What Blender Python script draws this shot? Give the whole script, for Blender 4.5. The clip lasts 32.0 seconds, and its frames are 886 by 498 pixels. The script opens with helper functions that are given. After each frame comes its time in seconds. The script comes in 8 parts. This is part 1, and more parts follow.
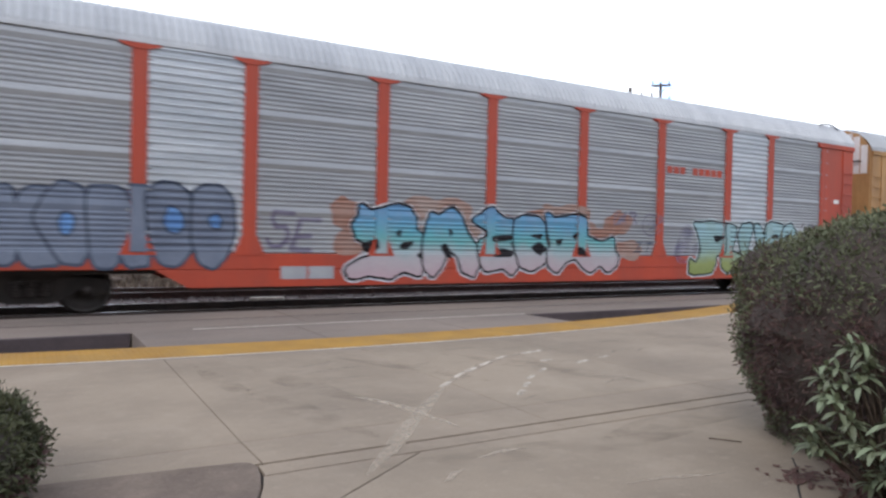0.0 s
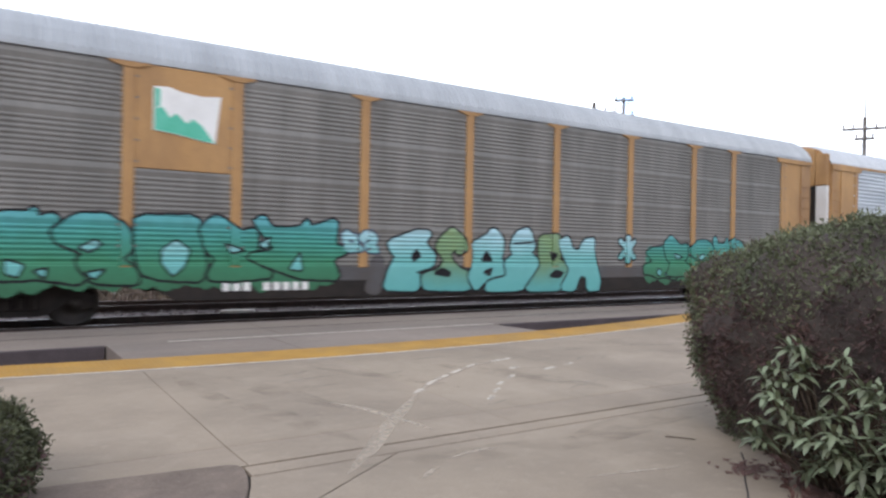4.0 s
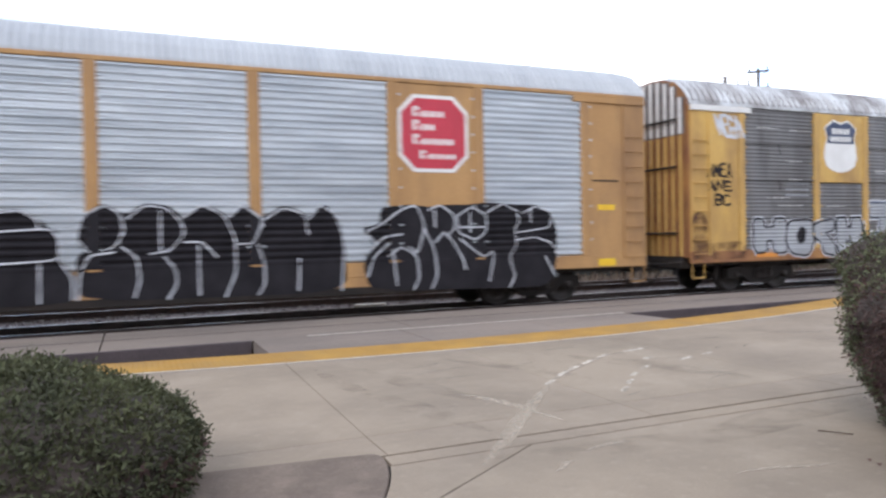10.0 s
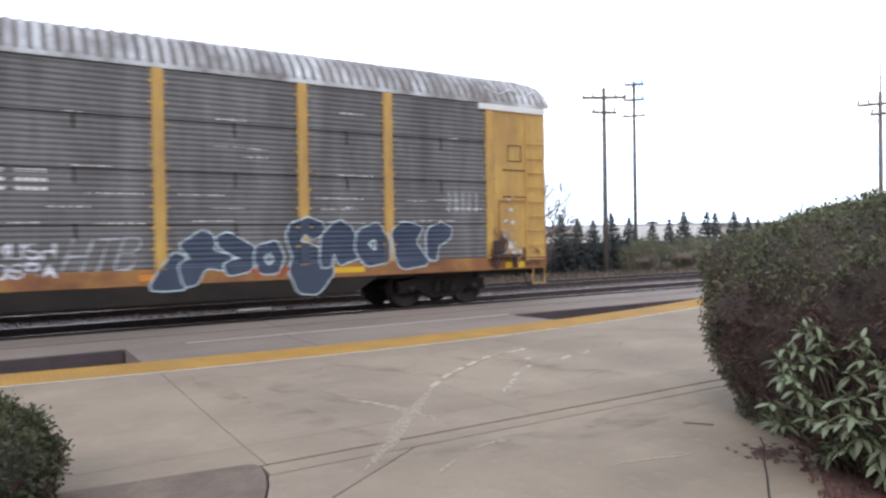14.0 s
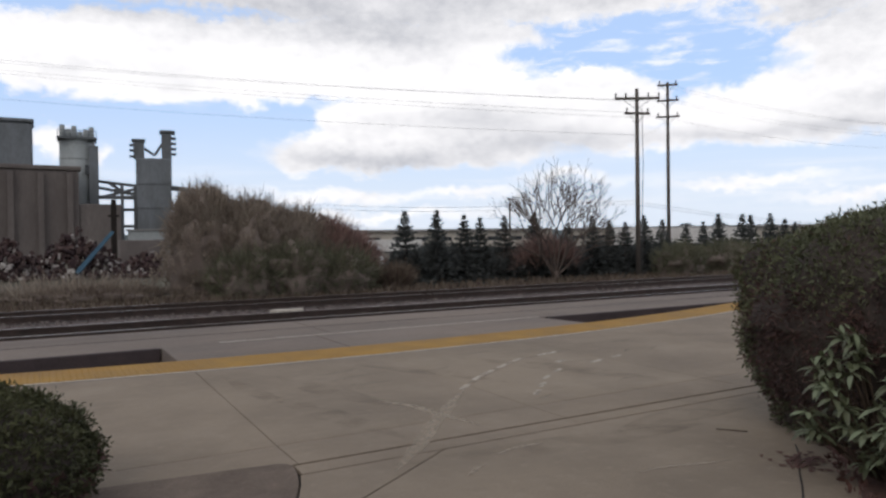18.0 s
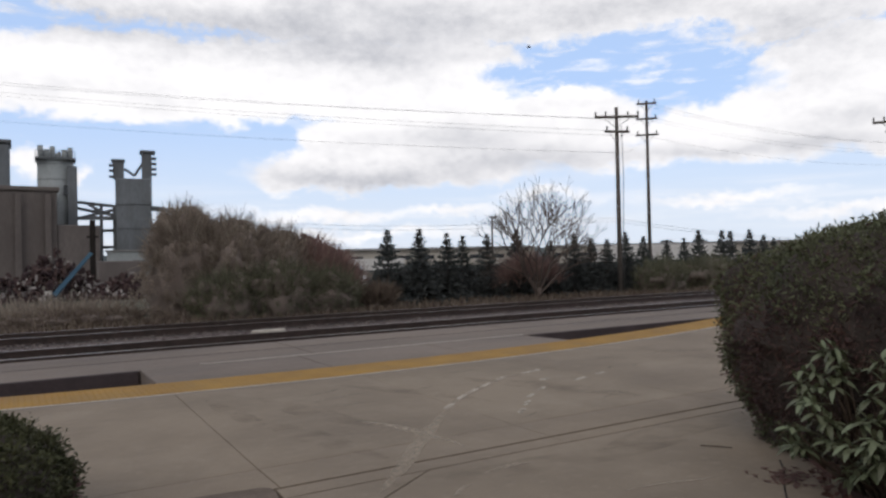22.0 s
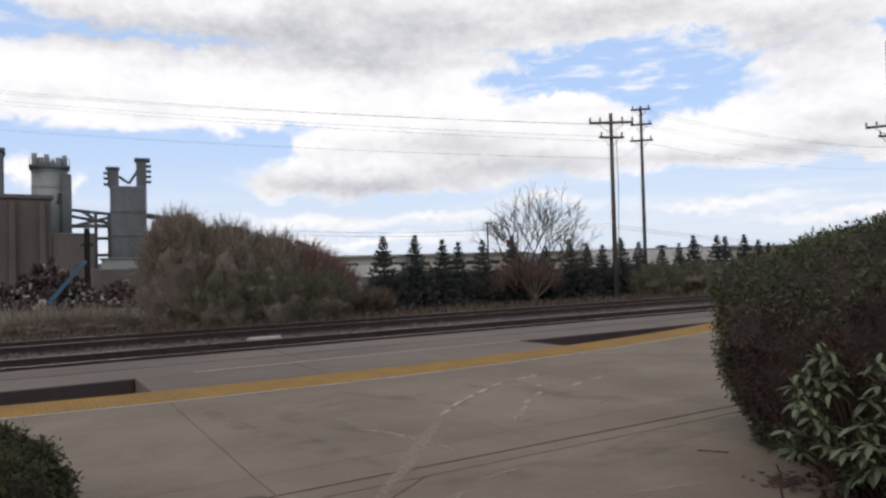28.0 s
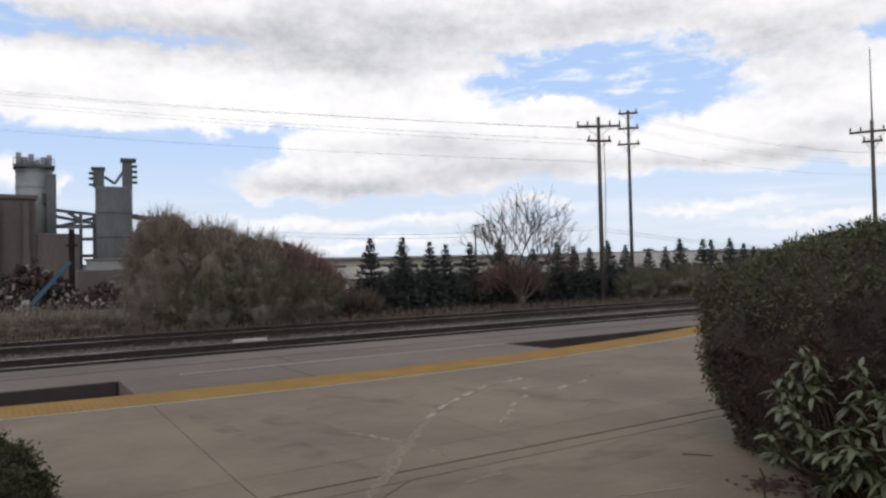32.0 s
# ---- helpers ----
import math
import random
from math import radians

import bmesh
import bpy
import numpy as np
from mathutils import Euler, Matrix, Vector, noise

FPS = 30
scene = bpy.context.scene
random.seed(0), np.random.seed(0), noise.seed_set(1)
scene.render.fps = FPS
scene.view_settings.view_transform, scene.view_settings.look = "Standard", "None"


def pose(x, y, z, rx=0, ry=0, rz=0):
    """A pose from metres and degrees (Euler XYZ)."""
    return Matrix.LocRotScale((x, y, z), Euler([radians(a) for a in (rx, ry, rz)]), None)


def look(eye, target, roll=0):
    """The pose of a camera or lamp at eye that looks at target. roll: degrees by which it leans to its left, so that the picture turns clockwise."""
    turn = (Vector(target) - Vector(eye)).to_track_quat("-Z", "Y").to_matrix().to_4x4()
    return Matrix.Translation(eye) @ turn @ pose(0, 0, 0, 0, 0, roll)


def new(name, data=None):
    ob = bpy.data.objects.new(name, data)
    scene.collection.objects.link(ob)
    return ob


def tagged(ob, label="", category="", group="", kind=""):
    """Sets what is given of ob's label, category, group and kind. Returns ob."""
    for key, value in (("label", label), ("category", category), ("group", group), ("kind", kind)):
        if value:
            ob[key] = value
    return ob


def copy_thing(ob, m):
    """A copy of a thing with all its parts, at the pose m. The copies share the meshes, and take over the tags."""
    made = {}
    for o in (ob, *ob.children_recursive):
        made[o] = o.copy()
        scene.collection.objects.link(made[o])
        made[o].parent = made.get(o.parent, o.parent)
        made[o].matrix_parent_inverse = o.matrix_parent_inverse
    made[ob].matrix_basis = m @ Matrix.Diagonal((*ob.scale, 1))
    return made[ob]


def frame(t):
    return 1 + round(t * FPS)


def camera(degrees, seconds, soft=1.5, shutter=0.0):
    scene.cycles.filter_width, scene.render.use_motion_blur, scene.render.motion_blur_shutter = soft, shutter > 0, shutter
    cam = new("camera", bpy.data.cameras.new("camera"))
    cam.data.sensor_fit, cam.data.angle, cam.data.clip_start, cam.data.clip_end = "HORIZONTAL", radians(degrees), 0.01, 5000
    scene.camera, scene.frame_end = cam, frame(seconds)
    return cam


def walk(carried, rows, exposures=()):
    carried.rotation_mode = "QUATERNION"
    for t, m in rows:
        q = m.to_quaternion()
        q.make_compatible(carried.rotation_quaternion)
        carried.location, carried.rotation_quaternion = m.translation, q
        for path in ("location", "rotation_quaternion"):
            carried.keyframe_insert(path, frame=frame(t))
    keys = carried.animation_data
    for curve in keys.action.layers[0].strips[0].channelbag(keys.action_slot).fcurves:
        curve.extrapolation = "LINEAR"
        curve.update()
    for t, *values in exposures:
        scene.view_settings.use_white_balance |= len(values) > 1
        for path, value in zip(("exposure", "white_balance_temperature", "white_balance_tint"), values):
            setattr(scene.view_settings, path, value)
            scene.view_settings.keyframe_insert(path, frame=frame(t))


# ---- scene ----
# x runs along the track, y across it away from the station, z up; platform top at z = 0
cam = camera(63.9, 32.0, soft=2.5, shutter=0.45)
PATH = (
    (0.0, 0.191, 0.268, 1.580, -30.87, -1.16, -1.31),
    (0.5, 0.186, 0.193, 1.598, -29.50, -1.93, -1.42),
    (1.0, 0.176, 0.091, 1.605, -27.64, -1.25, -0.21),
    (1.5, 0.110, 0.040, 1.613, -28.18, -0.10, -0.51),
    (2.0, -0.012, 0.018, 1.587, -31.87, 0.27, 1.94),
    (2.5, -0.065, 0.003, 1.586, -34.19, 0.10, -0.32),
    (3.0, -0.064, -0.009, 1.593, -34.07, -0.07, -0.75),
    (3.5, -0.047, -0.009, 1.595, -33.82, -0.19, -0.73),
    (4.0, -0.038, -0.005, 1.591, -33.47, -0.16, -1.09),
    (4.5, -0.056, -0.009, 1.583, -33.34, -0.16, -1.36),
    (6.5, -0.043, 0.028, 1.593, -24.66, -1.86, 0.83),
    (7.0, -0.040, 0.016, 1.597, -23.36, -2.08, 1.24),
    (7.5, -0.043, 0.022, 1.601, -23.15, -1.73, 1.23),
    (8.0, -0.035, 0.025, 1.601, -22.90, -1.18, 1.26),
    (8.5, -0.045, 0.021, 1.603, -22.80, -1.06, 1.50),
    (9.0, -0.054, 0.002, 1.607, -22.79, -0.96, 1.08),
    (9.5, -0.066, -0.006, 1.605, -22.71, -0.83, 0.79),
    (10.0, -0.066, -0.018, 1.615, -23.49, -0.95, 1.10),
    (10.5, -0.053, -0.017, 1.604, -24.45, -1.11, 1.21),
    (11.0, -0.042, -0.025, 1.610, -24.49, -1.15, 1.25),
    (11.5, -0.034, -0.019, 1.612, -25.65, -1.26, 0.97),
    (12.0, -0.005, -0.022, 1.608, -29.04, -1.23, 0.66),
    (12.5, 0.007, -0.025, 1.616, -32.79, -1.22, 0.21),
    (13.0, 0.009, -0.018, 1.607, -34.30, -1.02, 0.45),
    (13.5, 0.006, -0.022, 1.614, -33.84, -0.93, 0.64),
    (14.0, 0.001, -0.016, 1.604, -32.31, -0.81, 0.96),
    (14.5, 0.001, -0.006, 1.602, -30.88, -0.74, 0.91),
    (16.5, 0.007, 0.002, 1.613, -29.82, -0.74, 0.79),
    (17.0, -0.002, -0.017, 1.618, -29.88, -0.72, 0.71),
    (17.5, -0.006, -0.020, 1.620, -29.84, -0.70, 0.64),
    (18.0, -0.012, -0.037, 1.620, -29.84, -0.68, 0.73),
    (18.5, -0.029, -0.065, 1.615, -29.82, -0.63, 0.92),
    (19.0, -0.011, -0.034, 1.620, -29.88, -0.70, 0.84),
    (19.5, -0.014, -0.032, 1.615, -29.79, -0.38, -0.06),
    (20.0, -0.002, -0.025, 1.625, -30.74, -0.06, 0.53),
    (20.5, -0.023, -0.036, 1.622, -30.92, 0.23, 0.35),
    (21.0, -0.020, -0.031, 1.624, -30.99, 0.56, 0.34),
    (21.5, -0.013, -0.029, 1.629, -31.10, 0.64, 0.42),
    (22.0, -0.001, -0.018, 1.620, -31.23, 0.78, 1.20),
    (22.5, -0.004, -0.020, 1.619, -31.34, 0.81, 1.17),
    (23.0, 0.001, -0.011, 1.617, -31.21, 0.89, 1.31),
    (23.5, 0.008, -0.015, 1.619, -31.31, 0.94, 1.45),
    (24.0, 0.012, -0.006, 1.615, -31.34, 1.01, 1.46),
    (24.5, 0.009, -0.009, 1.618, -31.37, 0.85, 1.00),
    (25.0, 0.013, -0.007, 1.614, -31.41, 0.81, 1.36),
    (25.5, 0.014, -0.018, 1.619, -31.43, 0.89, 1.82),
    (27.5, -0.005, -0.024, 1.616, -31.51, 1.25, 1.57),
    (28.0, 0.002, -0.015, 1.617, -31.58, 1.28, 1.48),
    (28.5, 0.002, -0.017, 1.621, -31.75, 1.29, 1.14),
    (29.0, 0.012, -0.008, 1.620, -31.98, 1.34, 1.30),
    (29.5, 0.024, -0.012, 1.621, -32.17, 1.37, 1.40),
    (30.0, 0.033, -0.001, 1.620, -32.35, 1.39, 1.33),
    (30.5, 0.039, 0.009, 1.612, -32.43, 1.34, 1.16),
    (31.0, 0.034, 0.010, 1.614, -32.53, 1.35, 1.13),
    (31.5, 0.027, -0.006, 1.619, -32.55, 1.41, 1.24),
    (32.0, 0.024, -0.011, 1.622, -32.56, 1.44, 1.24),
)
EXPOSURES = ((0.0, 0.42, 6330, 12), (1.0, 0.55, 6330, 12), (2.5, 0.57, 6300, 12), (7.0, 0.74, 6230, 12), (11.0, 0.74, 6230, 12), (13.5, 0.66, 6280, 12), (14.5, 0.38, 6450, 12), (15.5, -0.28, 6750, 12), (16.5, -0.75, 6800, 12.5), (32.0, -0.82, 6840, 13))
walk(cam, [(t, pose(x, y, z, 90 + pitch, roll, yaw)) for t, x, y, z, yaw, pitch, roll in PATH], EXPOSURES)


# ---- world and sun ----
def math_node(nodes, links, op, a, b=None, c=None):
    n = nodes.new("ShaderNodeMath")
    n.operation = op
    for i, v in enumerate((a, b, c)):
        if v is None:
            continue
        if isinstance(v, (int, float)):
            n.inputs[i].default_value = v
        else:
            links.new(v, n.inputs[i])
    return n.outputs[0]


def build_sky():
    """Blue sky with broken cumulus: cloud cover is a sum of soft cloud banks, torn by noise."""
    world = bpy.data.worlds.new("sky")
    scene.world = world
    world.use_nodes = True
    nt = world.node_tree
    nodes, links = nt.nodes, nt.links
    nodes.clear()

    def m(op, a, b=None, c=None):
        return math_node(nodes, links, op, a, b, c)

    def ramp(value, lo, hi):
        n = nodes.new("ShaderNodeMapRange")
        n.interpolation_type = "SMOOTHSTEP"
        links.new(value, n.inputs[0])
        n.inputs[1].default_value, n.inputs[2].default_value = lo, hi
        return n.outputs[0]

    def rgb_mix(f, a, b):
        n = nodes.new("ShaderNodeMix")
        n.data_type = "RGBA"
        for sock, v in ((n.inputs[0], f), (n.inputs[6], a), (n.inputs[7], b)):
            if isinstance(v, tuple):
                sock.default_value = (*v, 1)
            elif isinstance(v, float):
                sock.default_value = v
            else:
                links.new(v, sock)
        return n.outputs[2]

    coord = nodes.new("ShaderNodeTexCoord").outputs["Generated"]
    sep = nodes.new("ShaderNodeSeparateXYZ")
    links.new(coord, sep.inputs[0])
    az = m("MULTIPLY", m("ARCTAN2", sep.outputs[0], sep.outputs[1]), 57.2958)
    el = m("MULTIPLY", m("ARCSINE", sep.outputs[2]), 57.2958)

    def noise_at(sx, sy, seed, detail, rough, warp=0.0):
        comb = nodes.new("ShaderNodeCombineXYZ")
        links.new(m("MULTIPLY", az, sx), comb.inputs[0])
        links.new(m("MULTIPLY", el, sy), comb.inputs[1])
        comb.inputs[2].default_value = seed
        n = nodes.new("ShaderNodeTexNoise")
        n.inputs["Scale"].default_value = 1.0
        n.inputs["Detail"].default_value = detail
        n.inputs["Roughness"].default_value = rough
        n.inputs["Distortion"].default_value = warp
        links.new(comb.outputs[0], n.inputs["Vector"])
        return n.outputs["Fac"]

    def swing(f, amount):
        return m("MULTIPLY", m("SUBTRACT", f, 0.5), amount)

    # heaped banks, blue openings between them and grey undersides: azimuth, elevation, spreads (and weight), in degrees
    banks = ((32.07, 15.3, 5.94, 2.57), (59.98, 13.22, 4.68, 2.7), (54.8, 16.49, 5.09, 1.76), (59.5, 18.2, 9.5, 3.0), (33.65, 23.09, 50.3, 6.47), (8.73, 13.77, 16.34, 3.27), (22.52, 14.44, 13.14, 3.2), (29.7, 12.07, 8.62, 2.64), (25.1, 9.23, 5.61, 2.88), (21.72, 7.1, 5.72, 1.86), (31.94, 10.04, 11.73, 3.56), (40.59, 10.19, 7.36, 3.17), (44.16, 10.52, 3.72, 2.26), (28.68, 7.05, 12.97, 1.35), (52.57, 9.06, 6.83, 2.35), (58.77, 9.83, 6.97, 3.19), (64.06, 10.54, 4.97, 4.14), (50.89, 7.62, 15.36, 0.94), (0.96, 7.34, 1.4, 1.23), (4.5, 6.63, 0.71, 0.6), (43.28, 7.76, 0.79, 0.35), (22.32, 3.66, 6.61, 0.63), (40.0, 4.77, 4.03, 0.45), (52.82, 4.08, 6.79, 0.55), (60.36, 2.86, 5.33, 0.48), (31.34, 3.65, 6.36, 0.45), (24.96, 1.96, 13.22, 0.41))
    openings = ((43.0, 14.95, 4.6, 0.62), (48.6, 14.9, 4.0, 0.75), (51.66, 12.49, 4.48, 0.83), (36.85, 14.29, 1.91, 0.6), (54.1, 13.38, 1.9, 0.7), (44.55, 16.62, 2.63, 0.41), (52.58, 16.06, 1.62, 0.56))
    greys = ((26.66, 18.7, 18.45, 2.48, 0.36), (27.25, 16.1, 8.08, 1.68, 0.3), (45.0, 18.6, 8.0, 1.6, 0.3), (8.78, 17.31, 11.5, 1.74, 0.4), (59.7, 15.76, 6.88, 2.27, 0.4), (24.6, 6.33, 8.46, 0.9, 0.45), (33.71, 7.4, 9.06, 1.5, 0.38), (31.0, 9.6, 8.0, 1.2, 0.22), (40.53, 7.88, 5.36, 0.89, 0.28), (54.91, 7.62, 10.09, 0.71, 0.4), (61.98, 9.46, 3.46, 1.36, 0.25), (42.87, 11.81, 13.07, 0.61, 0.12))

    puff = noise_at(0.30, 0.42, 3.1, 8, 0.56, 0.2)
    curl = noise_at(1.1, 1.5, 21.7, 6, 0.6)
    azw = m("ADD", m("ADD", az, swing(puff, 5.5)), swing(curl, 1.6))
    elw = m("ADD", m("ADD", el, swing(noise_at(0.26, 0.36, 8.7, 8, 0.56, 0.2), 3.4)), swing(noise_at(1.2, 1.7, 33.0, 6, 0.6), 1.3))

    def reach(a, e, sa, se):
        """Degrees inside (positive) or outside a bank."""
        u = m("DIVIDE", m("SUBTRACT", azw, a), sa)
        v = m("DIVIDE", m("SUBTRACT", elw, e), se)
        r = m("SQRT", m("ADD", m("MULTIPLY", u, u), m("MULTIPLY", v, v)))
        return m("MULTIPLY", m("SUBTRACT", 1.0, r), min(sa, se))

    def bank(a, e, sa, se, gain):
        u = m("DIVIDE", m("SUBTRACT", azw, a), sa)
        v = m("DIVIDE", m("SUBTRACT", m("ADD", m("MULTIPLY", el, 0.5), m("MULTIPLY", elw, 0.5)), e), se)
        d = m("ADD", m("MULTIPLY", u, u), m("MULTIPLY", v, v))
        return m("MULTIPLY", m("POWER", 2.718, m("MULTIPLY", d, -1.0)), gain)

    inside = reach(*banks[0])
    for b in banks[1:]:
        inside = m("MAXIMUM", inside, reach(*b))
    for b in openings:
        inside = m("MINIMUM", inside, m("MULTIPLY", reach(*b), -1.0))
    # unseen closed cloud overhead, to the sides and behind, added to neutralise the skylight
    inside = m("MAXIMUM", inside, m("SUBTRACT", m("MULTIPLY", ramp(el, 20.0, 30.0), 4.0), 1.5))
    inside = m("MAXIMUM", inside, m("SUBTRACT", m("MULTIPLY", ramp(m("ABSOLUTE", m("SUBTRACT", az, 28.0)), 45.0, 75.0), 4.0), 1.5))
    cover = ramp(inside, -0.30, 0.50)
    wisps = m("MULTIPLY", ramp(noise_at(0.22, 0.95, 41.0, 7, 0.62, 0.4), 0.48, 0.70), m("MULTIPLY", ramp(el, 9.5, 12.5), 0.75))
    cover = m("MAXIMUM", cover, wisps)
    # thin drawn-out veils low in the sky
    veils = m("MULTIPLY", ramp(noise_at(0.05, 0.9, 5.0, 6, 0.6), 0.45, 0.75), m("MULTIPLY", ramp(el, 9.0, 3.0), 0.55))
    cover = m("MAXIMUM", cover, veils)
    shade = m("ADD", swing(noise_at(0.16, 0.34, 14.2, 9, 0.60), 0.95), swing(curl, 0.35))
    for b in greys:
        shade = m("ADD", shade, bank(*b))
    # the cloud out of view is greyed to dim the light on the ground
    shade = m("ADD", shade, m("MULTIPLY", ramp(el, 19.0, 32.0), 0.8))
    shade = m("ADD", shade, m("MULTIPLY", ramp(m("ABSOLUTE", m("SUBTRACT", az, 28.0)), 50.0, 80.0), 0.65))
    shade = ramp(shade, -0.24, 1.05)
    cloud = rgb_mix(shade, (1.81, 1.87, 1.95), (0.68, 0.745, 0.87))
    sky = nodes.new("ShaderNodeTexSky")
    sky.sky_type = "NISHITA"
    sky.sun_disc = False
    sky.sun_elevation, sky.sun_rotation = radians(43), radians(229)
    boost = nodes.new("ShaderNodeMix")
    boost.data_type, boost.blend_type = "RGBA", "MULTIPLY"
    boost.inputs[0].default_value = 1.0
    links.new(sky.outputs[0], boost.inputs[6])
    boost.inputs[7].default_value = (0.13, 0.14, 0.15, 1)
    veil = rgb_mix(0.62, boost.outputs[2], (1.06, 1.52, 2.34))
    haze = rgb_mix(ramp(el, 13.0, 0.0), veil, (1.25, 1.45, 1.7))
    whole = rgb_mix(cover, haze, cloud)
    back = nodes.new("ShaderNodeBackground")
    links.new(whole, back.inputs[0])
    back.inputs[1].default_value = 1.0
    out = nodes.new("ShaderNodeOutputWorld")
    links.new(back.outputs[0], out.inputs[0])


build_sky()
sun_data = bpy.data.lights.new("sun", "SUN")
sun_data.energy, sun_data.angle, sun_data.color = 0.75, radians(25), (1.0, 0.95, 0.88)
sun = new("sun", sun_data)
sun.matrix_world = look((-32, -28, 40), (0, 0, 0))


# ---- materials ----
def surface(name, c1, c2, scale=1.0, rough=0.8, bump=0.3, metal=0.0, fine=40.0, stretch=(1, 1, 1), dirt=None, dirt_scale=0.6, dirt_amount=0.4, island=0.0, ramp_z=None, objrand=0.0, pale=None, pale_scale=1.5, pale_amount=0.5, spec=0.5, thin=0.0):
    """Two-scale noise colour, optional dirt layer, fine bump; ramp_z: paint that fades through colours with height."""
    mat = bpy.data.materials.new(name)
    mat.use_nodes = True
    nt = mat.node_tree
    nodes, links = nt.nodes, nt.links
    bsdf = nodes["Principled BSDF"]
    co = nodes.new("ShaderNodeTexCoord").outputs["Object"]
    mp = nodes.new("ShaderNodeMapping")
    mp.inputs["Scale"].default_value = stretch
    links.new(co, mp.inputs[0])

    def noise_tex(s, detail=4.0, rg=0.6):
        n = nodes.new("ShaderNodeTexNoise")
        n.inputs["Scale"].default_value = s
        n.inputs["Detail"].default_value = detail
        n.inputs["Roughness"].default_value = rg
        links.new(mp.outputs[0], n.inputs["Vector"])
        return n.outputs["Fac"]

    def mix(f, a, b, mode="MIX"):
        n = nodes.new("ShaderNodeMix")
        n.data_type, n.blend_type = "RGBA", mode
        for sock, v in ((n.inputs[0], f), (n.inputs[6], a), (n.inputs[7], b)):
            if isinstance(v, tuple):
                sock.default_value = (*v, 1)
            elif isinstance(v, (int, float)):
                sock.default_value = v
            else:
                links.new(v, sock)
        return n.outputs[2]

    def remap(v, lo, hi):
        n = nodes.new("ShaderNodeMapRange")
        links.new(v, n.inputs[0])
        n.inputs[1].default_value, n.inputs[2].default_value = lo, hi
        return n.outputs[0]

    if ramp_z:
        sep = nodes.new("ShaderNodeSeparateXYZ")
        links.new(co, sep.inputs[0])
        wob = math_node(nodes, links, "ADD", sep.outputs[2], math_node(nodes, links, "MULTIPLY", noise_tex(1.3, 2), 0.35))
        r = nodes.new("ShaderNodeValToRGB")
        z0, z1, cols = ramp_z
        links.new(remap(wob, z0 + 0.17, z1 + 0.17), r.inputs[0])
        for i, c in enumerate(cols):
            e = r.color_ramp.elements[i] if i < 2 else r.color_ramp.elements.new(1.0)
            e.color = (*c, 1)
        for i, e in enumerate(r.color_ramp.elements):
            e.position = i / (len(cols) - 1)
        for i, c in enumerate(cols):
            r.color_ramp.elements[i].color = (*c, 1)
        base = mix(remap(noise_tex(scale * 3), 0.3, 0.8), r.outputs[0], tuple(0.75 * v for v in cols[0]))
        base = mix(0.7, base, r.outputs[0])
    else:
        base = mix(remap(noise_tex(scale), 0.32, 0.68), c1, c2)
    grain = remap(noise_tex(fine, 3.0), 0.25, 0.75)
    base = mix(0.22, base, mix(grain, (0.0, 0.0, 0.0), (1.0, 1.0, 1.0)), "SOFT_LIGHT")
    if dirt:
        base = mix(math_node(nodes, links, "MULTIPLY", remap(noise_tex(dirt_scale, 6.0, 0.68), 0.42, 0.7), dirt_amount), base, dirt)
    if pale:
        base = mix(math_node(nodes, links, "MULTIPLY", remap(noise_tex(pale_scale, 8.0, 0.72), 0.5, 0.72), pale_amount), base, pale)
        base = mix(math_node(nodes, links, "MULTIPLY", remap(noise_tex(pale_scale * 9, 5.0, 0.7), 0.54, 0.72), pale_amount * 0.95), base, pale)
        base = mix(math_node(nodes, links, "MULTIPLY", remap(noise_tex(pale_scale * 5, 5.0, 0.7), 0.58, 0.76), pale_amount * 0.6), base, tuple(0.45 * v for v in pale))
    if island or objrand:
        if island:
            rnd = nodes.new("ShaderNodeNewGeometry").outputs["Random Per Island"]
        else:
            rnd = nodes.new("ShaderNodeObjectInfo").outputs["Random"]
        amount = island or objrand
        hsv = nodes.new("ShaderNodeHueSaturation")
        links.new(base, hsv.inputs["Color"])
        n = nodes.new("ShaderNodeMapRange")
        links.new(rnd, n.inputs[0])
        n.inputs[3].default_value, n.inputs[4].default_value = 1 - amount, 1 + amount
        links.new(n.outputs[0], hsv.inputs["Value"])
        n2 = nodes.new("ShaderNodeMapRange")
        links.new(rnd, n2.inputs[0])
        n2.inputs[3].default_value, n2.inputs[4].default_value = 0.5 - amount * 0.05, 0.5 + amount * 0.05
        links.new(n2.outputs[0], hsv.inputs["Hue"])
        base = hsv.outputs[0]
    links.new(base, bsdf.inputs["Base Color"])
    bsdf.inputs["Metallic"].default_value = metal
    bsdf.inputs["Specular IOR Level"].default_value = spec
    rr = nodes.new("ShaderNodeMapRange")
    links.new(grain, rr.inputs[0])
    rr.inputs[3].default_value, rr.inputs[4].default_value = max(0.05, rough - 0.1), min(1.0, rough + 0.1)
    links.new(rr.outputs[0], bsdf.inputs["Roughness"])
    if bump:
        bp = nodes.new("ShaderNodeBump")
        bp.inputs["Strength"].default_value = bump
        bp.inputs["Distance"].default_value = 0.01
        links.new(grain, bp.inputs["Height"])
        links.new(bp.outputs[0], bsdf.inputs["Normal"])
    if thin:
        # thin blades let part of the light through
        glow = nodes.new("ShaderNodeBsdfTranslucent")
        links.new(base, glow.inputs["Color"])
        both = nodes.new("ShaderNodeMixShader")
        both.inputs[0].default_value = thin
        links.new(bsdf.outputs[0], both.inputs[1])
        links.new(glow.outputs[0], both.inputs[2])
        links.new(both.outputs[0], nodes["Material Output"].inputs[0])
    return mat


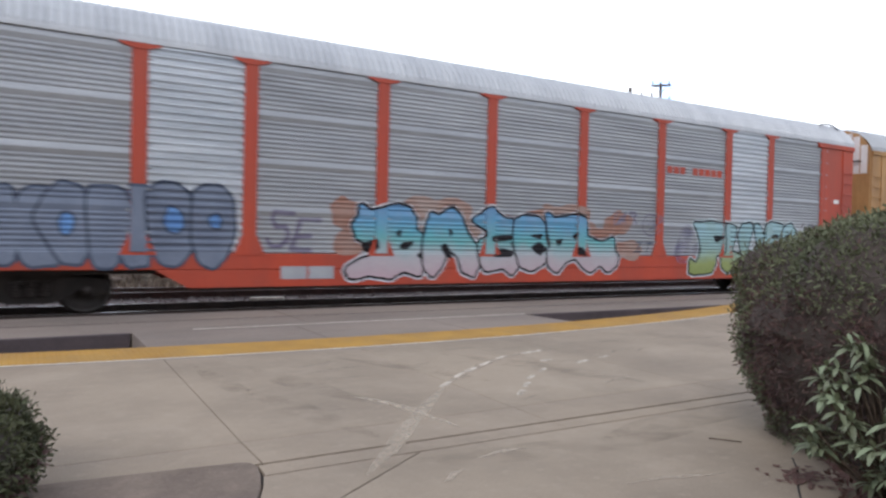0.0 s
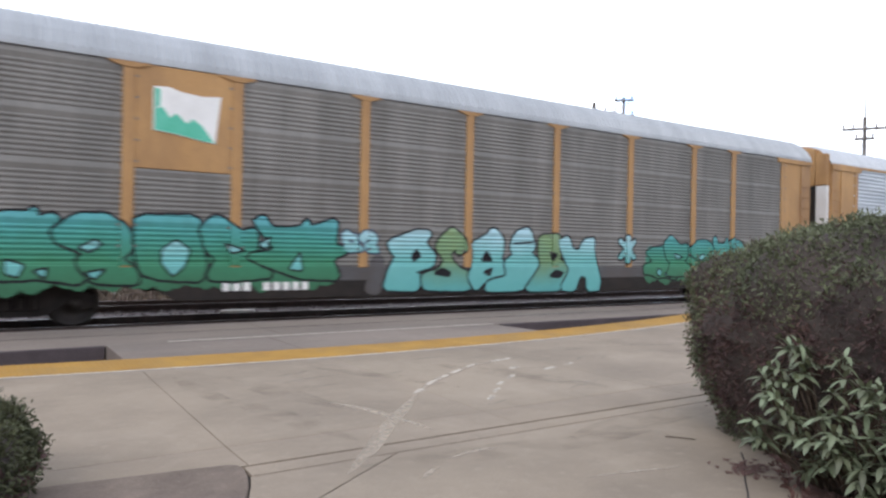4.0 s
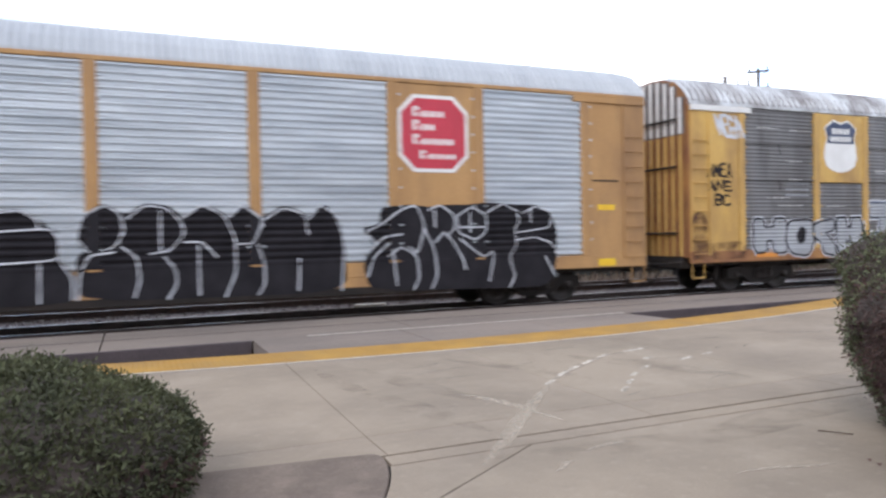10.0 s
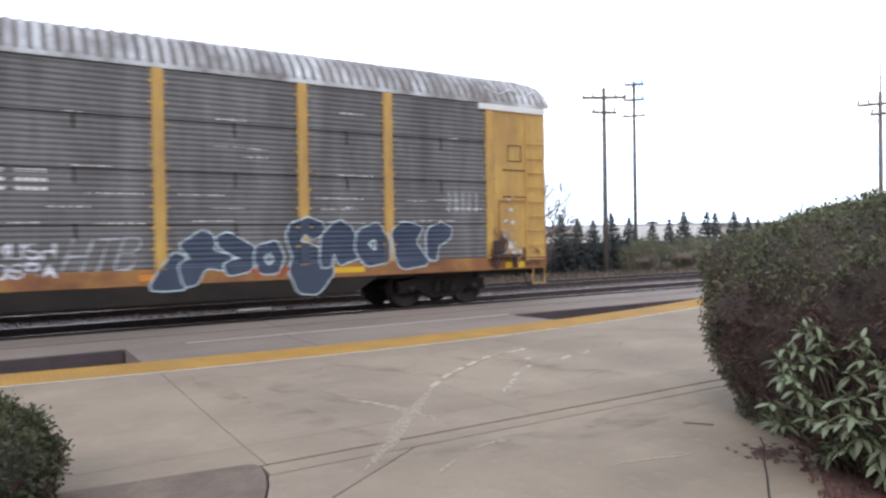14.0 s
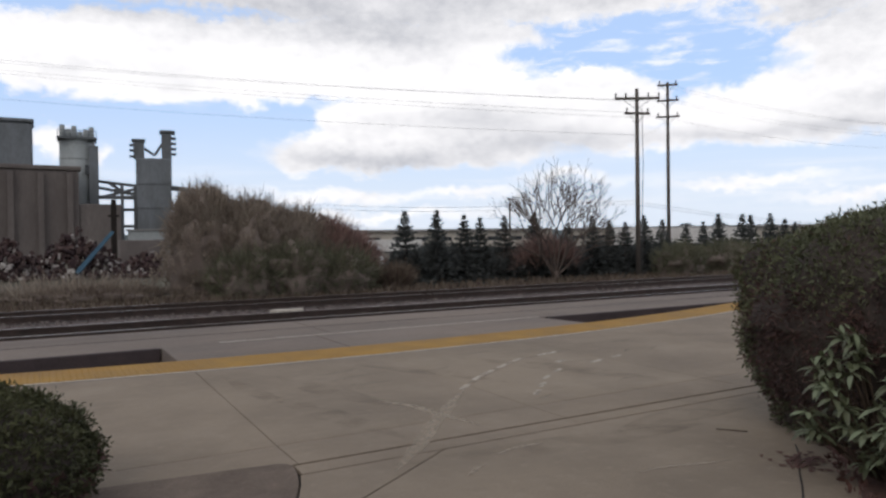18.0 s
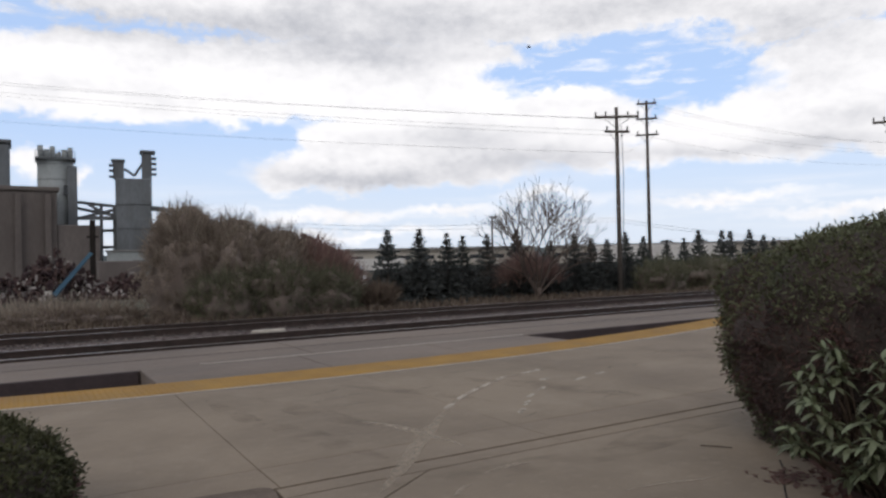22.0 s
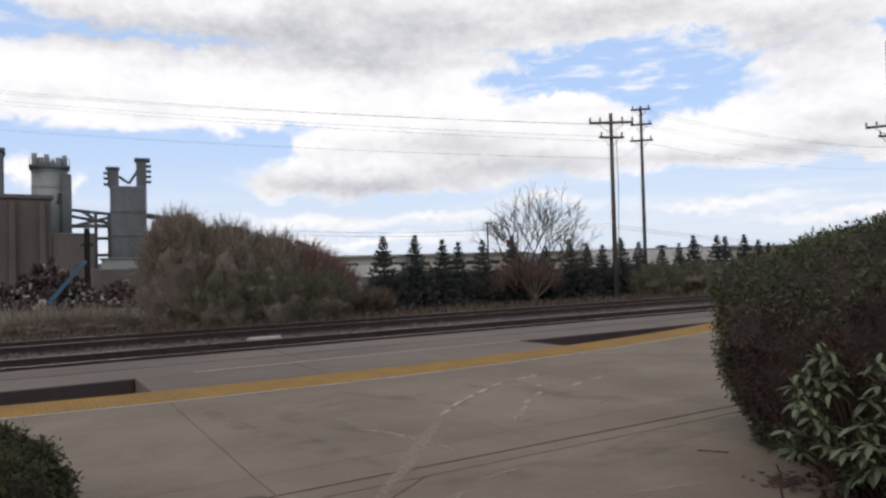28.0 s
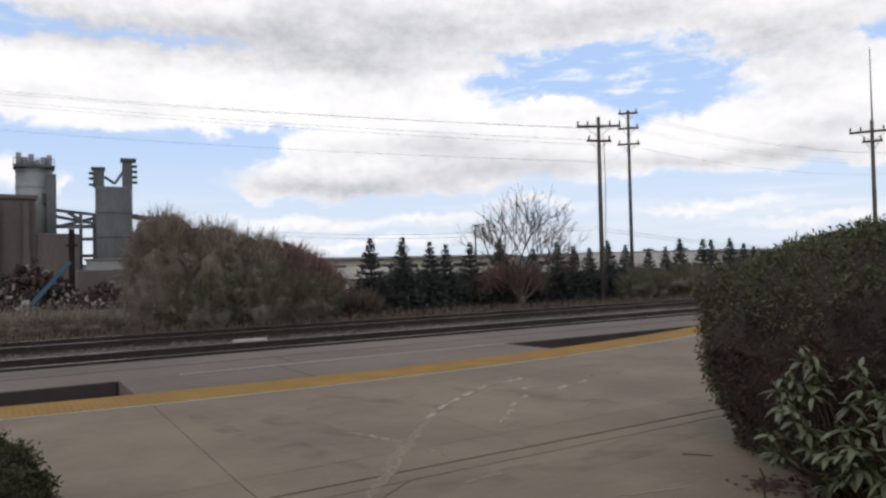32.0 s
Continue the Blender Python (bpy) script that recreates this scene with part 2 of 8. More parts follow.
CONCRETE = surface("concrete", (0.318, 0.252, 0.186), (0.262, 0.206, 0.15), 0.5, 0.9, 0.25, fine=60, dirt=(0.185, 0.148, 0.115), dirt_scale=0.5, dirt_amount=0.5, objrand=0.05, pale=(0.40, 0.325, 0.25), pale_scale=0.9, pale_amount=0.38)
CONCRETE_OLD = surface("old_concrete", (0.275, 0.22, 0.18), (0.205, 0.163, 0.135), 0.5, 0.9, 0.3, fine=50, dirt=(0.13, 0.108, 0.095), dirt_scale=0.4, dirt_amount=0.65, pale=(0.33, 0.285, 0.245), pale_scale=1.0, pale_amount=0.35, stretch=(0.5, 1.4, 1))
ASPHALT = surface("asphalt_grit", (0.215, 0.168, 0.134), (0.16, 0.124, 0.1), 2.5, 0.95, 0.6, fine=90, pale=(0.30, 0.235, 0.185), pale_scale=3.0, pale_amount=0.7, spec=0.2)
DARK_GRAVEL = surface("dark_gravel", (0.03, 0.024, 0.022), (0.018, 0.015, 0.014), 3.0, 0.95, 0.8, fine=30)
DIRT = surface("dirt", (0.13, 0.105, 0.08), (0.085, 0.075, 0.05), 0.3, 0.95, 0.6, fine=8, dirt=(0.07, 0.08, 0.035), dirt_scale=0.15, dirt_amount=0.8)
DARK_BALLAST = surface("oiled_ballast", (0.075, 0.058, 0.052), (0.045, 0.036, 0.033), 1.2, 0.95, 0.9, fine=14)
BALLAST = surface("ballast", (0.185, 0.143, 0.129), (0.118, 0.0918, 0.0829), 1.2, 0.95, 0.9, fine=14, dirt=(0.085, 0.064, 0.058), dirt_scale=0.5, dirt_amount=0.6)
STONE = surface("ballast_stone", (0.22, 0.18, 0.165), (0.12, 0.097, 0.09), 3, 0.9, 0.3, island=0.45)
YELLOW_PAVER = surface("yellow_tactile", (0.45, 0.25, 0.045), (0.36, 0.19, 0.035), 1.5, 0.8, 0.2, dirt=(0.25, 0.155, 0.065), dirt_scale=1.2, dirt_amount=0.65)
WHITE_PAINT = surface("worn_white_paint", (0.7, 0.65, 0.56), (0.5, 0.45, 0.38), 5, 0.8, 0.2, fine=30)


def worn(name, c1, c2, lo, hi, scale):
    """Thin paint or scuffing, rubbed through to the ground in patches."""
    mat = surface(name, c1, c2, 9, 0.9, 0.1, fine=40)
    nt = mat.node_tree
    n = nt.nodes.new("ShaderNodeTexNoise")
    n.inputs["Scale"].default_value, n.inputs["Detail"].default_value = scale, 6
    nt.links.new(nt.nodes.new("ShaderNodeTexCoord").outputs["Object"], n.inputs["Vector"])
    r = nt.nodes.new("ShaderNodeMapRange")
    nt.links.new(n.outputs["Fac"], r.inputs[0])
    r.inputs[1].default_value, r.inputs[2].default_value = lo, hi
    mx = nt.nodes.new("ShaderNodeMixShader")
    tr = nt.nodes.new("ShaderNodeBsdfTransparent")
    nt.links.new(r.outputs[0], mx.inputs[0])
    nt.links.new(tr.outputs[0], mx.inputs[1])
    nt.links.new(nt.nodes["Principled BSDF"].outputs[0], mx.inputs[2])
    nt.links.new(mx.outputs[0], nt.nodes["Material Output"].inputs[0])
    return mat


FADED_PAINT = worn("faded_white_paint", (0.62, 0.54, 0.44), (0.52, 0.445, 0.36), 0.22, 0.60, 14)
SCUFF = worn("pale_scuff", (0.56, 0.47, 0.365), (0.47, 0.39, 0.30), 0.26, 0.86, 18)
DARK_SCUFF = worn("dark_scuff", (0.235, 0.186, 0.142), (0.215, 0.17, 0.13), 0.42, 1.7, 2.5)
PURPLE_MIST = worn("purple_overspray", (0.16, 0.15, 0.3), (0.22, 0.2, 0.34), 0.40, 0.95, 2.5)
OVERSPRAY = worn("grey_overspray", (0.12, 0.118, 0.122), (0.085, 0.083, 0.087), 0.32, 0.80, 2.2)
FLAKED = worn("flaked_white_paint", (0.66, 0.65, 0.63), (0.52, 0.5, 0.47), 0.47, 0.58, 5)
RUST_BLEED = worn("rust_bleed", (0.16, 0.07, 0.04), (0.10, 0.05, 0.033), 0.40, 0.75, 3)
RAIL_STEEL = surface("rail_steel", (0.10, 0.07, 0.06), (0.06, 0.045, 0.04), 4, 0.6, 0.3, metal=0.3)
RAIL_TOP = surface("polished_rail_head", (0.62, 0.60, 0.58), (0.45, 0.43, 0.42), 3, 0.3, 0.1, metal=0.9)
TIE_WOOD = surface("creosoted_wood", (0.09, 0.07, 0.055), (0.05, 0.04, 0.035), 3, 0.9, 0.6, stretch=(6, 1, 6))
POLE_WOOD = surface("pole_wood", (0.19, 0.165, 0.145), (0.12, 0.105, 0.095), 2, 0.9, 0.5, stretch=(8, 8, 0.6))
# purple-brown slot tone, darkened to carry the shade of a deeper slot
SLOT_SHADE = surface("slot_shade", (0.090, 0.069, 0.070), (0.060, 0.046, 0.048), 1.6, 0.95, 0.4)
WIRE = surface("wire", (0.2, 0.2, 0.2), (0.15, 0.15, 0.15), 2, 0.7, 0.0)
INSULATOR = surface("insulator", (0.2, 0.18, 0.17), (0.14, 0.12, 0.12), 2, 0.3, 0.0)
UNDERBODY = surface("underframe_black", (0.018, 0.016, 0.015), (0.034, 0.027, 0.023), 2, 0.75, 0.4, dirt=(0.05, 0.036, 0.028), dirt_amount=0.35, spec=0.2)
WHEEL_STEEL = surface("wheel_steel", (0.07, 0.055, 0.05), (0.04, 0.035, 0.03), 3, 0.55, 0.3, metal=0.4)
RED_PAINT = surface("red_paint", (0.47, 0.06, 0.022), (0.37, 0.045, 0.02), 1.0, 0.6, 0.15, dirt=(0.20, 0.06, 0.04), dirt_scale=0.8, dirt_amount=0.5, stretch=(1, 1, 0.4))
TAN_PAINT = surface("tan_paint", (0.47, 0.268, 0.105), (0.4, 0.218, 0.08), 0.8, 0.65, 0.15, dirt=(0.24, 0.13, 0.06), dirt_scale=0.9, dirt_amount=0.75, stretch=(1, 1, 0.4))
YELLOW_PAINT = surface("yellow_paint", (0.64, 0.405, 0.11), (0.54, 0.32, 0.08), 0.8, 0.6, 0.15, dirt=(0.26, 0.14, 0.055), dirt_scale=1.1, dirt_amount=0.75, stretch=(1, 1, 0.4))
# rusty paint of sill and panel edge; also the painted shade between end-door ribs
RUST_SHADE_YELLOW = surface("rusty_sill_and_recess_shade", (0.42, 0.21, 0.06), (0.26, 0.11, 0.05), 1.2, 0.75, 0.3, dirt=(0.13, 0.05, 0.03), dirt_scale=0.9, dirt_amount=0.8)
GREY_PAINT = surface("grey_sill_paint", (0.10, 0.095, 0.095), (0.065, 0.06, 0.06), 1.2, 0.8, 0.3, dirt=(0.13, 0.08, 0.05), dirt_amount=0.4)
ZINC_PALE = surface("galvanised_bright", (0.63, 0.655, 0.675), (0.42, 0.45, 0.48), 1.2, 0.42, 0.15, metal=0.55, stretch=(0.3, 1.0, 3.5), dirt=(0.28, 0.29, 0.30), dirt_scale=0.8, dirt_amount=0.4)
ZINC_GREY = surface("galvanised_grey", (0.40, 0.41, 0.42), (0.30, 0.31, 0.325), 1.0, 0.45, 0.15, metal=0.5, stretch=(0.3, 1.0, 3.5), dirt=(0.19, 0.19, 0.19), dirt_scale=0.9, dirt_amount=0.45)
ZINC_BROWN = surface("galvanised_brown_grime", (0.235, 0.22, 0.20), (0.175, 0.165, 0.15), 1.0, 0.65, 0.15, metal=0.15, stretch=(1.5, 1.5, 0.3), dirt=(0.10, 0.09, 0.08), dirt_scale=0.9, dirt_amount=0.5)
ZINC_DARK = surface("galvanised_dark_grime", (0.205, 0.2, 0.2), (0.115, 0.11, 0.11), 1.0, 0.65, 0.15, metal=0.15, stretch=(1.5, 1.5, 0.3), dirt=(0.08, 0.065, 0.055), dirt_scale=0.9, dirt_amount=0.55)
ROOF_WHITE = surface("roof_pale_metal", (0.52, 0.53, 0.54), (0.42, 0.43, 0.45), 1.0, 0.5, 0.1, metal=0.2, stretch=(2, 0.4, 0.4))
ROOF_GREY = surface("roof_grey_metal", (0.42, 0.43, 0.44), (0.33, 0.34, 0.35), 1.0, 0.5, 0.1, metal=0.2, stretch=(2, 0.4, 0.4))
# dark tone for shade painted between roof ribs and upper door ribs
RECESS_SHADE = surface("recess_shade", (0.20, 0.18, 0.175), (0.11, 0.095, 0.09), 1.1, 0.8, 0.2, stretch=(1.0, 0.6, 0.6))
ROOF_STAINED = surface("roof_stained_metal", (0.68, 0.70, 0.72), (0.36, 0.34, 0.33), 1.3, 0.5, 0.2, metal=0.2, stretch=(1.0, 0.6, 0.6), dirt=(0.10, 0.075, 0.07), dirt_scale=0.9, dirt_amount=0.95)
DOOR_WHITE = surface("white_door_paint", (0.8, 0.79, 0.77), (0.68, 0.67, 0.65), 1.0, 0.6, 0.1, dirt=(0.42, 0.33, 0.25), dirt_amount=0.35)
SIGN_RED = surface("sign_red", (0.52, 0.035, 0.06), (0.44, 0.03, 0.05), 2, 0.5, 0.05)
SIGN_WHITE = surface("sign_white", (0.78, 0.76, 0.73), (0.68, 0.66, 0.63), 2, 0.5, 0.05)
SIGN_NAVY = surface("sign_navy", (0.035, 0.05, 0.10), (0.05, 0.065, 0.12), 2, 0.6, 0.05)
SIGN_GREEN = surface("sign_green", (0.08, 0.42, 0.28), (0.12, 0.50, 0.36), 3, 0.6, 0.05)
BRIGHT_YELLOW = surface("reflector_yellow", (0.80, 0.50, 0.02), (0.7, 0.42, 0.02), 3, 0.5, 0.05)
ORANGE = surface("reflector_orange", (0.72, 0.28, 0.03), (0.6, 0.22, 0.03), 3, 0.5, 0.05)
SPRAY_BLACK = surface("black_spray_paint", (0.014, 0.0125, 0.015), (0.024, 0.0215, 0.025), 2, 0.85, 0.1, spec=0.2)
SPRAY_WHITE = surface("white_spray_paint", (0.66, 0.67, 0.70), (0.5, 0.51, 0.55), 2, 0.6, 0.1)
SPRAY_NAVY = surface("navy_spray_paint", (0.035, 0.05, 0.085), (0.055, 0.07, 0.11), 2, 0.6, 0.1)
SPRAY_PALE = surface("pale_aqua_spray_paint", (0.60, 0.70, 0.72), (0.50, 0.60, 0.62), 2, 0.7, 0.1)
SPRAY_SILVER = surface("silver_spray_paint", (0.38, 0.39, 0.41), (0.285, 0.295, 0.315), 1.5, 0.5, 0.1, dirt=(0.25, 0.25, 0.25))
SPRAY_SLATE = surface("slate_blue_spray_paint", (0.17, 0.20, 0.26), (0.12, 0.145, 0.20), 1.5, 0.6, 0.1)
SPRAY_BROWN = surface("rust_brown_spray_paint", (0.27, 0.12, 0.08), (0.33, 0.27, 0.24), 0.9, 0.7, 0.1)
SPRAY_PURPLE = surface("dark_purple_spray_paint", (0.11, 0.09, 0.15), (0.2, 0.19, 0.24), 2, 0.7, 0.1)
SPRAY_BLUE = surface("blue_spray_paint", (0.09, 0.20, 0.42), (0.12, 0.26, 0.5), 2, 0.6, 0.1)
FADE_SKY = surface("blue_to_pink_fade", (0, 0, 0), (0, 0, 0), rough=0.6, bump=0.1, ramp_z=(0.6, 2.3, ((0.46, 0.33, 0.36), (0.42, 0.40, 0.42), (0.11, 0.37, 0.38), (0.09, 0.30, 0.46), (0.08, 0.24, 0.44))))
FADE_LIME = surface("pale_blue_to_lime_fade", (0, 0, 0), (0, 0, 0), rough=0.6, bump=0.1, ramp_z=(0.5, 2.1, ((0.20, 0.25, 0.06), (0.27, 0.32, 0.11), (0.26, 0.40, 0.40), (0.27, 0.43, 0.47), (0.28, 0.44, 0.49))))
FADE_GREEN = surface("teal_to_green_fade", (0, 0, 0), (0, 0, 0), rough=0.6, bump=0.1, ramp_z=(0.7, 2.2, ((0.032, 0.136, 0.064), (0.04, 0.216, 0.112), (0.056, 0.288, 0.24), (0.104, 0.368, 0.416))))
FADE_TURQ = surface("turquoise_fade", (0, 0, 0), (0, 0, 0), rough=0.6, bump=0.1, ramp_z=(0.6, 2.0, ((0.12, 0.40, 0.38), (0.16, 0.44, 0.42), (0.42, 0.62, 0.68))))
FADE_OLIVE = surface("olive_turquoise_fade", (0, 0, 0), (0, 0, 0), rough=0.6, bump=0.1, ramp_z=(0.6, 2.0, ((0.10, 0.35, 0.33), (0.16, 0.25, 0.10), (0.23, 0.33, 0.16))))
YEW_GREEN = surface("yew_foliage", (0.152, 0.163, 0.084), (0.084, 0.094, 0.05), 2, 0.8, 0.0, island=0.3)
BUSH_GREEN = surface("dark_bush_foliage", (0.098, 0.1, 0.045), (0.055, 0.06, 0.03), 2, 0.9, 0.0, island=0.3)
YEW_DEAD = surface("dead_yew_twigs", (0.125, 0.067, 0.058), (0.062, 0.04, 0.037), 3, 0.9, 0.0, island=0.4)
# dark core colour that stands in for the shade deep inside the foliage
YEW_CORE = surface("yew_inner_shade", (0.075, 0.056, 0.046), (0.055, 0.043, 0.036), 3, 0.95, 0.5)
LEAF = surface("broad_leaf", (0.2, 0.218, 0.132), (0.115, 0.14, 0.075), 6, 0.55, 0.05, fine=25, objrand=0.4)
STEM = surface("woody_stem", (0.11, 0.075, 0.05), (0.07, 0.05, 0.035), 6, 0.9, 0.4)
MULCH = surface("reddish_mulch", (0.15, 0.075, 0.06), (0.09, 0.05, 0.04), 5, 0.95, 0.9, fine=25)
FIR = surface("fir_needles", (0.142, 0.15, 0.142), (0.102, 0.114, 0.11), 1, 0.9, 0.0, island=0.3, thin=0.5)
# needle tone taken darker, painting the shade inside the thicket
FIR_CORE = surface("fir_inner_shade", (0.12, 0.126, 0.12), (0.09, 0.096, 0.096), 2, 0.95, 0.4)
SHRUB = surface("brown_green_shrub", (0.414, 0.351, 0.287), (0.299, 0.247, 0.201), 0.35, 0.9, 0.0, island=0.3, dirt=(0.17, 0.115, 0.09), dirt_scale=0.25, dirt_amount=0.6, thin=0.4)
SHRUB_RED = surface("reddish_brush", (0.36, 0.234, 0.204), (0.264, 0.18, 0.162), 0.6, 0.9, 0.0, island=0.3, thin=0.4)
SHRUB_DARK = surface("dark_green_scrub", (0.218, 0.213, 0.138), (0.149, 0.149, 0.103), 0.6, 0.9, 0.0, island=0.3, thin=0.4)
# foliage tone taken darker, painting the shade inside the shrubs
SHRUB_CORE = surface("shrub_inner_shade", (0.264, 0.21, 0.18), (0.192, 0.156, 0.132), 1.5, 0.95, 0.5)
GRASS = surface("rough_grass", (0.198, 0.15, 0.114), (0.18, 0.138, 0.11), 0.4, 0.9, 0.0, island=0.4, thin=0.3)
TWIG = surface("bare_twig_bark", (0.15, 0.115, 0.095), (0.10, 0.078, 0.066), 3, 0.9, 0.3)
PLANT_CONCRETE = surface("weathered_plant_concrete", (0.27, 0.235, 0.215), (0.19, 0.165, 0.152), 0.15, 0.9, 0.3, fine=3, dirt=(0.11, 0.092, 0.085), dirt_scale=0.12, dirt_amount=0.7, stretch=(1, 1, 0.4))
PLANT_STEEL = surface("blue_grey_plant_steel", (0.235, 0.255, 0.27), (0.16, 0.178, 0.19), 0.3, 0.75, 0.2, fine=3, metal=0.1, dirt=(0.11, 0.108, 0.105), dirt_scale=0.25, dirt_amount=0.6, stretch=(1, 1, 0.4))
SILO_PALE = surface("pale_silo_steel", (0.42, 0.45, 0.45), (0.32, 0.35, 0.35), 0.3, 0.6, 0.2, fine=3)
SHED_ROOF = surface("grey_shed_roof", (0.30, 0.29, 0.28), (0.22, 0.215, 0.21), 0.1, 0.7, 0.1, fine=2)
SHED_WALL = surface("shed_wall", (0.62, 0.57, 0.5), (0.5, 0.46, 0.4), 0.1, 0.85, 0.1, fine=2)
WINDOW_DARK = surface("dark_window", (0.03, 0.035, 0.04), (0.04, 0.045, 0.05), 1, 0.2, 0.0)
BLUE_BEAM = surface("blue_beam_paint", (0.05, 0.14, 0.21), (0.04, 0.1, 0.16), 0.5, 0.6, 0.1)
SCRAP_RUST = surface("rusty_scrap", (0.09, 0.05, 0.048), (0.055, 0.038, 0.038), 0.6, 0.9, 0.3, island=0.5)
SCRAP_PALE = surface("pale_rubble", (0.5, 0.46, 0.43), (0.3, 0.27, 0.25), 0.6, 0.9, 0.3, island=0.5)
BIRD = surface("dark_feathers", (0.06, 0.055, 0.05), (0.04, 0.04, 0.04), 5, 0.8, 0.0)
WALL_RENDER = surface("unseen_wall", (0.38, 0.34, 0.29), (0.32, 0.29, 0.25), 0.6, 0.9, 0.2)
HILL = surface("far_hills", (0.06, 0.08, 0.08), (0.05, 0.07, 0.07), 0.01, 0.95, 0.0, fine=0.05)


# ---- mesh helpers ----
def mesh_of(name, verts, faces, mat, smooth=False):
    me = bpy.data.meshes.new(name)
    me.from_pydata([tuple(v) for v in verts], [], [tuple(f) for f in faces])
    for mm in (mat if isinstance(mat, (list, tuple)) else (mat,)):
        me.materials.append(mm)
    if smooth:
        me.polygons.foreach_set("use_smooth", [True] * len(me.polygons))
    me.update()
    return me


def part(name, me, parent=None, label="", m=None):
    ob = new(name, me)
    if parent is not None:
        ob.parent = parent
    if m is not None:
        ob.matrix_basis = m
    if label:
        ob["label"] = label
    return ob


def thing(name, label, category, group="", kind="", m=None):
    ob = new(name)
    ob.empty_display_size = 0.2
    if m is not None:
        ob.matrix_basis = m
    return tagged(ob, label, category, group, kind)


class Geo:
    """Collects vertices and faces."""

    def __init__(self):
        self.v, self.f = [], []

    def add(self, verts, faces):
        n = len(self.v)
        self.v += [tuple(v) for v in verts]
        self.f += [tuple(i + n for i in f) for f in faces]

    def box(self, x0, x1, y0, y1, z0, z1, b=0.0):
        """A box; b: chamfer on the edges that run up and along the top."""
        if b <= 0:
            self.add([(x0, y0, z0), (x1, y0, z0), (x1, y1, z0), (x0, y1, z0), (x0, y0, z1), (x1, y0, z1), (x1, y1, z1), (x0, y1, z1)],
                     [(3, 2, 1, 0), (4, 5, 6, 7), (0, 1, 5, 4), (1, 2, 6, 5), (2, 3, 7, 6), (3, 0, 4, 7)])
            return
        ring = [(x0 + b, y0), (x1 - b, y0), (x1, y0 + b), (x1, y1 - b), (x1 - b, y1), (x0 + b, y1), (x0, y1 - b), (x0, y0 + b)]
        cx, cy = (x0 + x1) / 2, (y0 + y1) / 2
        ins = [(x + (b if x < cx else -b), y + (b if y < cy else -b)) for x, y in ring]
        vs = [(x, y, z0 + b) for x, y in ring] + [(x, y, z1 - b) for x, y in ring] + [(x, y, z1) for x, y in ins] + [(x, y, z0) for x, y in ins]
        fs = [(i, (i + 1) % 8, 8 + (i + 1) % 8, 8 + i) for i in range(8)] + [(8 + i, 8 + (i + 1) % 8, 16 + (i + 1) % 8, 16 + i) for i in range(8)]
        fs += [tuple(range(16, 24)), tuple(reversed(range(24, 32)))] + [(24 + i, 24 + (i + 1) % 8, (i + 1) % 8, i) for i in range(8)]
        self.add(vs, fs)

    def tube(self, p, q, r0, r1=None, n=8, caps=True):
        r1 = r0 if r1 is None else r1
        p, q = Vector(p), Vector(q)
        d = (q - p).normalized()
        u = d.orthogonal().normalized()
        w = d.cross(u)
        vs = []
        for c, r in ((p, r0), (q, r1)):
            vs += [c + (u * math.cos(2 * math.pi * i / n) + w * math.sin(2 * math.pi * i / n)) * r for i in range(n)]
        fs = [(i, (i + 1) % n, n + (i + 1) % n, n + i) for i in range(n)]
        if caps:
            fs += [tuple(reversed(range(n))), tuple(range(n, 2 * n))]
        self.add(vs, fs)

    def prism(self, poly, z0, z1, b=0.0):
        """An upright prism over a flat outline (counter-clockwise), with a chamfered top edge."""
        n = len(poly)
        cx, cy = sum(p[0] for p in poly) / n, sum(p[1] for p in poly) / n
        ins = []
        for x, y in poly:
            d = math.hypot(x - cx, y - cy) or 1
            ins.append((x - (x - cx) / d * b, y - (y - cy) / d * b))
        vs = [(x, y, z0) for x, y in poly] + [(x, y, z1 - b) for x, y in poly] + [(x, y, z1) for x, y in ins]
        fs = [tuple(reversed(range(n))), tuple(range(2 * n, 3 * n))]
        fs += [(i, (i + 1) % n, n + (i + 1) % n, n + i) for i in range(n)] + [(n + i, n + (i + 1) % n, 2 * n + (i + 1) % n, 2 * n + i) for i in range(n)]
        self.add(vs, fs)

    def mesh(self, name, mat, smooth=False):
        return mesh_of(name, self.v, self.f, mat, smooth)


def box_mesh(name, mat, *dims, b=0.0):
    g = Geo()
    g.box(*dims, b=b)
    return g.mesh(name, mat)


def tube_mesh(name, mat, points, r, n=6):
    """One unbroken tube along a line of points."""
    pts = [Vector(p) for p in points]
    vs, fs = [], []
    for k, p in enumerate(pts):
        d = (pts[min(len(pts) - 1, k + 1)] - pts[max(0, k - 1)]).normalized()
        a = d.orthogonal() if k == 0 else (a - d * a.dot(d))
        a = a.normalized()
        b = d.cross(a)
        vs += [p + r * (math.cos(2 * math.pi * i / n) * a + math.sin(2 * math.pi * i / n) * b) for i in range(n)]
    for k in range(len(pts) - 1):
        fs += [(k * n + i, k * n + (i + 1) % n, (k + 1) * n + (i + 1) % n, (k + 1) * n + i) for i in range(n)]
    fs += [tuple(reversed(range(n))), tuple(range((len(pts) - 1) * n, len(pts) * n))]
    return mesh_of(name, vs, fs, mat, True)


# ---- ground, platform and tracks ----
TRACK_NEAR, TRACK_FAR = 15.9, 20.3
RAIL_Z = -0.05


def edge_y(x):
    """The platform's front line, a shallow bow towards the station."""
    return 9.19 + 0.0135 * (x - 4.6) ** 2 if x < 16 else 9.19 + 0.0135 * 11.4 ** 2 + 0.31 * (x - 16)


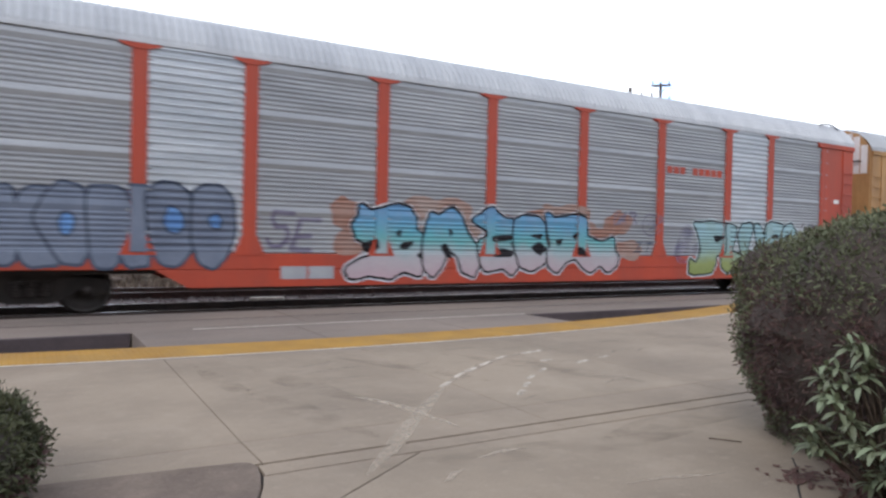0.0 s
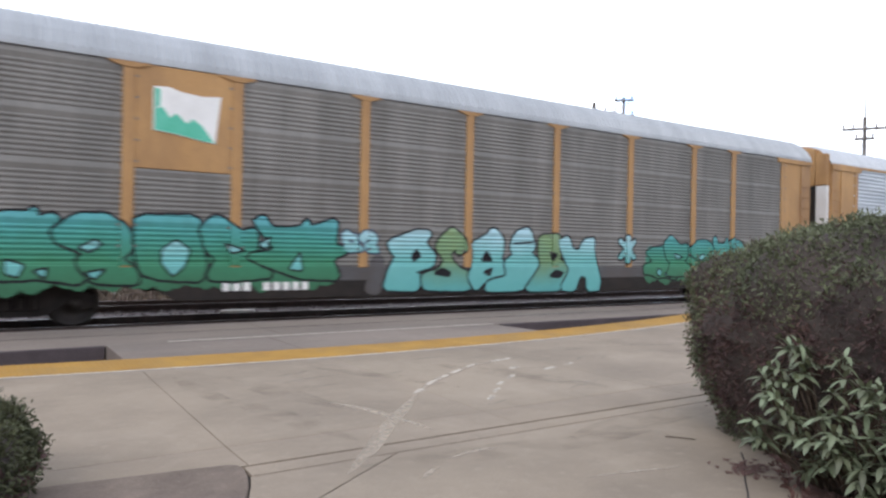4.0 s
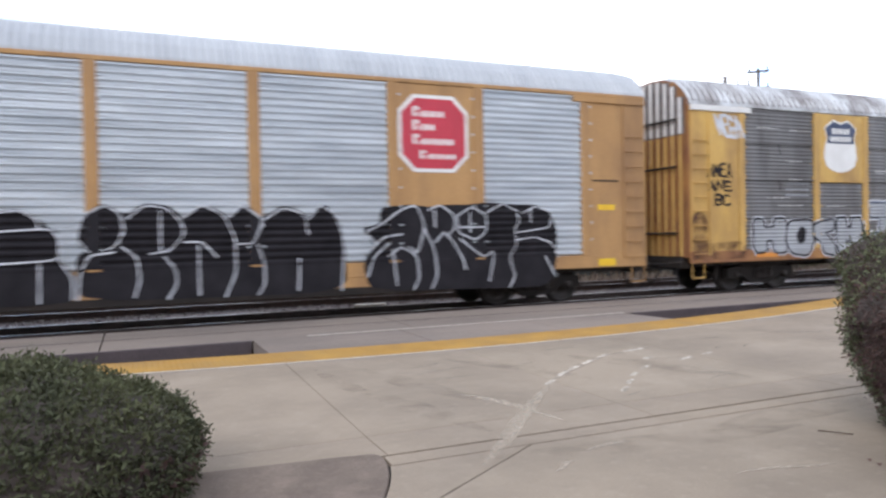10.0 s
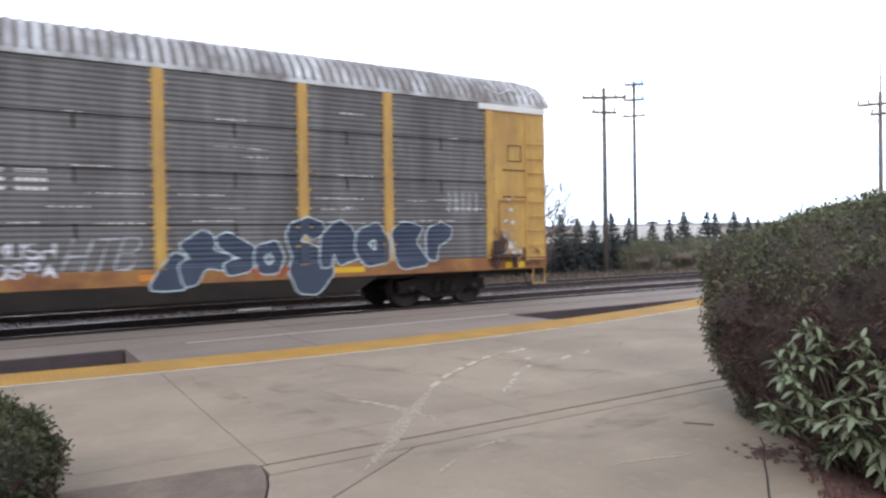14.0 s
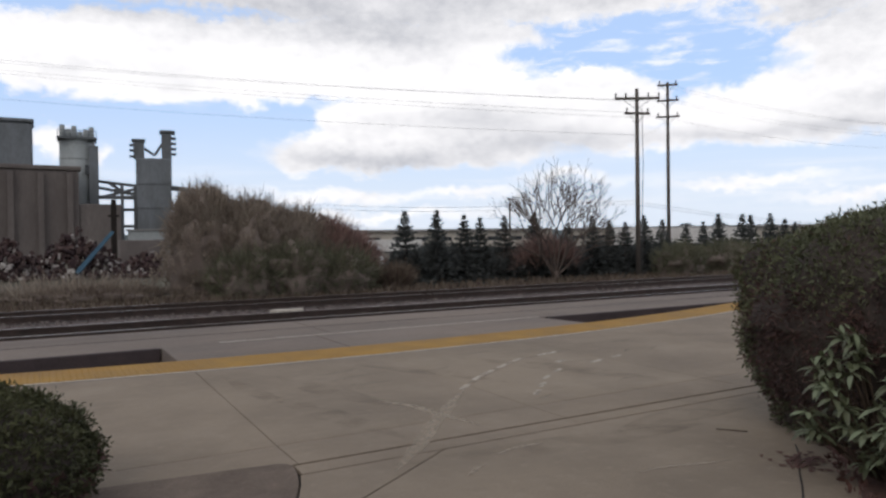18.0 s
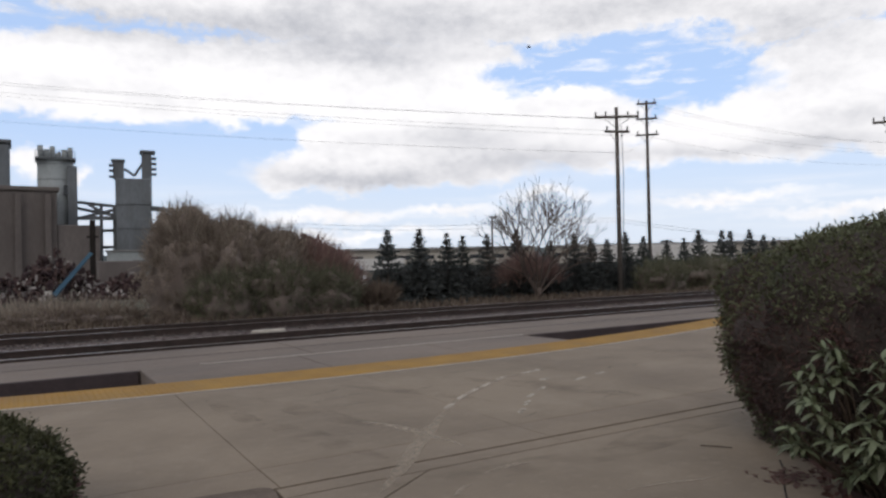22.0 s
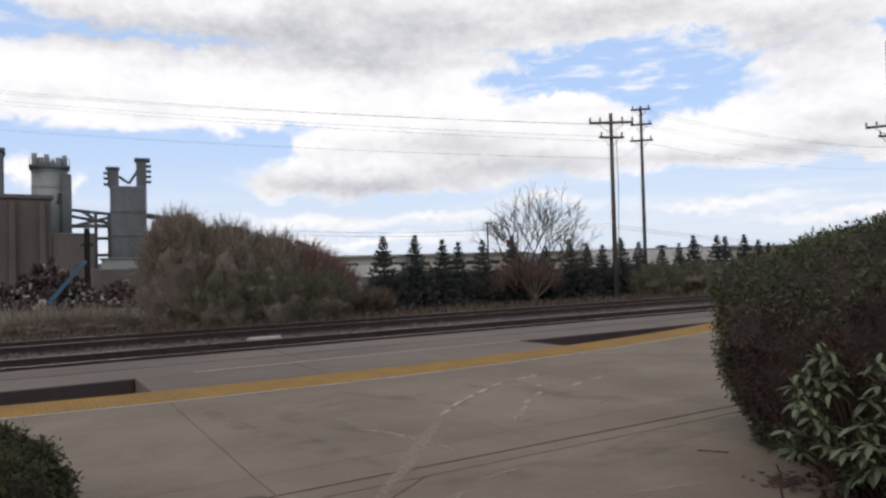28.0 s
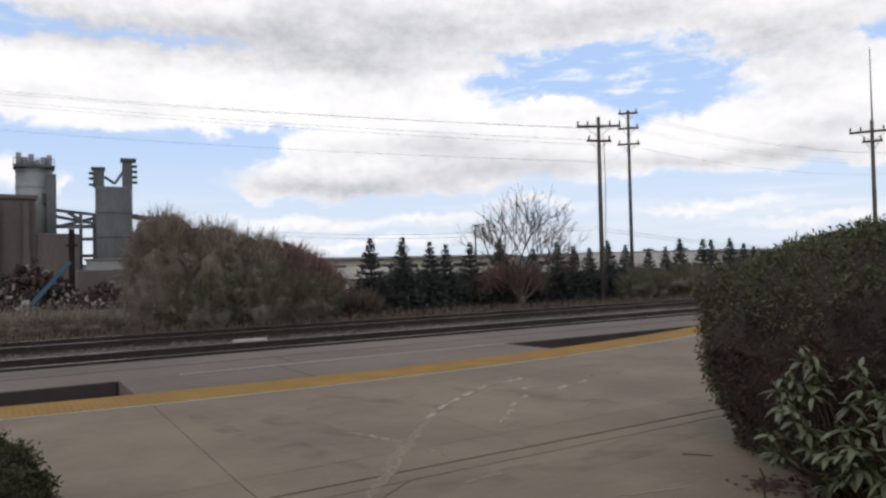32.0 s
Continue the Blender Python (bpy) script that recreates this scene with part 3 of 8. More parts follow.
def build_ground():
    g = Geo()
    radii = (0, 30, 90, 300, 1200, 4000)
    rings = []
    for r in radii:
        rings.append([(r * math.cos(a * math.pi / 24) + 10, r * math.sin(a * math.pi / 24) + 15, -0.32) for a in range(48)] if r else [(10, 15, -0.32)])
    vs = [p for ring in rings for p in ring]
    fs = [(0, 1 + i, 1 + (i + 1) % 48) for i in range(48)]
    for k in range(1, len(radii) - 1):
        a, b = 1 + 48 * (k - 1), 1 + 48 * k
        fs += [(a + i, b + i, b + (i + 1) % 48, a + (i + 1) % 48) for i in range(48)]
    g.add(vs, fs)
    tagged(new("ground", g.mesh("ground", DIRT)), "bare brown earth with rough weeds, reaching the horizon", "ground", kind="structure")
    # the two low slots between platform and trackside road
    g = Geo()
    for x0, x1 in ((-60, 1.66), (9.3, 90)):
        g.add([(x0, 9.0, -0.3), (x1, 9.0, -0.3), (x1, 12.2, -0.3), (x0, 12.2, -0.3)], [(0, 1, 2, 3)])
    # bed colour holds the slot's shade, since the slot is built shallow
    tagged(new("slot_bed", g.mesh("slot_bed", SLOT_SHADE)), "gravel in the sunken slots, darkened for the shade of their depth", "gravel", kind="structure")


def build_platform():
    base = box_mesh("platform", DARK_GRAVEL, -40, 13.0, -9, 9.0, -0.3, -0.03)
    platform = tagged(new("platform", base), "pale worn concrete station platform of large cast slabs", "platform", kind="structure")
    gap = 0.0035

    def slab(poly, mat=CONCRETE, top=0.0):
        g = Geo()
        g.prism(poly, -0.29, top, 0.003)
        part("slab", g.mesh("slab", mat), platform)

    # main bay slabs, a narrow band below them, then the drain strip
    xs = [1.63 + 2.5 * k for k in range(-14, 6)]
    for a, b in zip(xs, xs[1:]):
        la, lb = a + gap, b - gap
        poly = [(la, 5.54), (lb, 5.54)]
        steps = 6
        top_a, top_b = la + 0.08, lb + 0.08
        poly += [(top_b + (top_a - top_b) * i / steps, edge_y(top_b + (top_a - top_b) * i / steps) - 0.02) for i in range(steps + 1)]
        slab(poly)
        slab([(la, 4.995), (lb, 4.995), (lb, 5.528), (la, 5.528)])
        if b > 1.7:
            lc = 1.59 if a < 2 else la
            slab([(lc - 0.01, 4.757), (lb, 4.757), (lb, 4.965), (lc, 4.965)], CONCRETE, -0.002)
    # near slabs, parted by one slanting joint
    slab([(0.70, 3.40), (2.70, 4.735), (1.56, 4.735), (1.51, 4.57), (1.43, 4.37), (1.34, 4.18), (1.2, 3.98), (1.0, 3.72)])
    slab([(-8, -9), (13.0, -9), (13.0, 4.735), (2.72, 4.735), (0.70, 3.385), (-1.2, 2.1), (-8, 2.1)])
    slab([(-39, -9), (-8.02, -9), (-8.02, 2.1), (-39, 2.1)])
    # planting bed on the station side
    g = Geo()
    poly = [(-39, 2.11), (-1.2, 2.11), (0.68, 3.40), (0.99, 3.73), (1.19, 3.99), (1.33, 4.19), (1.42, 4.38), (1.50, 4.58), (1.555, 4.78), (1.58, 4.93), (1.57, 5.02), (1.52, 5.06), (1.22, 5.1), (0.43, 5.18), (-4, 5.3), (-39, 5.3)]
    g.prism(poly, -0.29, 0.004, 0.01)
    tagged(new("bed", g.mesh("bed", ASPHALT)), "dark gritty planting bed with a rounded corner", "planting bed", kind="structure")


def build_yellow_edge():
    holder = thing("tactile_edge", "weathered yellow tactile warning strip along the platform edge", "warning strip", kind="structure")
    dome = Geo()
    x = -30.0
    while x < 30:
        x1 = x + 0.6
        a0, a1 = edge_y(x), edge_y(x1)
        g = Geo()
        g.prism([(x + 0.001, a0 + 0.09), (x1 - 0.001, a1 + 0.09), (x1 - 0.001, a1 + 0.98), (x + 0.001, a0 + 0.98)], -0.3, 0.004, 0.002)
        part("paver", g.mesh("paver", YELLOW_PAVER), holder)
        if -1 < x < 15:
            for i in range(8):
                for j in range(11):
                    cx = x + 0.04 + i * 0.073
                    cy = a0 + (a1 - a0) * (cx - x) / 0.6 + 0.14 + j * 0.08
                    dome.add([(cx - 0.016, cy - 0.016, 0.0035), (cx + 0.016, cy - 0.016, 0.0035), (cx + 0.016, cy + 0.016, 0.0035), (cx - 0.016, cy + 0.016, 0.0035), (cx, cy, 0.010)],
                             [(0, 1, 4), (1, 2, 4), (2, 3, 4), (3, 0, 4)])
        x = x1
    ob = part("domes", dome.mesh("domes", YELLOW_PAVER), holder)
    ob["kind"] = "stuff"
    g = Geo()
    x = -30.0
    while x < 30:
        x1 = x + 0.9
        g.add([(x, edge_y(x) + 0.022, 0.003), (x1, edge_y(x1) + 0.022, 0.003), (x1, edge_y(x1) + 0.078, 0.003), (x, edge_y(x) + 0.078, 0.003)], [(0, 1, 2, 3)])
        x = x1
    g2 = Geo()
    x = -30.0
    while x < 30:
        x1 = x + 0.9
        poly = [(x, edge_y(x) - 0.02), (x1, edge_y(x1) - 0.02), (x1, edge_y(x1) + 0.085), (x, edge_y(x) + 0.085)]
        g2.prism(poly, -0.3, 0.0, 0.0)
        x = x1
    part("kerb", g2.mesh("kerb", CONCRETE_OLD), holder)
    part("white_line", g.mesh("white_line", WHITE_PAINT), holder, "worn white painted line")


def build_road():
    holder = thing("trackside_road", "grey concrete service strip and crossing slab beside the track", "service road", kind="structure")
    x = -63.0
    while x < 118:
        g = Geo()
        g.prism([(x + 0.01, 11.92), (x + 5.19, 11.92), (x + 5.19, 14.34), (x + 0.01, 14.34)], -0.31, -0.02, 0.008)
        part("road_slab", g.mesh("road_slab", CONCRETE_OLD), holder)
        x += 5.2
    for a, b in ((1.68, 4.2), (4.22, 6.75), (6.77, 9.26)):
        g = Geo()
        n = 5
        poly = [(a + (b - a) * i / n, edge_y(a + (b - a) * i / n) + 1.0) for i in range(n + 1)]
        # the crossing slab's ends slope with the slot
        poly += [(b - (0.0 if b < 9 else 0.15), 11.88), (a, 11.88)]
        g.prism(poly, -0.31, -0.012, 0.006)
        part("crossing_slab", g.mesh("crossing_slab", CONCRETE_OLD), holder)
    # boards added over the pale far wall, so the slot's shade is in their colour
    for a, b in ((-60, 1.66), (9.32, 110)):
        part("slot_board", box_mesh("slot_board", SLOT_SHADE, a, b, 11.84, 11.915, -0.31, -0.018, b=0.01), holder, "added board with the slot's shade in its dark colour")
    part("edge_line", box_mesh("edge_line", WHITE_PAINT, 2.6, 9.2, 11.96, 12.005, -0.019, -0.016), holder, "faded white line")
    part("road_joint", box_mesh("road_joint", TIE_WOOD, -60, 110, 13.15, 13.19, -0.019, -0.0165), holder, "dark tar joint")


def build_track(name, yc, label):
    track = thing(name, label, "railway track", "railway tracks", kind="structure")
    for s in (-1, 1):
        y = yc + s * 0.7525
        g = Geo()
        for w, z0, z1 in ((0.14, RAIL_Z - 0.175, RAIL_Z - 0.15), (0.02, RAIL_Z - 0.15, RAIL_Z - 0.045), (0.066, RAIL_Z - 0.045, RAIL_Z - 0.004)):
            g.box(-120, 260, y - w / 2, y + w / 2, z0 + 0.0, z1)
        rail = part("rail", g.mesh("rail", RAIL_STEEL), track)
        part("rail_head", box_mesh("rail_head", RAIL_TOP, -120, 260, y - 0.027, y + 0.027, RAIL_Z - 0.004, RAIL_Z), rail, "polished running surface")
    tie = box_mesh("tie", TIE_WOOD, -0.115, 0.115, -1.3, 1.3, -0.40, -0.226, b=0.012)
    for k in range(145):
        rnd = random.Random(k + int(yc * 7))
        part("tie", tie, track, m=pose(-14 + 0.58 * k, yc + rnd.uniform(-0.03, 0.03), rnd.uniform(-0.008, 0.004), 0, 0, rnd.uniform(-1.2, 1.2)))
    return track


def build_ballast():
    xs = [-120 + 2.0 * i for i in range(191)]
    prof = ((14.2, -0.34), (14.36, -0.2), (15.05, -0.235), (15.3, -0.232), (16.5, -0.232), (16.9, -0.22), (17.4, -0.20), (18.1, -0.21), (19.0, -0.225), (21.4, -0.225), (22.1, -0.24), (23.3, -0.36))
    vs, fs = [], []
    n = len(prof)
    for x in xs:
        for y, z in prof:
            vs.append((x, y + 0.08 * noise.noise((x, y, 0)), z + 0.03 * noise.noise((x * 0.8, y * 2, 5.0))))
    for i in range(len(xs) - 1):
        fs += [(i * n + j, (i + 1) * n + j, (i + 1) * n + j + 1, i * n + j + 1) for j in range(n - 1)]
    bed = mesh_of("ballast_bed", vs, fs, (BALLAST, DARK_BALLAST), True)
    dark = [1 if 14.3 < prof[k % (n - 1)][0] < 15.2 or 18.9 < prof[k % (n - 1)][0] < 21.2 else 0 for k in range(len(fs))]
    bed.polygons.foreach_set("material_index", dark)
    tagged(new("ballast_bed", bed), "grey-brown crushed stone ballast under the tracks", "ballast", kind="structure")
    rnd = np.random.RandomState(4)
    cube = np.array([(-1, -1, -0.6), (1, -1, -0.7), (0.9, 1, -0.6), (-1, 0.9, -0.7), (-0.7, -0.6, 0.7), (0.6, -0.7, 0.6), (0.7, 0.6, 0.75), (-0.6, 0.7, 0.6)])
    quads = np.array([(3, 2, 1, 0), (4, 5, 6, 7), (0, 1, 5, 4), (1, 2, 6, 5), (2, 3, 7, 6), (3, 0, 4, 7)])
    count = 9000
    x = -4 + 44 * rnd.rand(count) ** 1.3
    y = 14.4 + 8.5 * rnd.rand(count)
    s = 0.018 + 0.022 * rnd.rand(count)
    ang = rnd.rand(count) * 6.28
    c, sn = np.cos(ang), np.sin(ang)
    jit = cube[None] * (0.8 + 0.5 * rnd.rand(count, 8, 1)) * s[:, None, None]
    v = np.empty_like(jit)
    v[..., 0] = jit[..., 0] * c[:, None] - jit[..., 1] * sn[:, None] + x[:, None]
    v[..., 1] = jit[..., 0] * sn[:, None] + jit[..., 1] * c[:, None] + y[:, None]
    v[..., 2] = jit[..., 2] - 0.222 + 0.012 * rnd.rand(count)[:, None]
    f = quads[None] + 8 * np.arange(count)[:, None, None]
    me = bpy.data.meshes.new("ballast_stones")
    me.from_pydata(v.reshape(-1, 3).tolist(), [], f.reshape(-1, 4).tolist())
    me.materials.append(STONE)
    tagged(new("ballast_stones", me), "loose angular grey ballast stones", "gravel", kind="stuff")


def build_markings():
    holder = thing("platform_marking", "faded white dashed arcs and scuffs painted on the slabs", "floor marking", kind="structure")

    def dash(x, y, length, width, turn, mat=FADED_PAINT):
        g = Geo()
        c, s = math.cos(radians(turn)), math.sin(radians(turn))
        pts = [(-1, -0.8), (-0.6, -1), (0.7, -0.9), (1, -0.2), (0.9, 0.9), (-0.5, 1), (-1, 0.5)]
        g.add([(x + c * u * length / 2 - s * w * width / 2, y + s * u * length / 2 + c * w * width / 2, 0.0055) for u, w in pts], [tuple(range(7))])
        part("paint_mark", g.mesh("paint_mark", mat), holder)

    for i, (x, y) in enumerate(((4.08, 6.64), (4.47, 7.0), (4.77, 7.22), (5.14, 7.47), (5.6, 7.76))):
        dash(x, y, 0.33, 0.075, 40 - 3 * i)
    dash(6.25, 7.95, 0.5, 0.09, 17)
    for i, (x, y) in enumerate(((4.57, 5.98), (4.86, 6.27), (5.15, 6.57), (5.54, 6.85))):
        dash(x, y, 0.27, 0.065, 42 - 3 * i)
    dash(6.4, 7.1, 0.3, 0.09, 15)
    dash(6.0, 7.35, 0.22, 0.09, 20)
    dash(6.9, 7.25, 0.22, 0.07, 15)
    # long worn streaks, thinning out at both ends
    coats = []

    def streak(path, width, mat=SCUFF):
        vs = []
        coats.append(1)
        z = 0.0012 + 0.0001 * len(coats)
        for k, (x, y) in enumerate(path):
            a, b = path[max(0, k - 1)], path[min(len(path) - 1, k + 1)]
            d = math.hypot(b[0] - a[0], b[1] - a[1])
            nx, ny = -(b[1] - a[1]) / d, (b[0] - a[0]) / d
            w = width * (0.15 + math.sin(math.pi * k / (len(path) - 1))) / 2
            vs += [(x + nx * w, y + ny * w, z), (x - nx * w, y - ny * w, z)]
        part("scuff", mesh_of("scuff", vs, [(2 * k + 1, 2 * k + 3, 2 * k + 2, 2 * k) for k in range(len(path) - 1)], mat), holder)

    for off in (0.0, 0.03, -0.02):
        streak([(2.95 + off, 6.6), (3.07, 6.38 + off), (3.17, 6.14), (3.22, 5.9 - off), (3.26, 5.64), (3.30, 5.4), (3.32, 5.17 + off)], 0.10)
    # broad darker tyre and water marks
    for path, w in (((1.95, 8.7, 2.0, 7.7, 2.15, 6.7), 0.22), ((2.15, 7.3, 2.31, 6.35, 2.6, 5.2), 0.3), ((2.5, 8.4, 2.7, 7.2, 3.0, 6.3), 0.35), ((5.0, 8.3, 5.8, 7.0, 6.2, 5.6), 0.4), ((3.6, 8.6, 4.3, 7.6, 4.6, 6.6), 0.3), ((2.2, 4.6, 3.6, 4.3, 5.0, 4.2), 0.35), ((4.2, 4.4, 5.4, 4.6, 6.6, 4.5), 0.4)):
        (ax, ay, bx, by, cx, cy) = path
        streak([((1 - t) ** 2 * ax + 2 * t * (1 - t) * bx + t * t * cx, (1 - t) ** 2 * ay + 2 * t * (1 - t) * by + t * t * cy) for t in [i / 10 for i in range(11)]], w, DARK_SCUFF)
    # the drag mark is several faint strokes side by side
    for k, (a, b, w) in enumerate(((0.0, 0.7, 0.13), (0.25, 1.0, 0.13), (0.15, 0.8, 0.06), (0.6, 0.95, 0.06))):
        off = 0.05 * (k % 3 - 1)
        streak([(2.2 + 1.75 * s + off + 0.03 * math.sin(6 * s + k), 4.45 + 2.05 * s) for s in [a + (b - a) * t / 10 for t in range(11)]], w)
    streak([(3.95, 6.5), (4.08, 6.64), (4.47, 7.0), (4.77, 7.22), (5.14, 7.47), (5.6, 7.76), (6.25, 7.95), (6.9, 8.1)], 0.10)
    rnd = random.Random(77)
    for k in range(26):
        x, y, d, n = rnd.uniform(2.4, 9.5), rnd.uniform(3.4, 8.6), rnd.uniform(0.2, 0.8), rnd.uniform(-0.35, 0.5)
        streak([(x + d * t / 5, y + d * n * t / 5 + 0.03 * math.sin(t + k)) for t in range(6)], rnd.uniform(0.025, 0.07))


def build_unseen_wall():
    """Unseen plain wall, added to close the place behind the camera and cut skylight."""
    g = Geo()
    g.box(-30, 30, -6.4, -6.1, 0.0, 4.2)
    tagged(new("wall_station", g.mesh("wall_station", WALL_RENDER)), "plain unseen wall added behind the platform to cut ambient light", "wall", kind="structure")


build_ground()
build_platform()
build_yellow_edge()
build_road()
build_track("track_near", TRACK_NEAR, "main railway track with polished rails on dark ties")
build_track("track_far", TRACK_FAR, "second railway track with dull rusty rails")
build_ballast()
build_markings()
build_unseen_wall()


# ---- the train ----
CAR_LENGTH, HALF = 28.0, 1.52
BAYS = (1.85, 4.7, 6.75, 9.65, 12.55, 15.45, 18.35, 21.25, 23.3, 26.15)
PANEL_Z = (1.12, 4.95)
SPEED = 7.2
WHEEL_R = 0.457


def ribs(style):
    """Heights and depths of a side panel's corrugation, from the bottom up."""
    z, out = PANEL_Z[0], []
    if style == "bold":
        shape, step = (0.0, 0.042, 0.042, 0.0), 0.036
    elif style == "banded":
        shape, step = (0.0, 0.02, 0.02, 0.0), 0.024
    else:
        shape, step = (0.0, 0.014, 0.014, 0.0), 0.026
    k = 0
    while z < PANEL_Z[1] - 0.001:
        d = shape[k % 4]
        if style == "banded":
            ph = (z - 1.12) % 0.96
            if ph > 0.74:
                d = 0.028 * (1 - abs(ph - 0.85) / 0.11)
        if style == "seamed" and min(abs(z - s) for s in (1.96, 2.98, 3.98)) < 0.016:
            d = -0.045
        out.append((round(z, 4), d))
        k += 1
        z += step
    out.append((PANEL_Z[1], 0.0))
    return out


def depth_at(levels, z):
    if z <= PANEL_Z[0]:
        return 0.035
    for (z0, d0), (z1, d1) in zip(levels, levels[1:]):
        if z0 <= z <= z1:
            return d0 + (d1 - d0) * (z - z0) / max(1e-6, z1 - z0)
    return 0.0


# letter strokes on a 4 x 6 grid, two digits a point
STROKES = {
    "A": "002640,1232", "B": "00063645443303,3342413000", "C": "4536160501103041", "E": "40000646,0333", "F": "000646,0333",
    "G": "4536160501103041 4323".replace(" ", ""), "H": "0006,4046,0343", "I": "2026,0646,0040", "K": "0006,460340", "L": "060040", "M": "0006234640",
    "N": "00064046", "O": "160501103041453616", "P": "00063645443303", "R": "00063645443303,2340", "S": "453616050413334241301001",
    "T": "2026,0646", "U": "060110304146", "Z": "06460040", "!": "2622,2020", "D": "000626454120 00".replace(" ", ""), "W": "0610234046"}


def word_letters(text, x0, x1, z0, z1, lean=0.0, wob=0.0, seed=1):
    """Line segments of each letter of a painted word that fills the given box."""
    rnd = random.Random(seed)
    w = (x1 - x0) / len(text)
    letters = []
    for i, ch in enumerate(text):
        if ch not in STROKES:
            continue
        dz, sc = rnd.uniform(-wob, wob), 1 + rnd.uniform(-wob, wob)
        segs = []
        for line in STROKES[ch].split(","):
            pts = [(int(line[k]), int(line[k + 1])) for k in range(0, len(line) - 1, 2)]
            pts = [(x0 + w * (i + 0.12 + 0.76 * px / 4) + lean * (pz / 6 - 0.5), z0 + (z1 - z0) * min(1.0, max(0.0, pz / 6 * sc + dz))) for px, pz in pts]
            segs += list(zip(pts, pts[1:])) or [(pts[0], (pts[0][0] + 0.01, pts[0][1]))]
        letters.append(segs)
    return letters


def field(segs, X, Z, square=False):
    """Distance to a set of segments (square: with boxy ends)."""
    d = np.full(X.shape, 9.0)
    for (ax, az), (bx, bz) in segs:
        vx, vz = bx - ax, bz - az
        t = np.clip(((X - ax) * vx + (Z - az) * vz) / max(1e-9, vx * vx + vz * vz), 0, 1)
        ex, ez = np.abs(X - ax - t * vx), np.abs(Z - az - t * vz)
        d = np.minimum(d, np.maximum(ex, ez) if square else np.hypot(ex, ez))
    return d


def glyph_points(box, code):
    """The points of a coded outline within its box."""
    x0, x1, z0, z1 = box
    n = [int(c, 36) / 35 for c in code]
    return [(x0 + (x1 - x0) * a, z0 + (z1 - z0) * b) for a, b in zip(n[::2], n[1::2])]


def rounded(pts, closed=True):
    """Cuts the corners of an outline once, for a hand-sprayed line."""
    out = [] if closed else [pts[0]]
    for (ax, az), (bx, bz) in zip(pts, pts[1:] + pts[:1] if closed else pts[1:]):
        out += [(0.86 * ax + 0.14 * bx, 0.86 * az + 0.14 * bz), (0.14 * ax + 0.86 * bx, 0.14 * az + 0.86 * bz)]
    return out if closed else out + [pts[-1]]


def outline_field(pts, X, Z):
    """Distance to a closed outline, negative inside it."""
    inside = np.zeros(X.shape, bool)
    for (ax, az), (bx, bz) in zip(pts, pts[1:] + pts[:1]):
        if az != bz:
            inside ^= ((az > Z) != (bz > Z)) & (X < (bx - ax) * (Z - az) / (bz - az) + ax)
    d = field(list(zip(pts, pts[1:] + pts[:1])), X, Z)
    return np.where(inside, -d, d)


def contour_mesh(name, value, xs, zs, yfun, mat, lift):
    """The region where value < 0 on a grid, cut smoothly along its edge and laid on the car's side."""
    verts, faces, index = [], [], {}

    def vert(x, z):
        key = (round(x, 4), round(z, 4))
        if key not in index:
            index[key] = len(verts)
            verts.append((x, yfun(x, z) - lift, z))
        return index[key]

    inside = value < 0
    any_in = inside[:-1, :-1] | inside[1:, :-1] | inside[:-1, 1:] | inside[1:, 1:]
    for i, j in np.argwhere(any_in):
        corners = ((i, j), (i + 1, j), (i + 1, j + 1), (i, j + 1))
        poly = []
        for k in range(4):
            a, b = corners[k], corners[(k + 1) % 4]
            va, vb = value[a], value[b]
            if va < 0:
                poly.append(vert(xs[a[0]], zs[a[1]]))
            if (va < 0) != (vb < 0):
                t = va / (va - vb)
                poly.append(vert(xs[a[0]] + t * (xs[b[0]] - xs[a[0]]), zs[a[1]] + t * (zs[b[1]] - zs[a[1]])))
        poly = list(dict.fromkeys(poly))
        if len(poly) > 2:
            faces.append(poly)
    if not faces:
        return None
    return mesh_of(name, verts, faces, mat)


def arc(cx, cz, rx, rz, a0, a1, n=16):
    return [(cx + rx * math.cos(radians(a0 + (a1 - a0) * k / n)), cz + rz * math.sin(radians(a0 + (a1 - a0) * k / n))) for k in range(n + 1)]


# painted letters: a box on the car's side (along, up) and an outline in it, two base-36 digits a point; then its counters
KONGO_GLYPHS = (
    (2.22, 3.43, 0.91, 2.21, '0ydzfokyuzokz1l0gbe101', ''),
    (3.06, 3.87, 0.94, 2.32, '8uhztxzoz6t0i19a0j', 'eihnnnrkqflbgd'),
    (3.86, 4.88, 0.89, 2.3, '0yjytiozyzz1o0gag040', ''),
    (4.86, 5.65, 0.91, 2.39, '0vazlzvvzhx6o0b13c', 'bjfqlqsnuhodfe'),
    (5.68, 6.42, 0.86, 2.38, '1waznzxuzgt6j0720d', 'blhonoqkngfh'),
)
BLUE_GLYPHS = (
    (8.83, 10.77, 0.61, 2.19, '6zavlzryutunykyetbz6w1p4j0a2200468baah5j3p6u', '6gdjee8c;ohuirene;lmoonj'),
    (10.74, 12.24, 0.63, 2.18, '4w8uhzmvqnuizey5v0o3maheeea550050h2q', 'agehi9da;fpingk'),
    (12.06, 13.38, 0.66, 2.25, '0s5udzntxswluisgxcz4u0o4a2675hcjbo', 'ekuluieh;e9lewcu9'),
    (13.29, 14.34, 0.75, 2.07, '0wazpyvtumzew6i0632c0k', 'gfqjyeq9;fnuoqk'),
    (14.28, 16.74, 0.7, 2.18, '0z4veyiwjqjlrhxlxdz9y4u0q5l0h4e99750141c3h1o', 'cmfoej;dfhfk9fa;4j8k6f'),
)
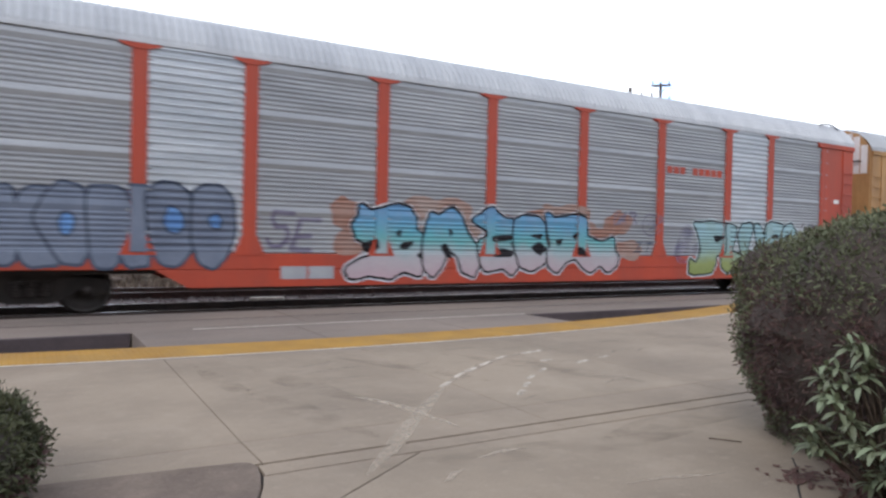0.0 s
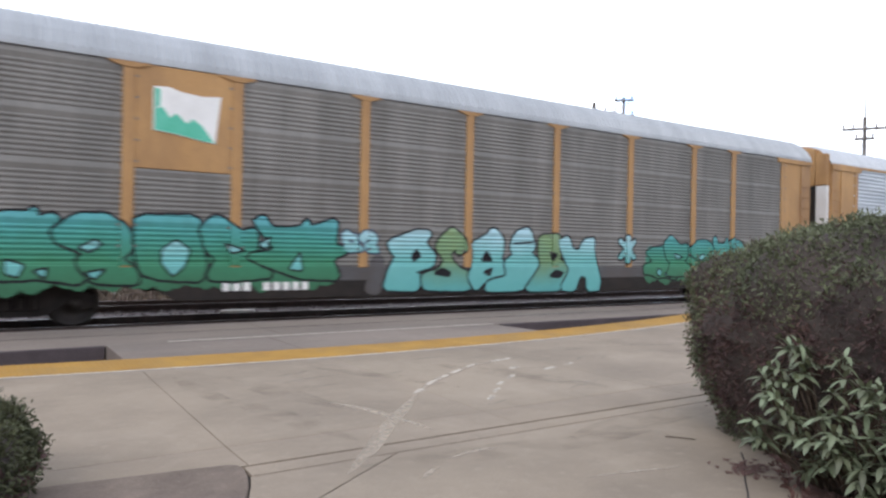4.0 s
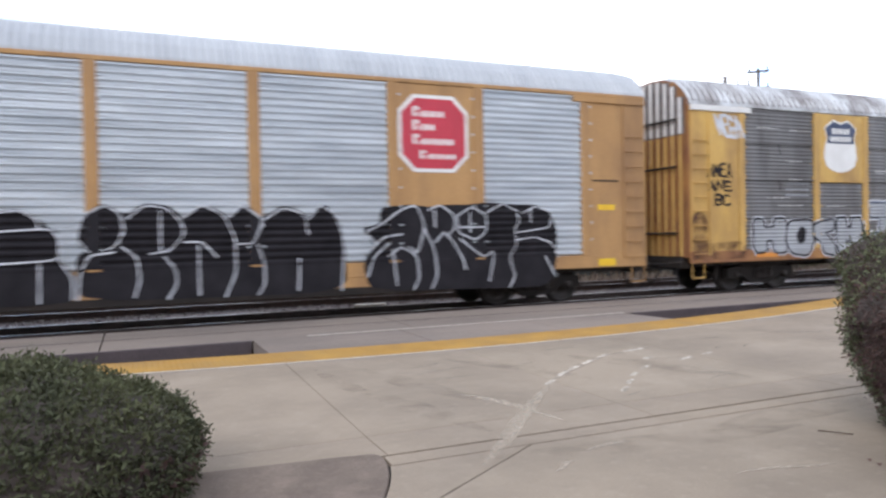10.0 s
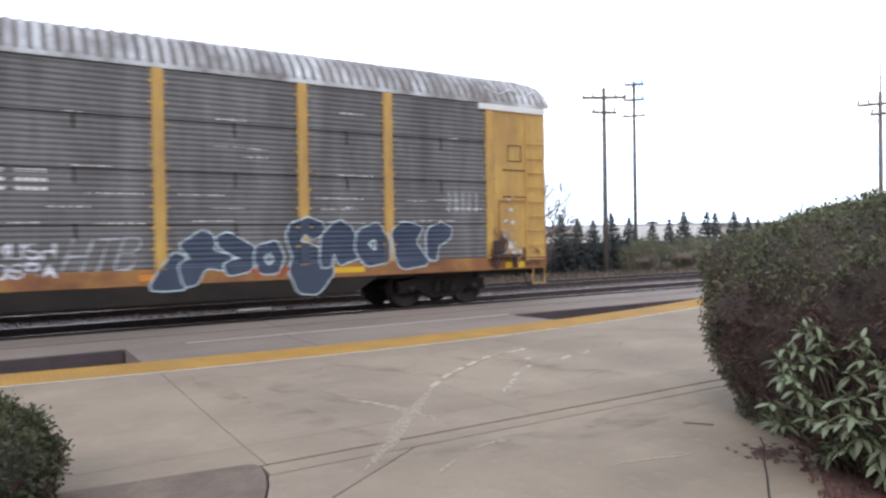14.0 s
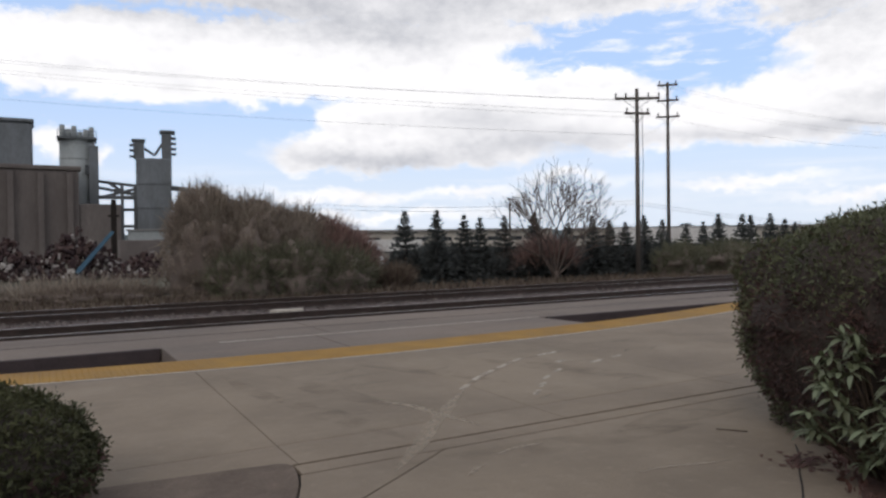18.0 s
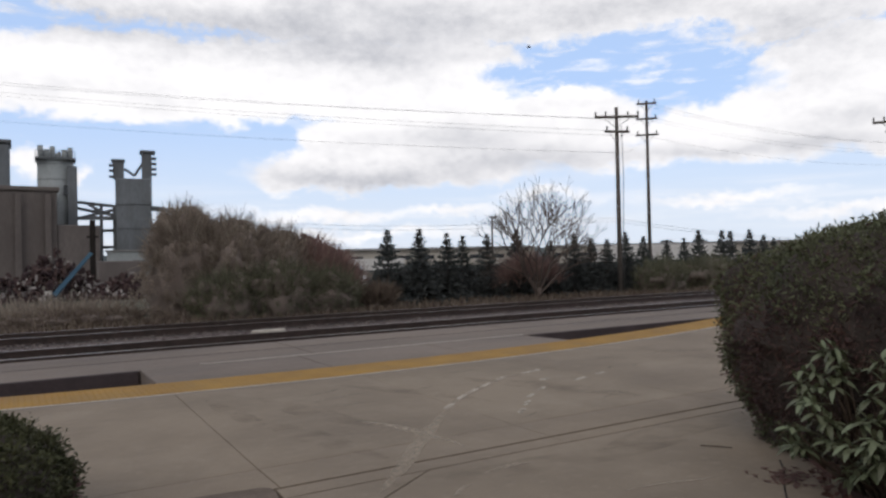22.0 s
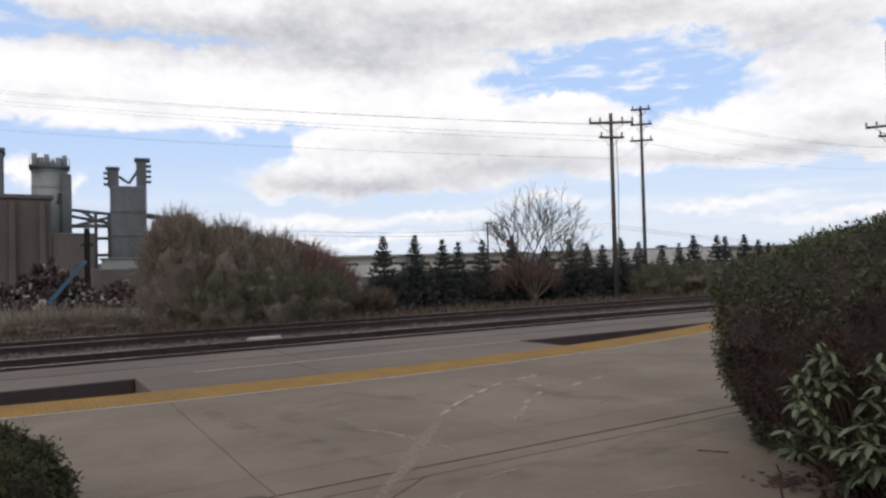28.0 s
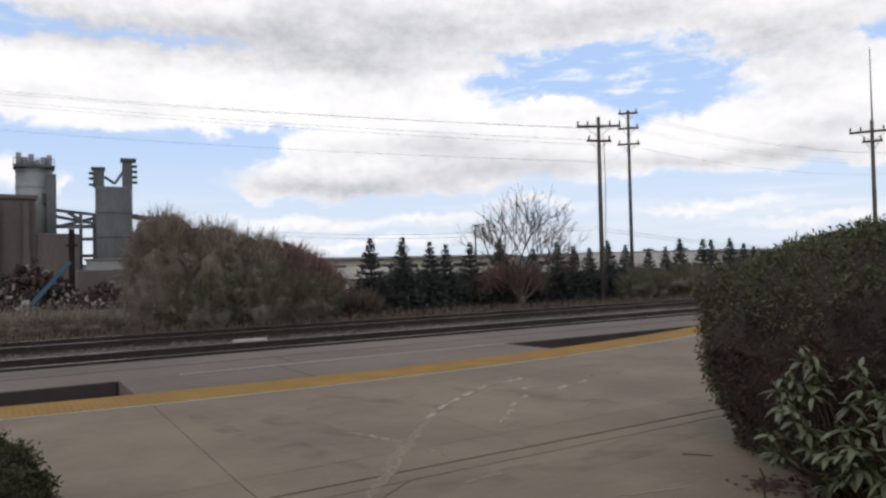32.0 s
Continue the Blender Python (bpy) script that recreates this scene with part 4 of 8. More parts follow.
LIME_GLYPHS = (
    (19.58, 21.25, 0.60, 2.13, '4ydykzryzyzrxmxepdo7l1101a66cf9r', 'mqwqwopl'),
    (21.02, 22.15, 0.60, 2.11, '5yeylwinefsdv7q1g491150c7e7p', ''),
    (21.8, 23.28, 0.60, 2.15, '0p3xezgvahfcngiyoyupzgz4v09078', ''),
    (23.12, 24.22, 0.62, 2.20, '1xazuxvropukrexcz2k0411c0o', '8qkrnpbn;8eohpfgb'),
    (23.96, 25.62, 0.60, 2.18, '0r4xbzhshpbmiipcu9vezey5u0514a0f', '3pbtcr7n'),
)
GREEN_GLYPHS = (
    (1.98, 4.02, 0.82, 2.12, '3r9wjxlzluqxtnz3x0m3d286160dah8n', 'dcj9h2d4;k6p8o1'),
    (3.49, 4.88, 0.8, 2.07, '0q9ylzutxlvgrdz6z0h1aadg2l', '9ihnlkff;c6n8h1'),
    (4.86, 6.15, 0.85, 2.09, '0yvzwlz9x0e1340k', 'chknshp7i1c9'),
    (6.07, 7.57, 0.85, 2.13, '0s7ziqqsqhldz2e0318c3g', 'almgde'),
    (7.01, 9.25, 0.85, 2.15, '2w5z8sitkyltvzukzgtcw0i1d4680dag', 'd5ihj4;3k8p6f'),
)
PERISH_GLYPHS = (
    (10.21, 11.55, 0.58, 1.95, '3snzwyrszlyfncgbq7m0013b9k5n', 'ikmpqkkg'),
    (11.24, 12.68, 0.56, 2.03, 'ctkzsuuoplopimkgqbz8x01108cbghao', '69ddkai7'),
    (12.59, 13.94, 0.55, 2.07, '3qdukzrtrophzan8f750075h', '9genkg;aajdh7'),
    (13.13, 14.9, 0.53, 2.1, 'gohtkxrztvvpslygz8m00014e7cfik', 'hrvsurhq'),
    (14.43, 16.2, 0.51, 1.95, 'aylzrvonljtgz9o00068bg9p', 'f8kdrbn7;gpmnii'),
    (15.59, 17.13, 0.48, 1.93, '0v7zbqhpmxuytqwgz5y0p0o9hbd021ad', ''),
)
HUSH_GLYPHS = (
    (2.3, 3.48, 1.04, 1.91, '0z9yapnqnzyzz1m0lecec201', ''),
    (3.52, 4.57, 0.94, 1.87, '3yvzzqxbp0530h', 'cliupqndfb'),
    (4.6, 5.41, 0.93, 1.89, '0vzzxqfnxay0h2cd0i', ''),
    (5.54, 6.58, 0.95, 1.92, '0zbzcplplzyzz3l1lebec110', ''),
)
NAVY_GLYPHS = (
    (24.31, 24.97, 1.11, 1.96, '1unzzuwlffb003', ''),
    (18.15, 18.8, 0.73, 1.4, '01bjpzzutfx1k0', ''),
    (18.7, 19.66, 0.78, 1.84, '1q9ugzotmlziyagcb2300d9h', ''),
    (19.41, 20.27, 0.97, 1.78, '0v9zzjq39068md4n', ''),
    (20.18, 20.76, 0.98, 1.6, '4trzzgr0700h', 'bhinodg7'),
    (20.88, 21.89, 0.49, 2.08, '3wfzqxttjqct7ojmuizam0811b5h0r', ''),
    (21.62, 22.51, 1.07, 2.03, '2ohzttz6g1ci8000', ''),
    (22.46, 23.24, 1.05, 1.98, '3spzzjz3a00d', 'cilmmb'),
    (23.35, 24.33, 0.95, 1.99, '0scztvlkz3803f', ''),
)
BUBBLE_A = (
    (10.38, 15.13, 0.55, 2.23, '020h1o4o4t6y8yczezhvjxmyovptqytzvvwsxrxhzaz0', ''),
)
BUBBLE_A_LINES = (
    (10.94, 12.02, 0.6, 2.21, '1t7yhzmumpgjbj;7tiv;0pks;2n5fbae4c0;9gpjweu8;ostxzz'),
    (11.48, 12.88, 0.65, 2.23, 'dzdo4l;0f5a84;mumhl6;pmq7;dlkntm;dynzwtzhz6v0'),
    (12.65, 14.9, 0.58, 2.23, '0t5ybyfuimjch4f0;6q7k8iakaq;bqciehfkfp;6a8fbgedfa;hukyqzuvus;jrxszozgjf'),
    (14.57, 15.11, 0.57, 1.34, '1y00;lzzjy2'),
)
BUBBLE_B = (
    (15.19, 20.14, 0.54, 2.33, '010g1i0n1v3z5w6v8zbydtfyhxjtlzntqysxutwzyuzjz0', ''),
)
BUBBLE_B_LINES = (
    (15.17, 17.01, 0.54, 2.32, '4i0n2v9zewfqdlaj;ci4h1b01;ekjgk8i1;gumztyytzouinh;rxri;sgwbw5t0'),
    (16.99, 19.39, 0.54, 2.33, '0u5zbveme9b0;0l5l9f;4k41;cugzmtjkek;kkmcm4k0;mtsyyvzn'),
    (19.17, 20.14, 0.54, 2.33, '8thztvzjw0;1e01'),
)
BUBBLE_C = (
    (20.56, 25.28, 0.43, 2.36, '120c2j0p3r3x8ybxeyiymzryvyyvzozdy3w0', ''),
)
BUBBLE_C_LINES = (
    (20.58, 22.22, 0.49, 2.33, '6j0o8rhxpztrrjpfli;3h9min;164ebj;behipeq5n0;dhf2;tpygz5w0'),
    (22.02, 23.45, 0.87, 2.33, '0w7zfugnbi;4w4n;4f9legk7m0;htqyztzlsgikht;pvpk;inyn'),
    (22.77, 25.34, 0.42, 2.36, '0l8dcga3;9vfzkwlsjokihdj5h0;mvryxvwprokn;pxpr;kkrlxizc;udy4'),
)
BUBBLE_D = (
    (1.83, 5.84, 0.41, 2.35, '030g2h1o1u3y5w7yaycyfyhxjynxpyrzuxusunwkyez9y2i290', ''),
)
BUBBLE_D_LINES = (
    (2.03, 3.21, 0.79, 2.33, '0yawgphide;5t5m;da8dj590;iyqzxuzn;otpk;bahgqfud'),
    (3.01, 4.49, 0.53, 2.31, '5ycziykumopjxdz8y1;cudm;0g4a4411;2i9ifdi9h4e0;jik1;moqqvpyl'),
    (3.91, 5.83, 0.54, 2.35, '5f9jfihimcn4;0xcx;dxctemdj;dyjzowpsmmij;ivjn;lkqlwfz7x0'),
)


class Side:
    """The camera-facing side of a car: where painted things lie on it."""

    def __init__(self, car, levels, post_w, flat_bays, post_d=0.055, bold_bays=()):
        self.car, self.levels, self.post_w, self.post_d = car, levels, post_w, post_d
        self.flat = flat_bays
        self.bold, self.bold_levels = bold_bays, ribs("bold")

    def y(self, x, z):
        for p in BAYS:
            if abs(x - p) < self.post_w / 2 and z > 1.12:
                return -HALF - self.post_d
        if z > 1.12:
            if x < BAYS[0] or x > BAYS[-1]:
                return -HALF - 0.03
            for a, b, zlo in self.flat:
                if a < x < b and z > zlo:
                    return -HALF - 0.03
        for a, b in self.bold:
            if a < x < b and z > 1.12:
                return -HALF - depth_at(self.bold_levels, z)
        return -HALF - depth_at(self.levels, z)

    def grid(self, x0, x1, z0, z1, step=0.05):
        xs = [x0 + step * i for i in range(int((x1 - x0) / step) + 2)]
        for p in BAYS:
            for e in (p - self.post_w / 2, p + self.post_w / 2):
                if x0 < e < x1:
                    xs += [e - 0.002, e + 0.002]
        zs = [z for z, _ in self.levels if z0 <= z <= z1]
        if any(a < x1 and b > x0 for a, b in self.bold):
            zs += [z for z, _ in self.bold_levels if z0 <= z <= z1 and min((abs(z - q) for q in zs), default=1) > 0.004]
        z = min(1.118, z1)
        while z > z0 - 0.05:
            zs.append(z)
            z -= 0.045
        xs, zs = np.array(sorted(set(xs))), np.array(sorted(set(zs)))
        X, Z = np.meshgrid(xs, zs, indexing="ij")
        return xs, zs, X, Z

    def layers(self, name, x0, x1, z0, z1, value_layers, label=""):
        """Stacked coats of paint: (field function, material) from the lowest coat up."""
        xs, zs, X, Z = self.grid(x0, x1, z0, z1)
        top = None
        for k, (fun, mat) in enumerate(value_layers):
            me = contour_mesh(name, fun(X, Z), xs, zs, self.y, mat, 0.005 + 0.004 * k)
            if me:
                ob = part(name if top is None else "paint_coat", me, self.car if top is None else top, label if top is None else "")
                top = top or ob

    def word(self, text, x0, x1, z0, z1, fill, line, fat=0.13, edge=0.05, lean=0.0, wob=0.06, seed=1, halo=None, label="", square=False, fills=None):
        """A painted word, letter over letter: a halo behind, then each letter's fill with its own outline."""
        pad = fat + (edge * 2 if line else 0)
        letters = word_letters(text, x0 + pad * 0.5, x1 - pad * 0.5, z0 + pad, z1 - pad, lean, wob, seed)
        xs, zs, X, Z = self.grid(x0 - 0.35, x1 + 0.35, z0 - 0.12, z1 + 0.15, 0.03)
        rag = 0.014 * np.sin(X * 9.0 + seed) * np.sin(Z * 13.0)
        fields = [field(segs, X, Z, square) - fat + rag for segs in letters]
        if not fields:
            return
        root = None
        if halo:
            me = contour_mesh("graffiti", np.minimum.reduce(fields) - edge * 1.9, xs, zs, self.y, halo, 0.005)
            root = part("graffiti", me, self.car, label)
        for k, f in enumerate(fields):
            later = np.minimum.reduce([g - edge for g in fields[k + 1:]]) if k + 1 < len(fields) else np.full(X.shape, 9.0)
            body = np.maximum(f - (edge if line else 0), -later)
            me = contour_mesh("letter", body, xs, zs, self.y, line or fill, 0.009)
            if me is None:
                continue
            holder = part("letter" if root else "graffiti", me, root or self.car, "" if root else label)
            if line:
                me = contour_mesh("letter_fill", np.maximum(f, -later), xs, zs, self.y, (fills or {}).get(k, fill), 0.013)
                if me:
                    part("letter_fill", me, holder)

    def strokes(self, lines, width, mat, parent=None, label="", name="outline", lift=0.02):
        """Thin sprayed lines that follow the side's relief."""
        g = Geo()
        for line in lines:
            pts = []
            for (ax, az), (bx, bz) in zip(line, line[1:]):
                n = max(1, int(math.hypot(bx - ax, bz - az) / 0.022))
                pts += [(ax + (bx - ax) * k / n, az + (bz - az) * k / n) for k in range(n)]
            pts.append(line[-1])
            vs = []
            for k, (x, z) in enumerate(pts):
                a, b = pts[max(0, k - 1)], pts[min(len(pts) - 1, k + 1)]
                d = math.hypot(b[0] - a[0], b[1] - a[1]) or 1.0
                nx, nz = -(b[1] - a[1]) / d, (b[0] - a[0]) / d
                w = width / 2 * (0.8 + 0.35 * noise.noise((x * 4, z * 4, 1.0)))
                vs += [(x + s * nx * w, self.y(x, z) - lift, z + s * nz * w) for s in (1, -1)]
            g.add(vs, [(2 * k + 1, 2 * k + 3, 2 * k + 2, 2 * k) for k in range(len(pts) - 1)])
        return part(name, g.mesh(name, mat), parent or self.car, label)

    def piece(self, glyphs, fill, line, label, edge=0.05, rim=None, fills=None, core=None, name="letter", fat=0.035):
        """A painted piece of drawn letters: rim behind, then each letter's dark line, its fill, and its counters."""
        x0, x1 = min(g[0] for g in glyphs) - 0.3, max(g[1] for g in glyphs) + 0.3
        z0, z1 = min(g[2] for g in glyphs) - 0.2, max(g[3] for g in glyphs) + 0.2
        xs, zs, X, Z = self.grid(x0, x1, z0, z1, 0.03)
        shapes = [rounded(glyph_points(g[:4], g[4])) for g in glyphs]
        fields = [outline_field(s, X, Z) - fat + 0.008 * np.sin(X * 17) * np.sin(Z * 13) for s in shapes]
        root = None
        if rim:
            root = part("graffiti", contour_mesh("graffiti", np.minimum.reduce(fields) - edge - 0.035, xs, zs, self.y, rim, 0.005), self.car, label)
        for k, f in enumerate(fields):
            later = np.minimum.reduce([g - edge for g in fields[k + 1:]]) if k + 1 < len(fields) else np.full(X.shape, 9.0)
            me = contour_mesh(name, np.maximum(f - edge, -later), xs, zs, self.y, line, 0.009)
            if me is None:
                continue
            holder = part(name if root else "graffiti", me, root or self.car, "" if root else label)
            me = contour_mesh("letter_fill", np.maximum(f, -later), xs, zs, self.y, (fills or {}).get(k, fill), 0.013)
            if me and fill is not line:
                part("letter_fill", me, holder)
            over = holder if not root else root
            for code in filter(None, glyphs[k][5].split(";")):
                h = outline_field(rounded(glyph_points(glyphs[k][:4], code)), X, Z)
                me = contour_mesh("counter", np.maximum(h - 0.005, -later), xs, zs, self.y, line, 0.017)
                if me:
                    part("counter", me, over)
                me = contour_mesh("counter", np.maximum(h + 0.035, -later), xs, zs, self.y, core, 0.021) if core else None
                if me:
                    part("counter", me, over)
        return root

    def coded_lines(self, coded, width, mat, parent):
        for *box, codes in coded:
            self.strokes([rounded(rounded(glyph_points(box, c), False), False) for c in codes.split(";")], width, mat, parent, lift=0.024)

    def bubble(self, body, coded, label):
        """A black bubble piece with thin white lines."""
        (x0, x1, z0, z1, code, _), = body
        xs, zs, X, Z = self.grid(x0 - 0.15, x1 + 0.15, z0 - 0.1, z1 + 0.12, 0.035)
        f = outline_field(rounded(rounded(glyph_points((x0, x1, z0, z1), code))), X, Z) - 0.03
        root = part("graffiti", contour_mesh("graffiti", f, xs, zs, self.y, SPRAY_BLACK, 0.008), self.car, label)
        self.coded_lines(coded, 0.04, SPRAY_WHITE, root)

    def bars(self, x0, x1, z0, z1, n, mat, gap=0.35, label="", seed=1):
        """Unreadable stencilled characters as plain bars."""
        w = (x1 - x0) / n
        for i in range(n):
            if n > 6 and i == n // 2 - 1:
                continue
            a, b = x0 + w * i, x0 + w * (i + 1 - gap)
            y = min(self.y(a, z0), self.y(b, z1)) - 0.004
            part("lettering_bar" if n > 1 else "reflector", box_mesh("lettering_bar", mat, a, b, y - 0.003, y, z0, z1), self.car, label)


def roof_mesh(mat, pitch=0.16, tall=0.028):
    prof = ((-1.56, 4.98), (-1.54, 5.08), (-1.36, 5.38), (-1.08, 5.64), (-0.6, 5.80), (0.0, 5.85), (0.6, 5.80), (1.08, 5.64), (1.36, 5.38), (1.54, 5.08), (1.56, 4.98))
    n = len(prof)
    x = 0.02
    k = 0
    vs, fs = [], []
    cols = []
    while x < CAR_LENGTH - 0.02:
        for dx, h in ((0.0, 0.0), (0.03 * pitch / 0.16, tall), (0.08 * pitch / 0.16, tall), (0.11 * pitch / 0.16, 0.0)):
            cols.append((x + dx, h))
        x += pitch
    cols.append((CAR_LENGTH - 0.02, 0.0))
    for x, h in cols:
        # the roof rounds down a little at both ends
        e = min(x, CAR_LENGTH - x)
        drop = 0.10 * max(0.0, 1 - e / 0.5) ** 2
        for i, (y, z) in enumerate(prof):
            s = h if 0 < i < n - 1 else 0.0
            vs.append((x, y * (1 + s * 0.5), z + s - drop * (z - 4.98)))
    for c in range(len(cols) - 1):
        fs += [(c * n + i, c * n + i + 1, (c + 1) * n + i + 1, (c + 1) * n + i) for i in range(n - 1)]
    # faces between ribs get a darker material: rib shade put into the colour
    me = mesh_of("roof", vs, fs, (mat, RECESS_SHADE if mat is ROOF_STAINED else ROOF_GREY))
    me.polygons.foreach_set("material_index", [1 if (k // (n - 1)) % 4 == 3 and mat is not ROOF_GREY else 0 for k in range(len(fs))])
    return me


def wheel_mesh():
    g = Geo()
    n = 28
    rings = ((WHEEL_R + 0.028, -0.068), (WHEEL_R + 0.025, -0.04), (WHEEL_R, -0.03), (WHEEL_R - 0.006, 0.07), (WHEEL_R - 0.07, 0.07), (WHEEL_R - 0.09, 0.02), (0.16, 0.0), (0.12, 0.06), (0.06, 0.07))
    vs = [(r * math.cos(2 * math.pi * i / n), y, r * math.sin(2 * math.pi * i / n)) for r, y in rings for i in range(n)]
    fs = []
    for k in range(len(rings) - 1):
        fs += [(k * n + i, k * n + (i + 1) % n, (k + 1) * n + (i + 1) % n, (k + 1) * n + i) for i in range(n)]
    fs.append(tuple(reversed(range((len(rings) - 1) * n, len(rings) * n))))
    fs.append(tuple(range(n)))
    g.add(vs, fs)
    return g


WHEELSETS = []


def wheelset(car, x, meshes):
    ob = part("wheelset", meshes["axle"], car, m=pose(x, 0, WHEEL_R + RAIL_Z))
    part("wheel", meshes["wheel"], ob, m=pose(0, -0.7525, 0, 0, 0, 180))
    part("wheel", meshes["wheel"], ob, m=pose(0, 0.7525, 0))
    WHEELSETS.append((ob, x))


def shared_train_meshes():
    meshes = {}
    meshes["wheel"] = wheel_mesh().mesh("wheel", WHEEL_STEEL, True)
    g = Geo()
    g.tube((0, -1.06, 0), (0, 1.06, 0), 0.085, 0.085, 12)
    meshes["axle"] = g.mesh("axle", WHEEL_STEEL, True)
    # truck side frame: a dropped truss with two journal boxes
    g = Geo()
    y0, y1 = -0.09, 0.09
    poly = ((-1.25, 0.34), (-0.95, 0.30), (-0.85, 0.45), (-0.35, 0.18), (0.35, 0.18), (0.85, 0.45), (0.95, 0.30), (1.25, 0.34), (1.25, 0.60), (0.95, 0.64), (0.45, 0.74), (-0.45, 0.74), (-0.95, 0.64), (-1.25, 0.60))
    n = len(poly)
    g.add([(x, y0, z) for x, z in poly] + [(x, y1, z) for x, z in poly],
          [tuple(range(n)), tuple(reversed(range(n, 2 * n)))] + [(i, n + i, n + (i + 1) % n, (i + 1) % n) for i in range(n)])
    meshes["sideframe"] = g.mesh("sideframe", UNDERBODY)
    g = Geo()
    ring = [(0.075 * math.cos(a * math.pi / 5), 0.075 * math.sin(a * math.pi / 5), 0.31 + a * 0.0056) for a in range(51)]
    for p, q in zip(ring, ring[1:]):
        g.tube(p, q, 0.015, 0.015, 5, caps=False)
    meshes["spring"] = g.mesh("spring", WHEEL_STEEL)
    meshes["bolster"] = box_mesh("bolster", UNDERBODY, -0.22, 0.22, -1.1, 1.1, 0.50, 0.78, b=0.03)
    g = Geo()
    g.tube((0, 0, 0), (0, 0.10, 0), 0.09, 0.075, 12)
    meshes["bearing"] = g.mesh("bearing", WHEEL_STEEL, True)
    g = Geo()
    g.box(-0.62, 0.0, -0.09, 0.09, 0.62, 0.80, b=0.02)
    g.box(-0.80, -0.60, -0.16, 0.12, 0.58, 0.84, b=0.04)
    g.box(-0.84, -0.72, 0.06, 0.17, 0.60, 0.82, b=0.02)
    meshes["coupler"] = g.mesh("coupler", WHEEL_STEEL)
    rung = Geo()
    rung.tube((-0.22, 0, 0), (0.22, 0, 0), 0.014, 0.014, 6)
    rung.tube((-0.22, 0, 0), (-0.22, 0.06, 0), 0.014, 0.014, 6)
    rung.tube((0.22, 0, 0), (0.22, 0.06, 0), 0.014, 0.014, 6)
    meshes["rung"] = rung
    return meshes


TRAIN_MESHES = shared_train_meshes()


def end_face(car, x, out, paint, upper, ribbed, split_z):
    """The gable end with its folding doors; out: -1 or 1, the way it faces."""
    prof = ((-1.50, 0.95), (1.50, 0.95), (1.50, 5.04), (1.32, 5.34), (1.05, 5.60), (0.58, 5.76), (0.0, 5.81), (-0.58, 5.76), (-1.05, 5.60), (-1.32, 5.34), (-1.50, 5.04))
    n = len(prof)
    g = Geo()
    xa, xb = x - out * 0.10, x - out * 0.02
    g.add([(xa, y, z) for y, z in prof] + [(xb, y, z) for y, z in prof],
          [tuple(range(n)), tuple(reversed(range(n, 2 * n)))] + [(i, n + i, n + (i + 1) % n, (i + 1) % n) for i in range(n)])
    face = part("end_wall", g.mesh("end_wall", paint if not ribbed else RUST_SHADE_YELLOW), car)

    def crown(y):
        """Height of the gable's rounded top above a place across the car."""
        side = [p for p in prof if p[1] > 2 and p[0] >= -0.001]
        y = min(abs(y), 1.5)
        side.sort()
        for (ya, za), (yb, zb) in zip(side, side[1:]):
            if ya <= y <= yb:
                return za + (zb - za) * (y - ya) / (yb - ya)
        return 5.04

    outer = x - out * 0.02
    for lo, hi, mat in ((0.98, split_z, paint), (split_z, 6.0, upper)):
        # on ribbed ends the leaves are darker: gap shade painted behind bright ribs
        recess = mat if not ribbed else (RUST_SHADE_YELLOW if mat is paint else RECESS_SHADE)
        for k in range(10):
            y0 = -1.42 + k * 0.284
            top = hi if hi < 5.5 else min(crown(y0 + 0.02), crown(y0 + 0.264)) - 0.03
            d = 0.03 if ribbed else 0.008
            x0, x1 = sorted((outer, outer + out * d))
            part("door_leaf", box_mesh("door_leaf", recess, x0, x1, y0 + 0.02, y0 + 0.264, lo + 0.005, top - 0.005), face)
            if ribbed:
                x2, x3 = sorted((outer + out * d, outer + out * (d + 0.04)))
                part("door_rib", box_mesh("door_rib", mat, x2, x3, y0 + 0.08, y0 + 0.19, lo + 0.005, top - 0.02, b=0.012), face)
    for z in ((1.6, 3.35, 4.6) if ribbed else (1.6, 4.6)):
        g = Geo()
        reach = x + out * (0.09 if ribbed else 0.06)
        g.tube((reach, -1.2, z), (reach, 1.2, z), 0.03, 0.03, 6)
        part("door_bar", g.mesh("door_bar", UNDERBODY), face)
    return face


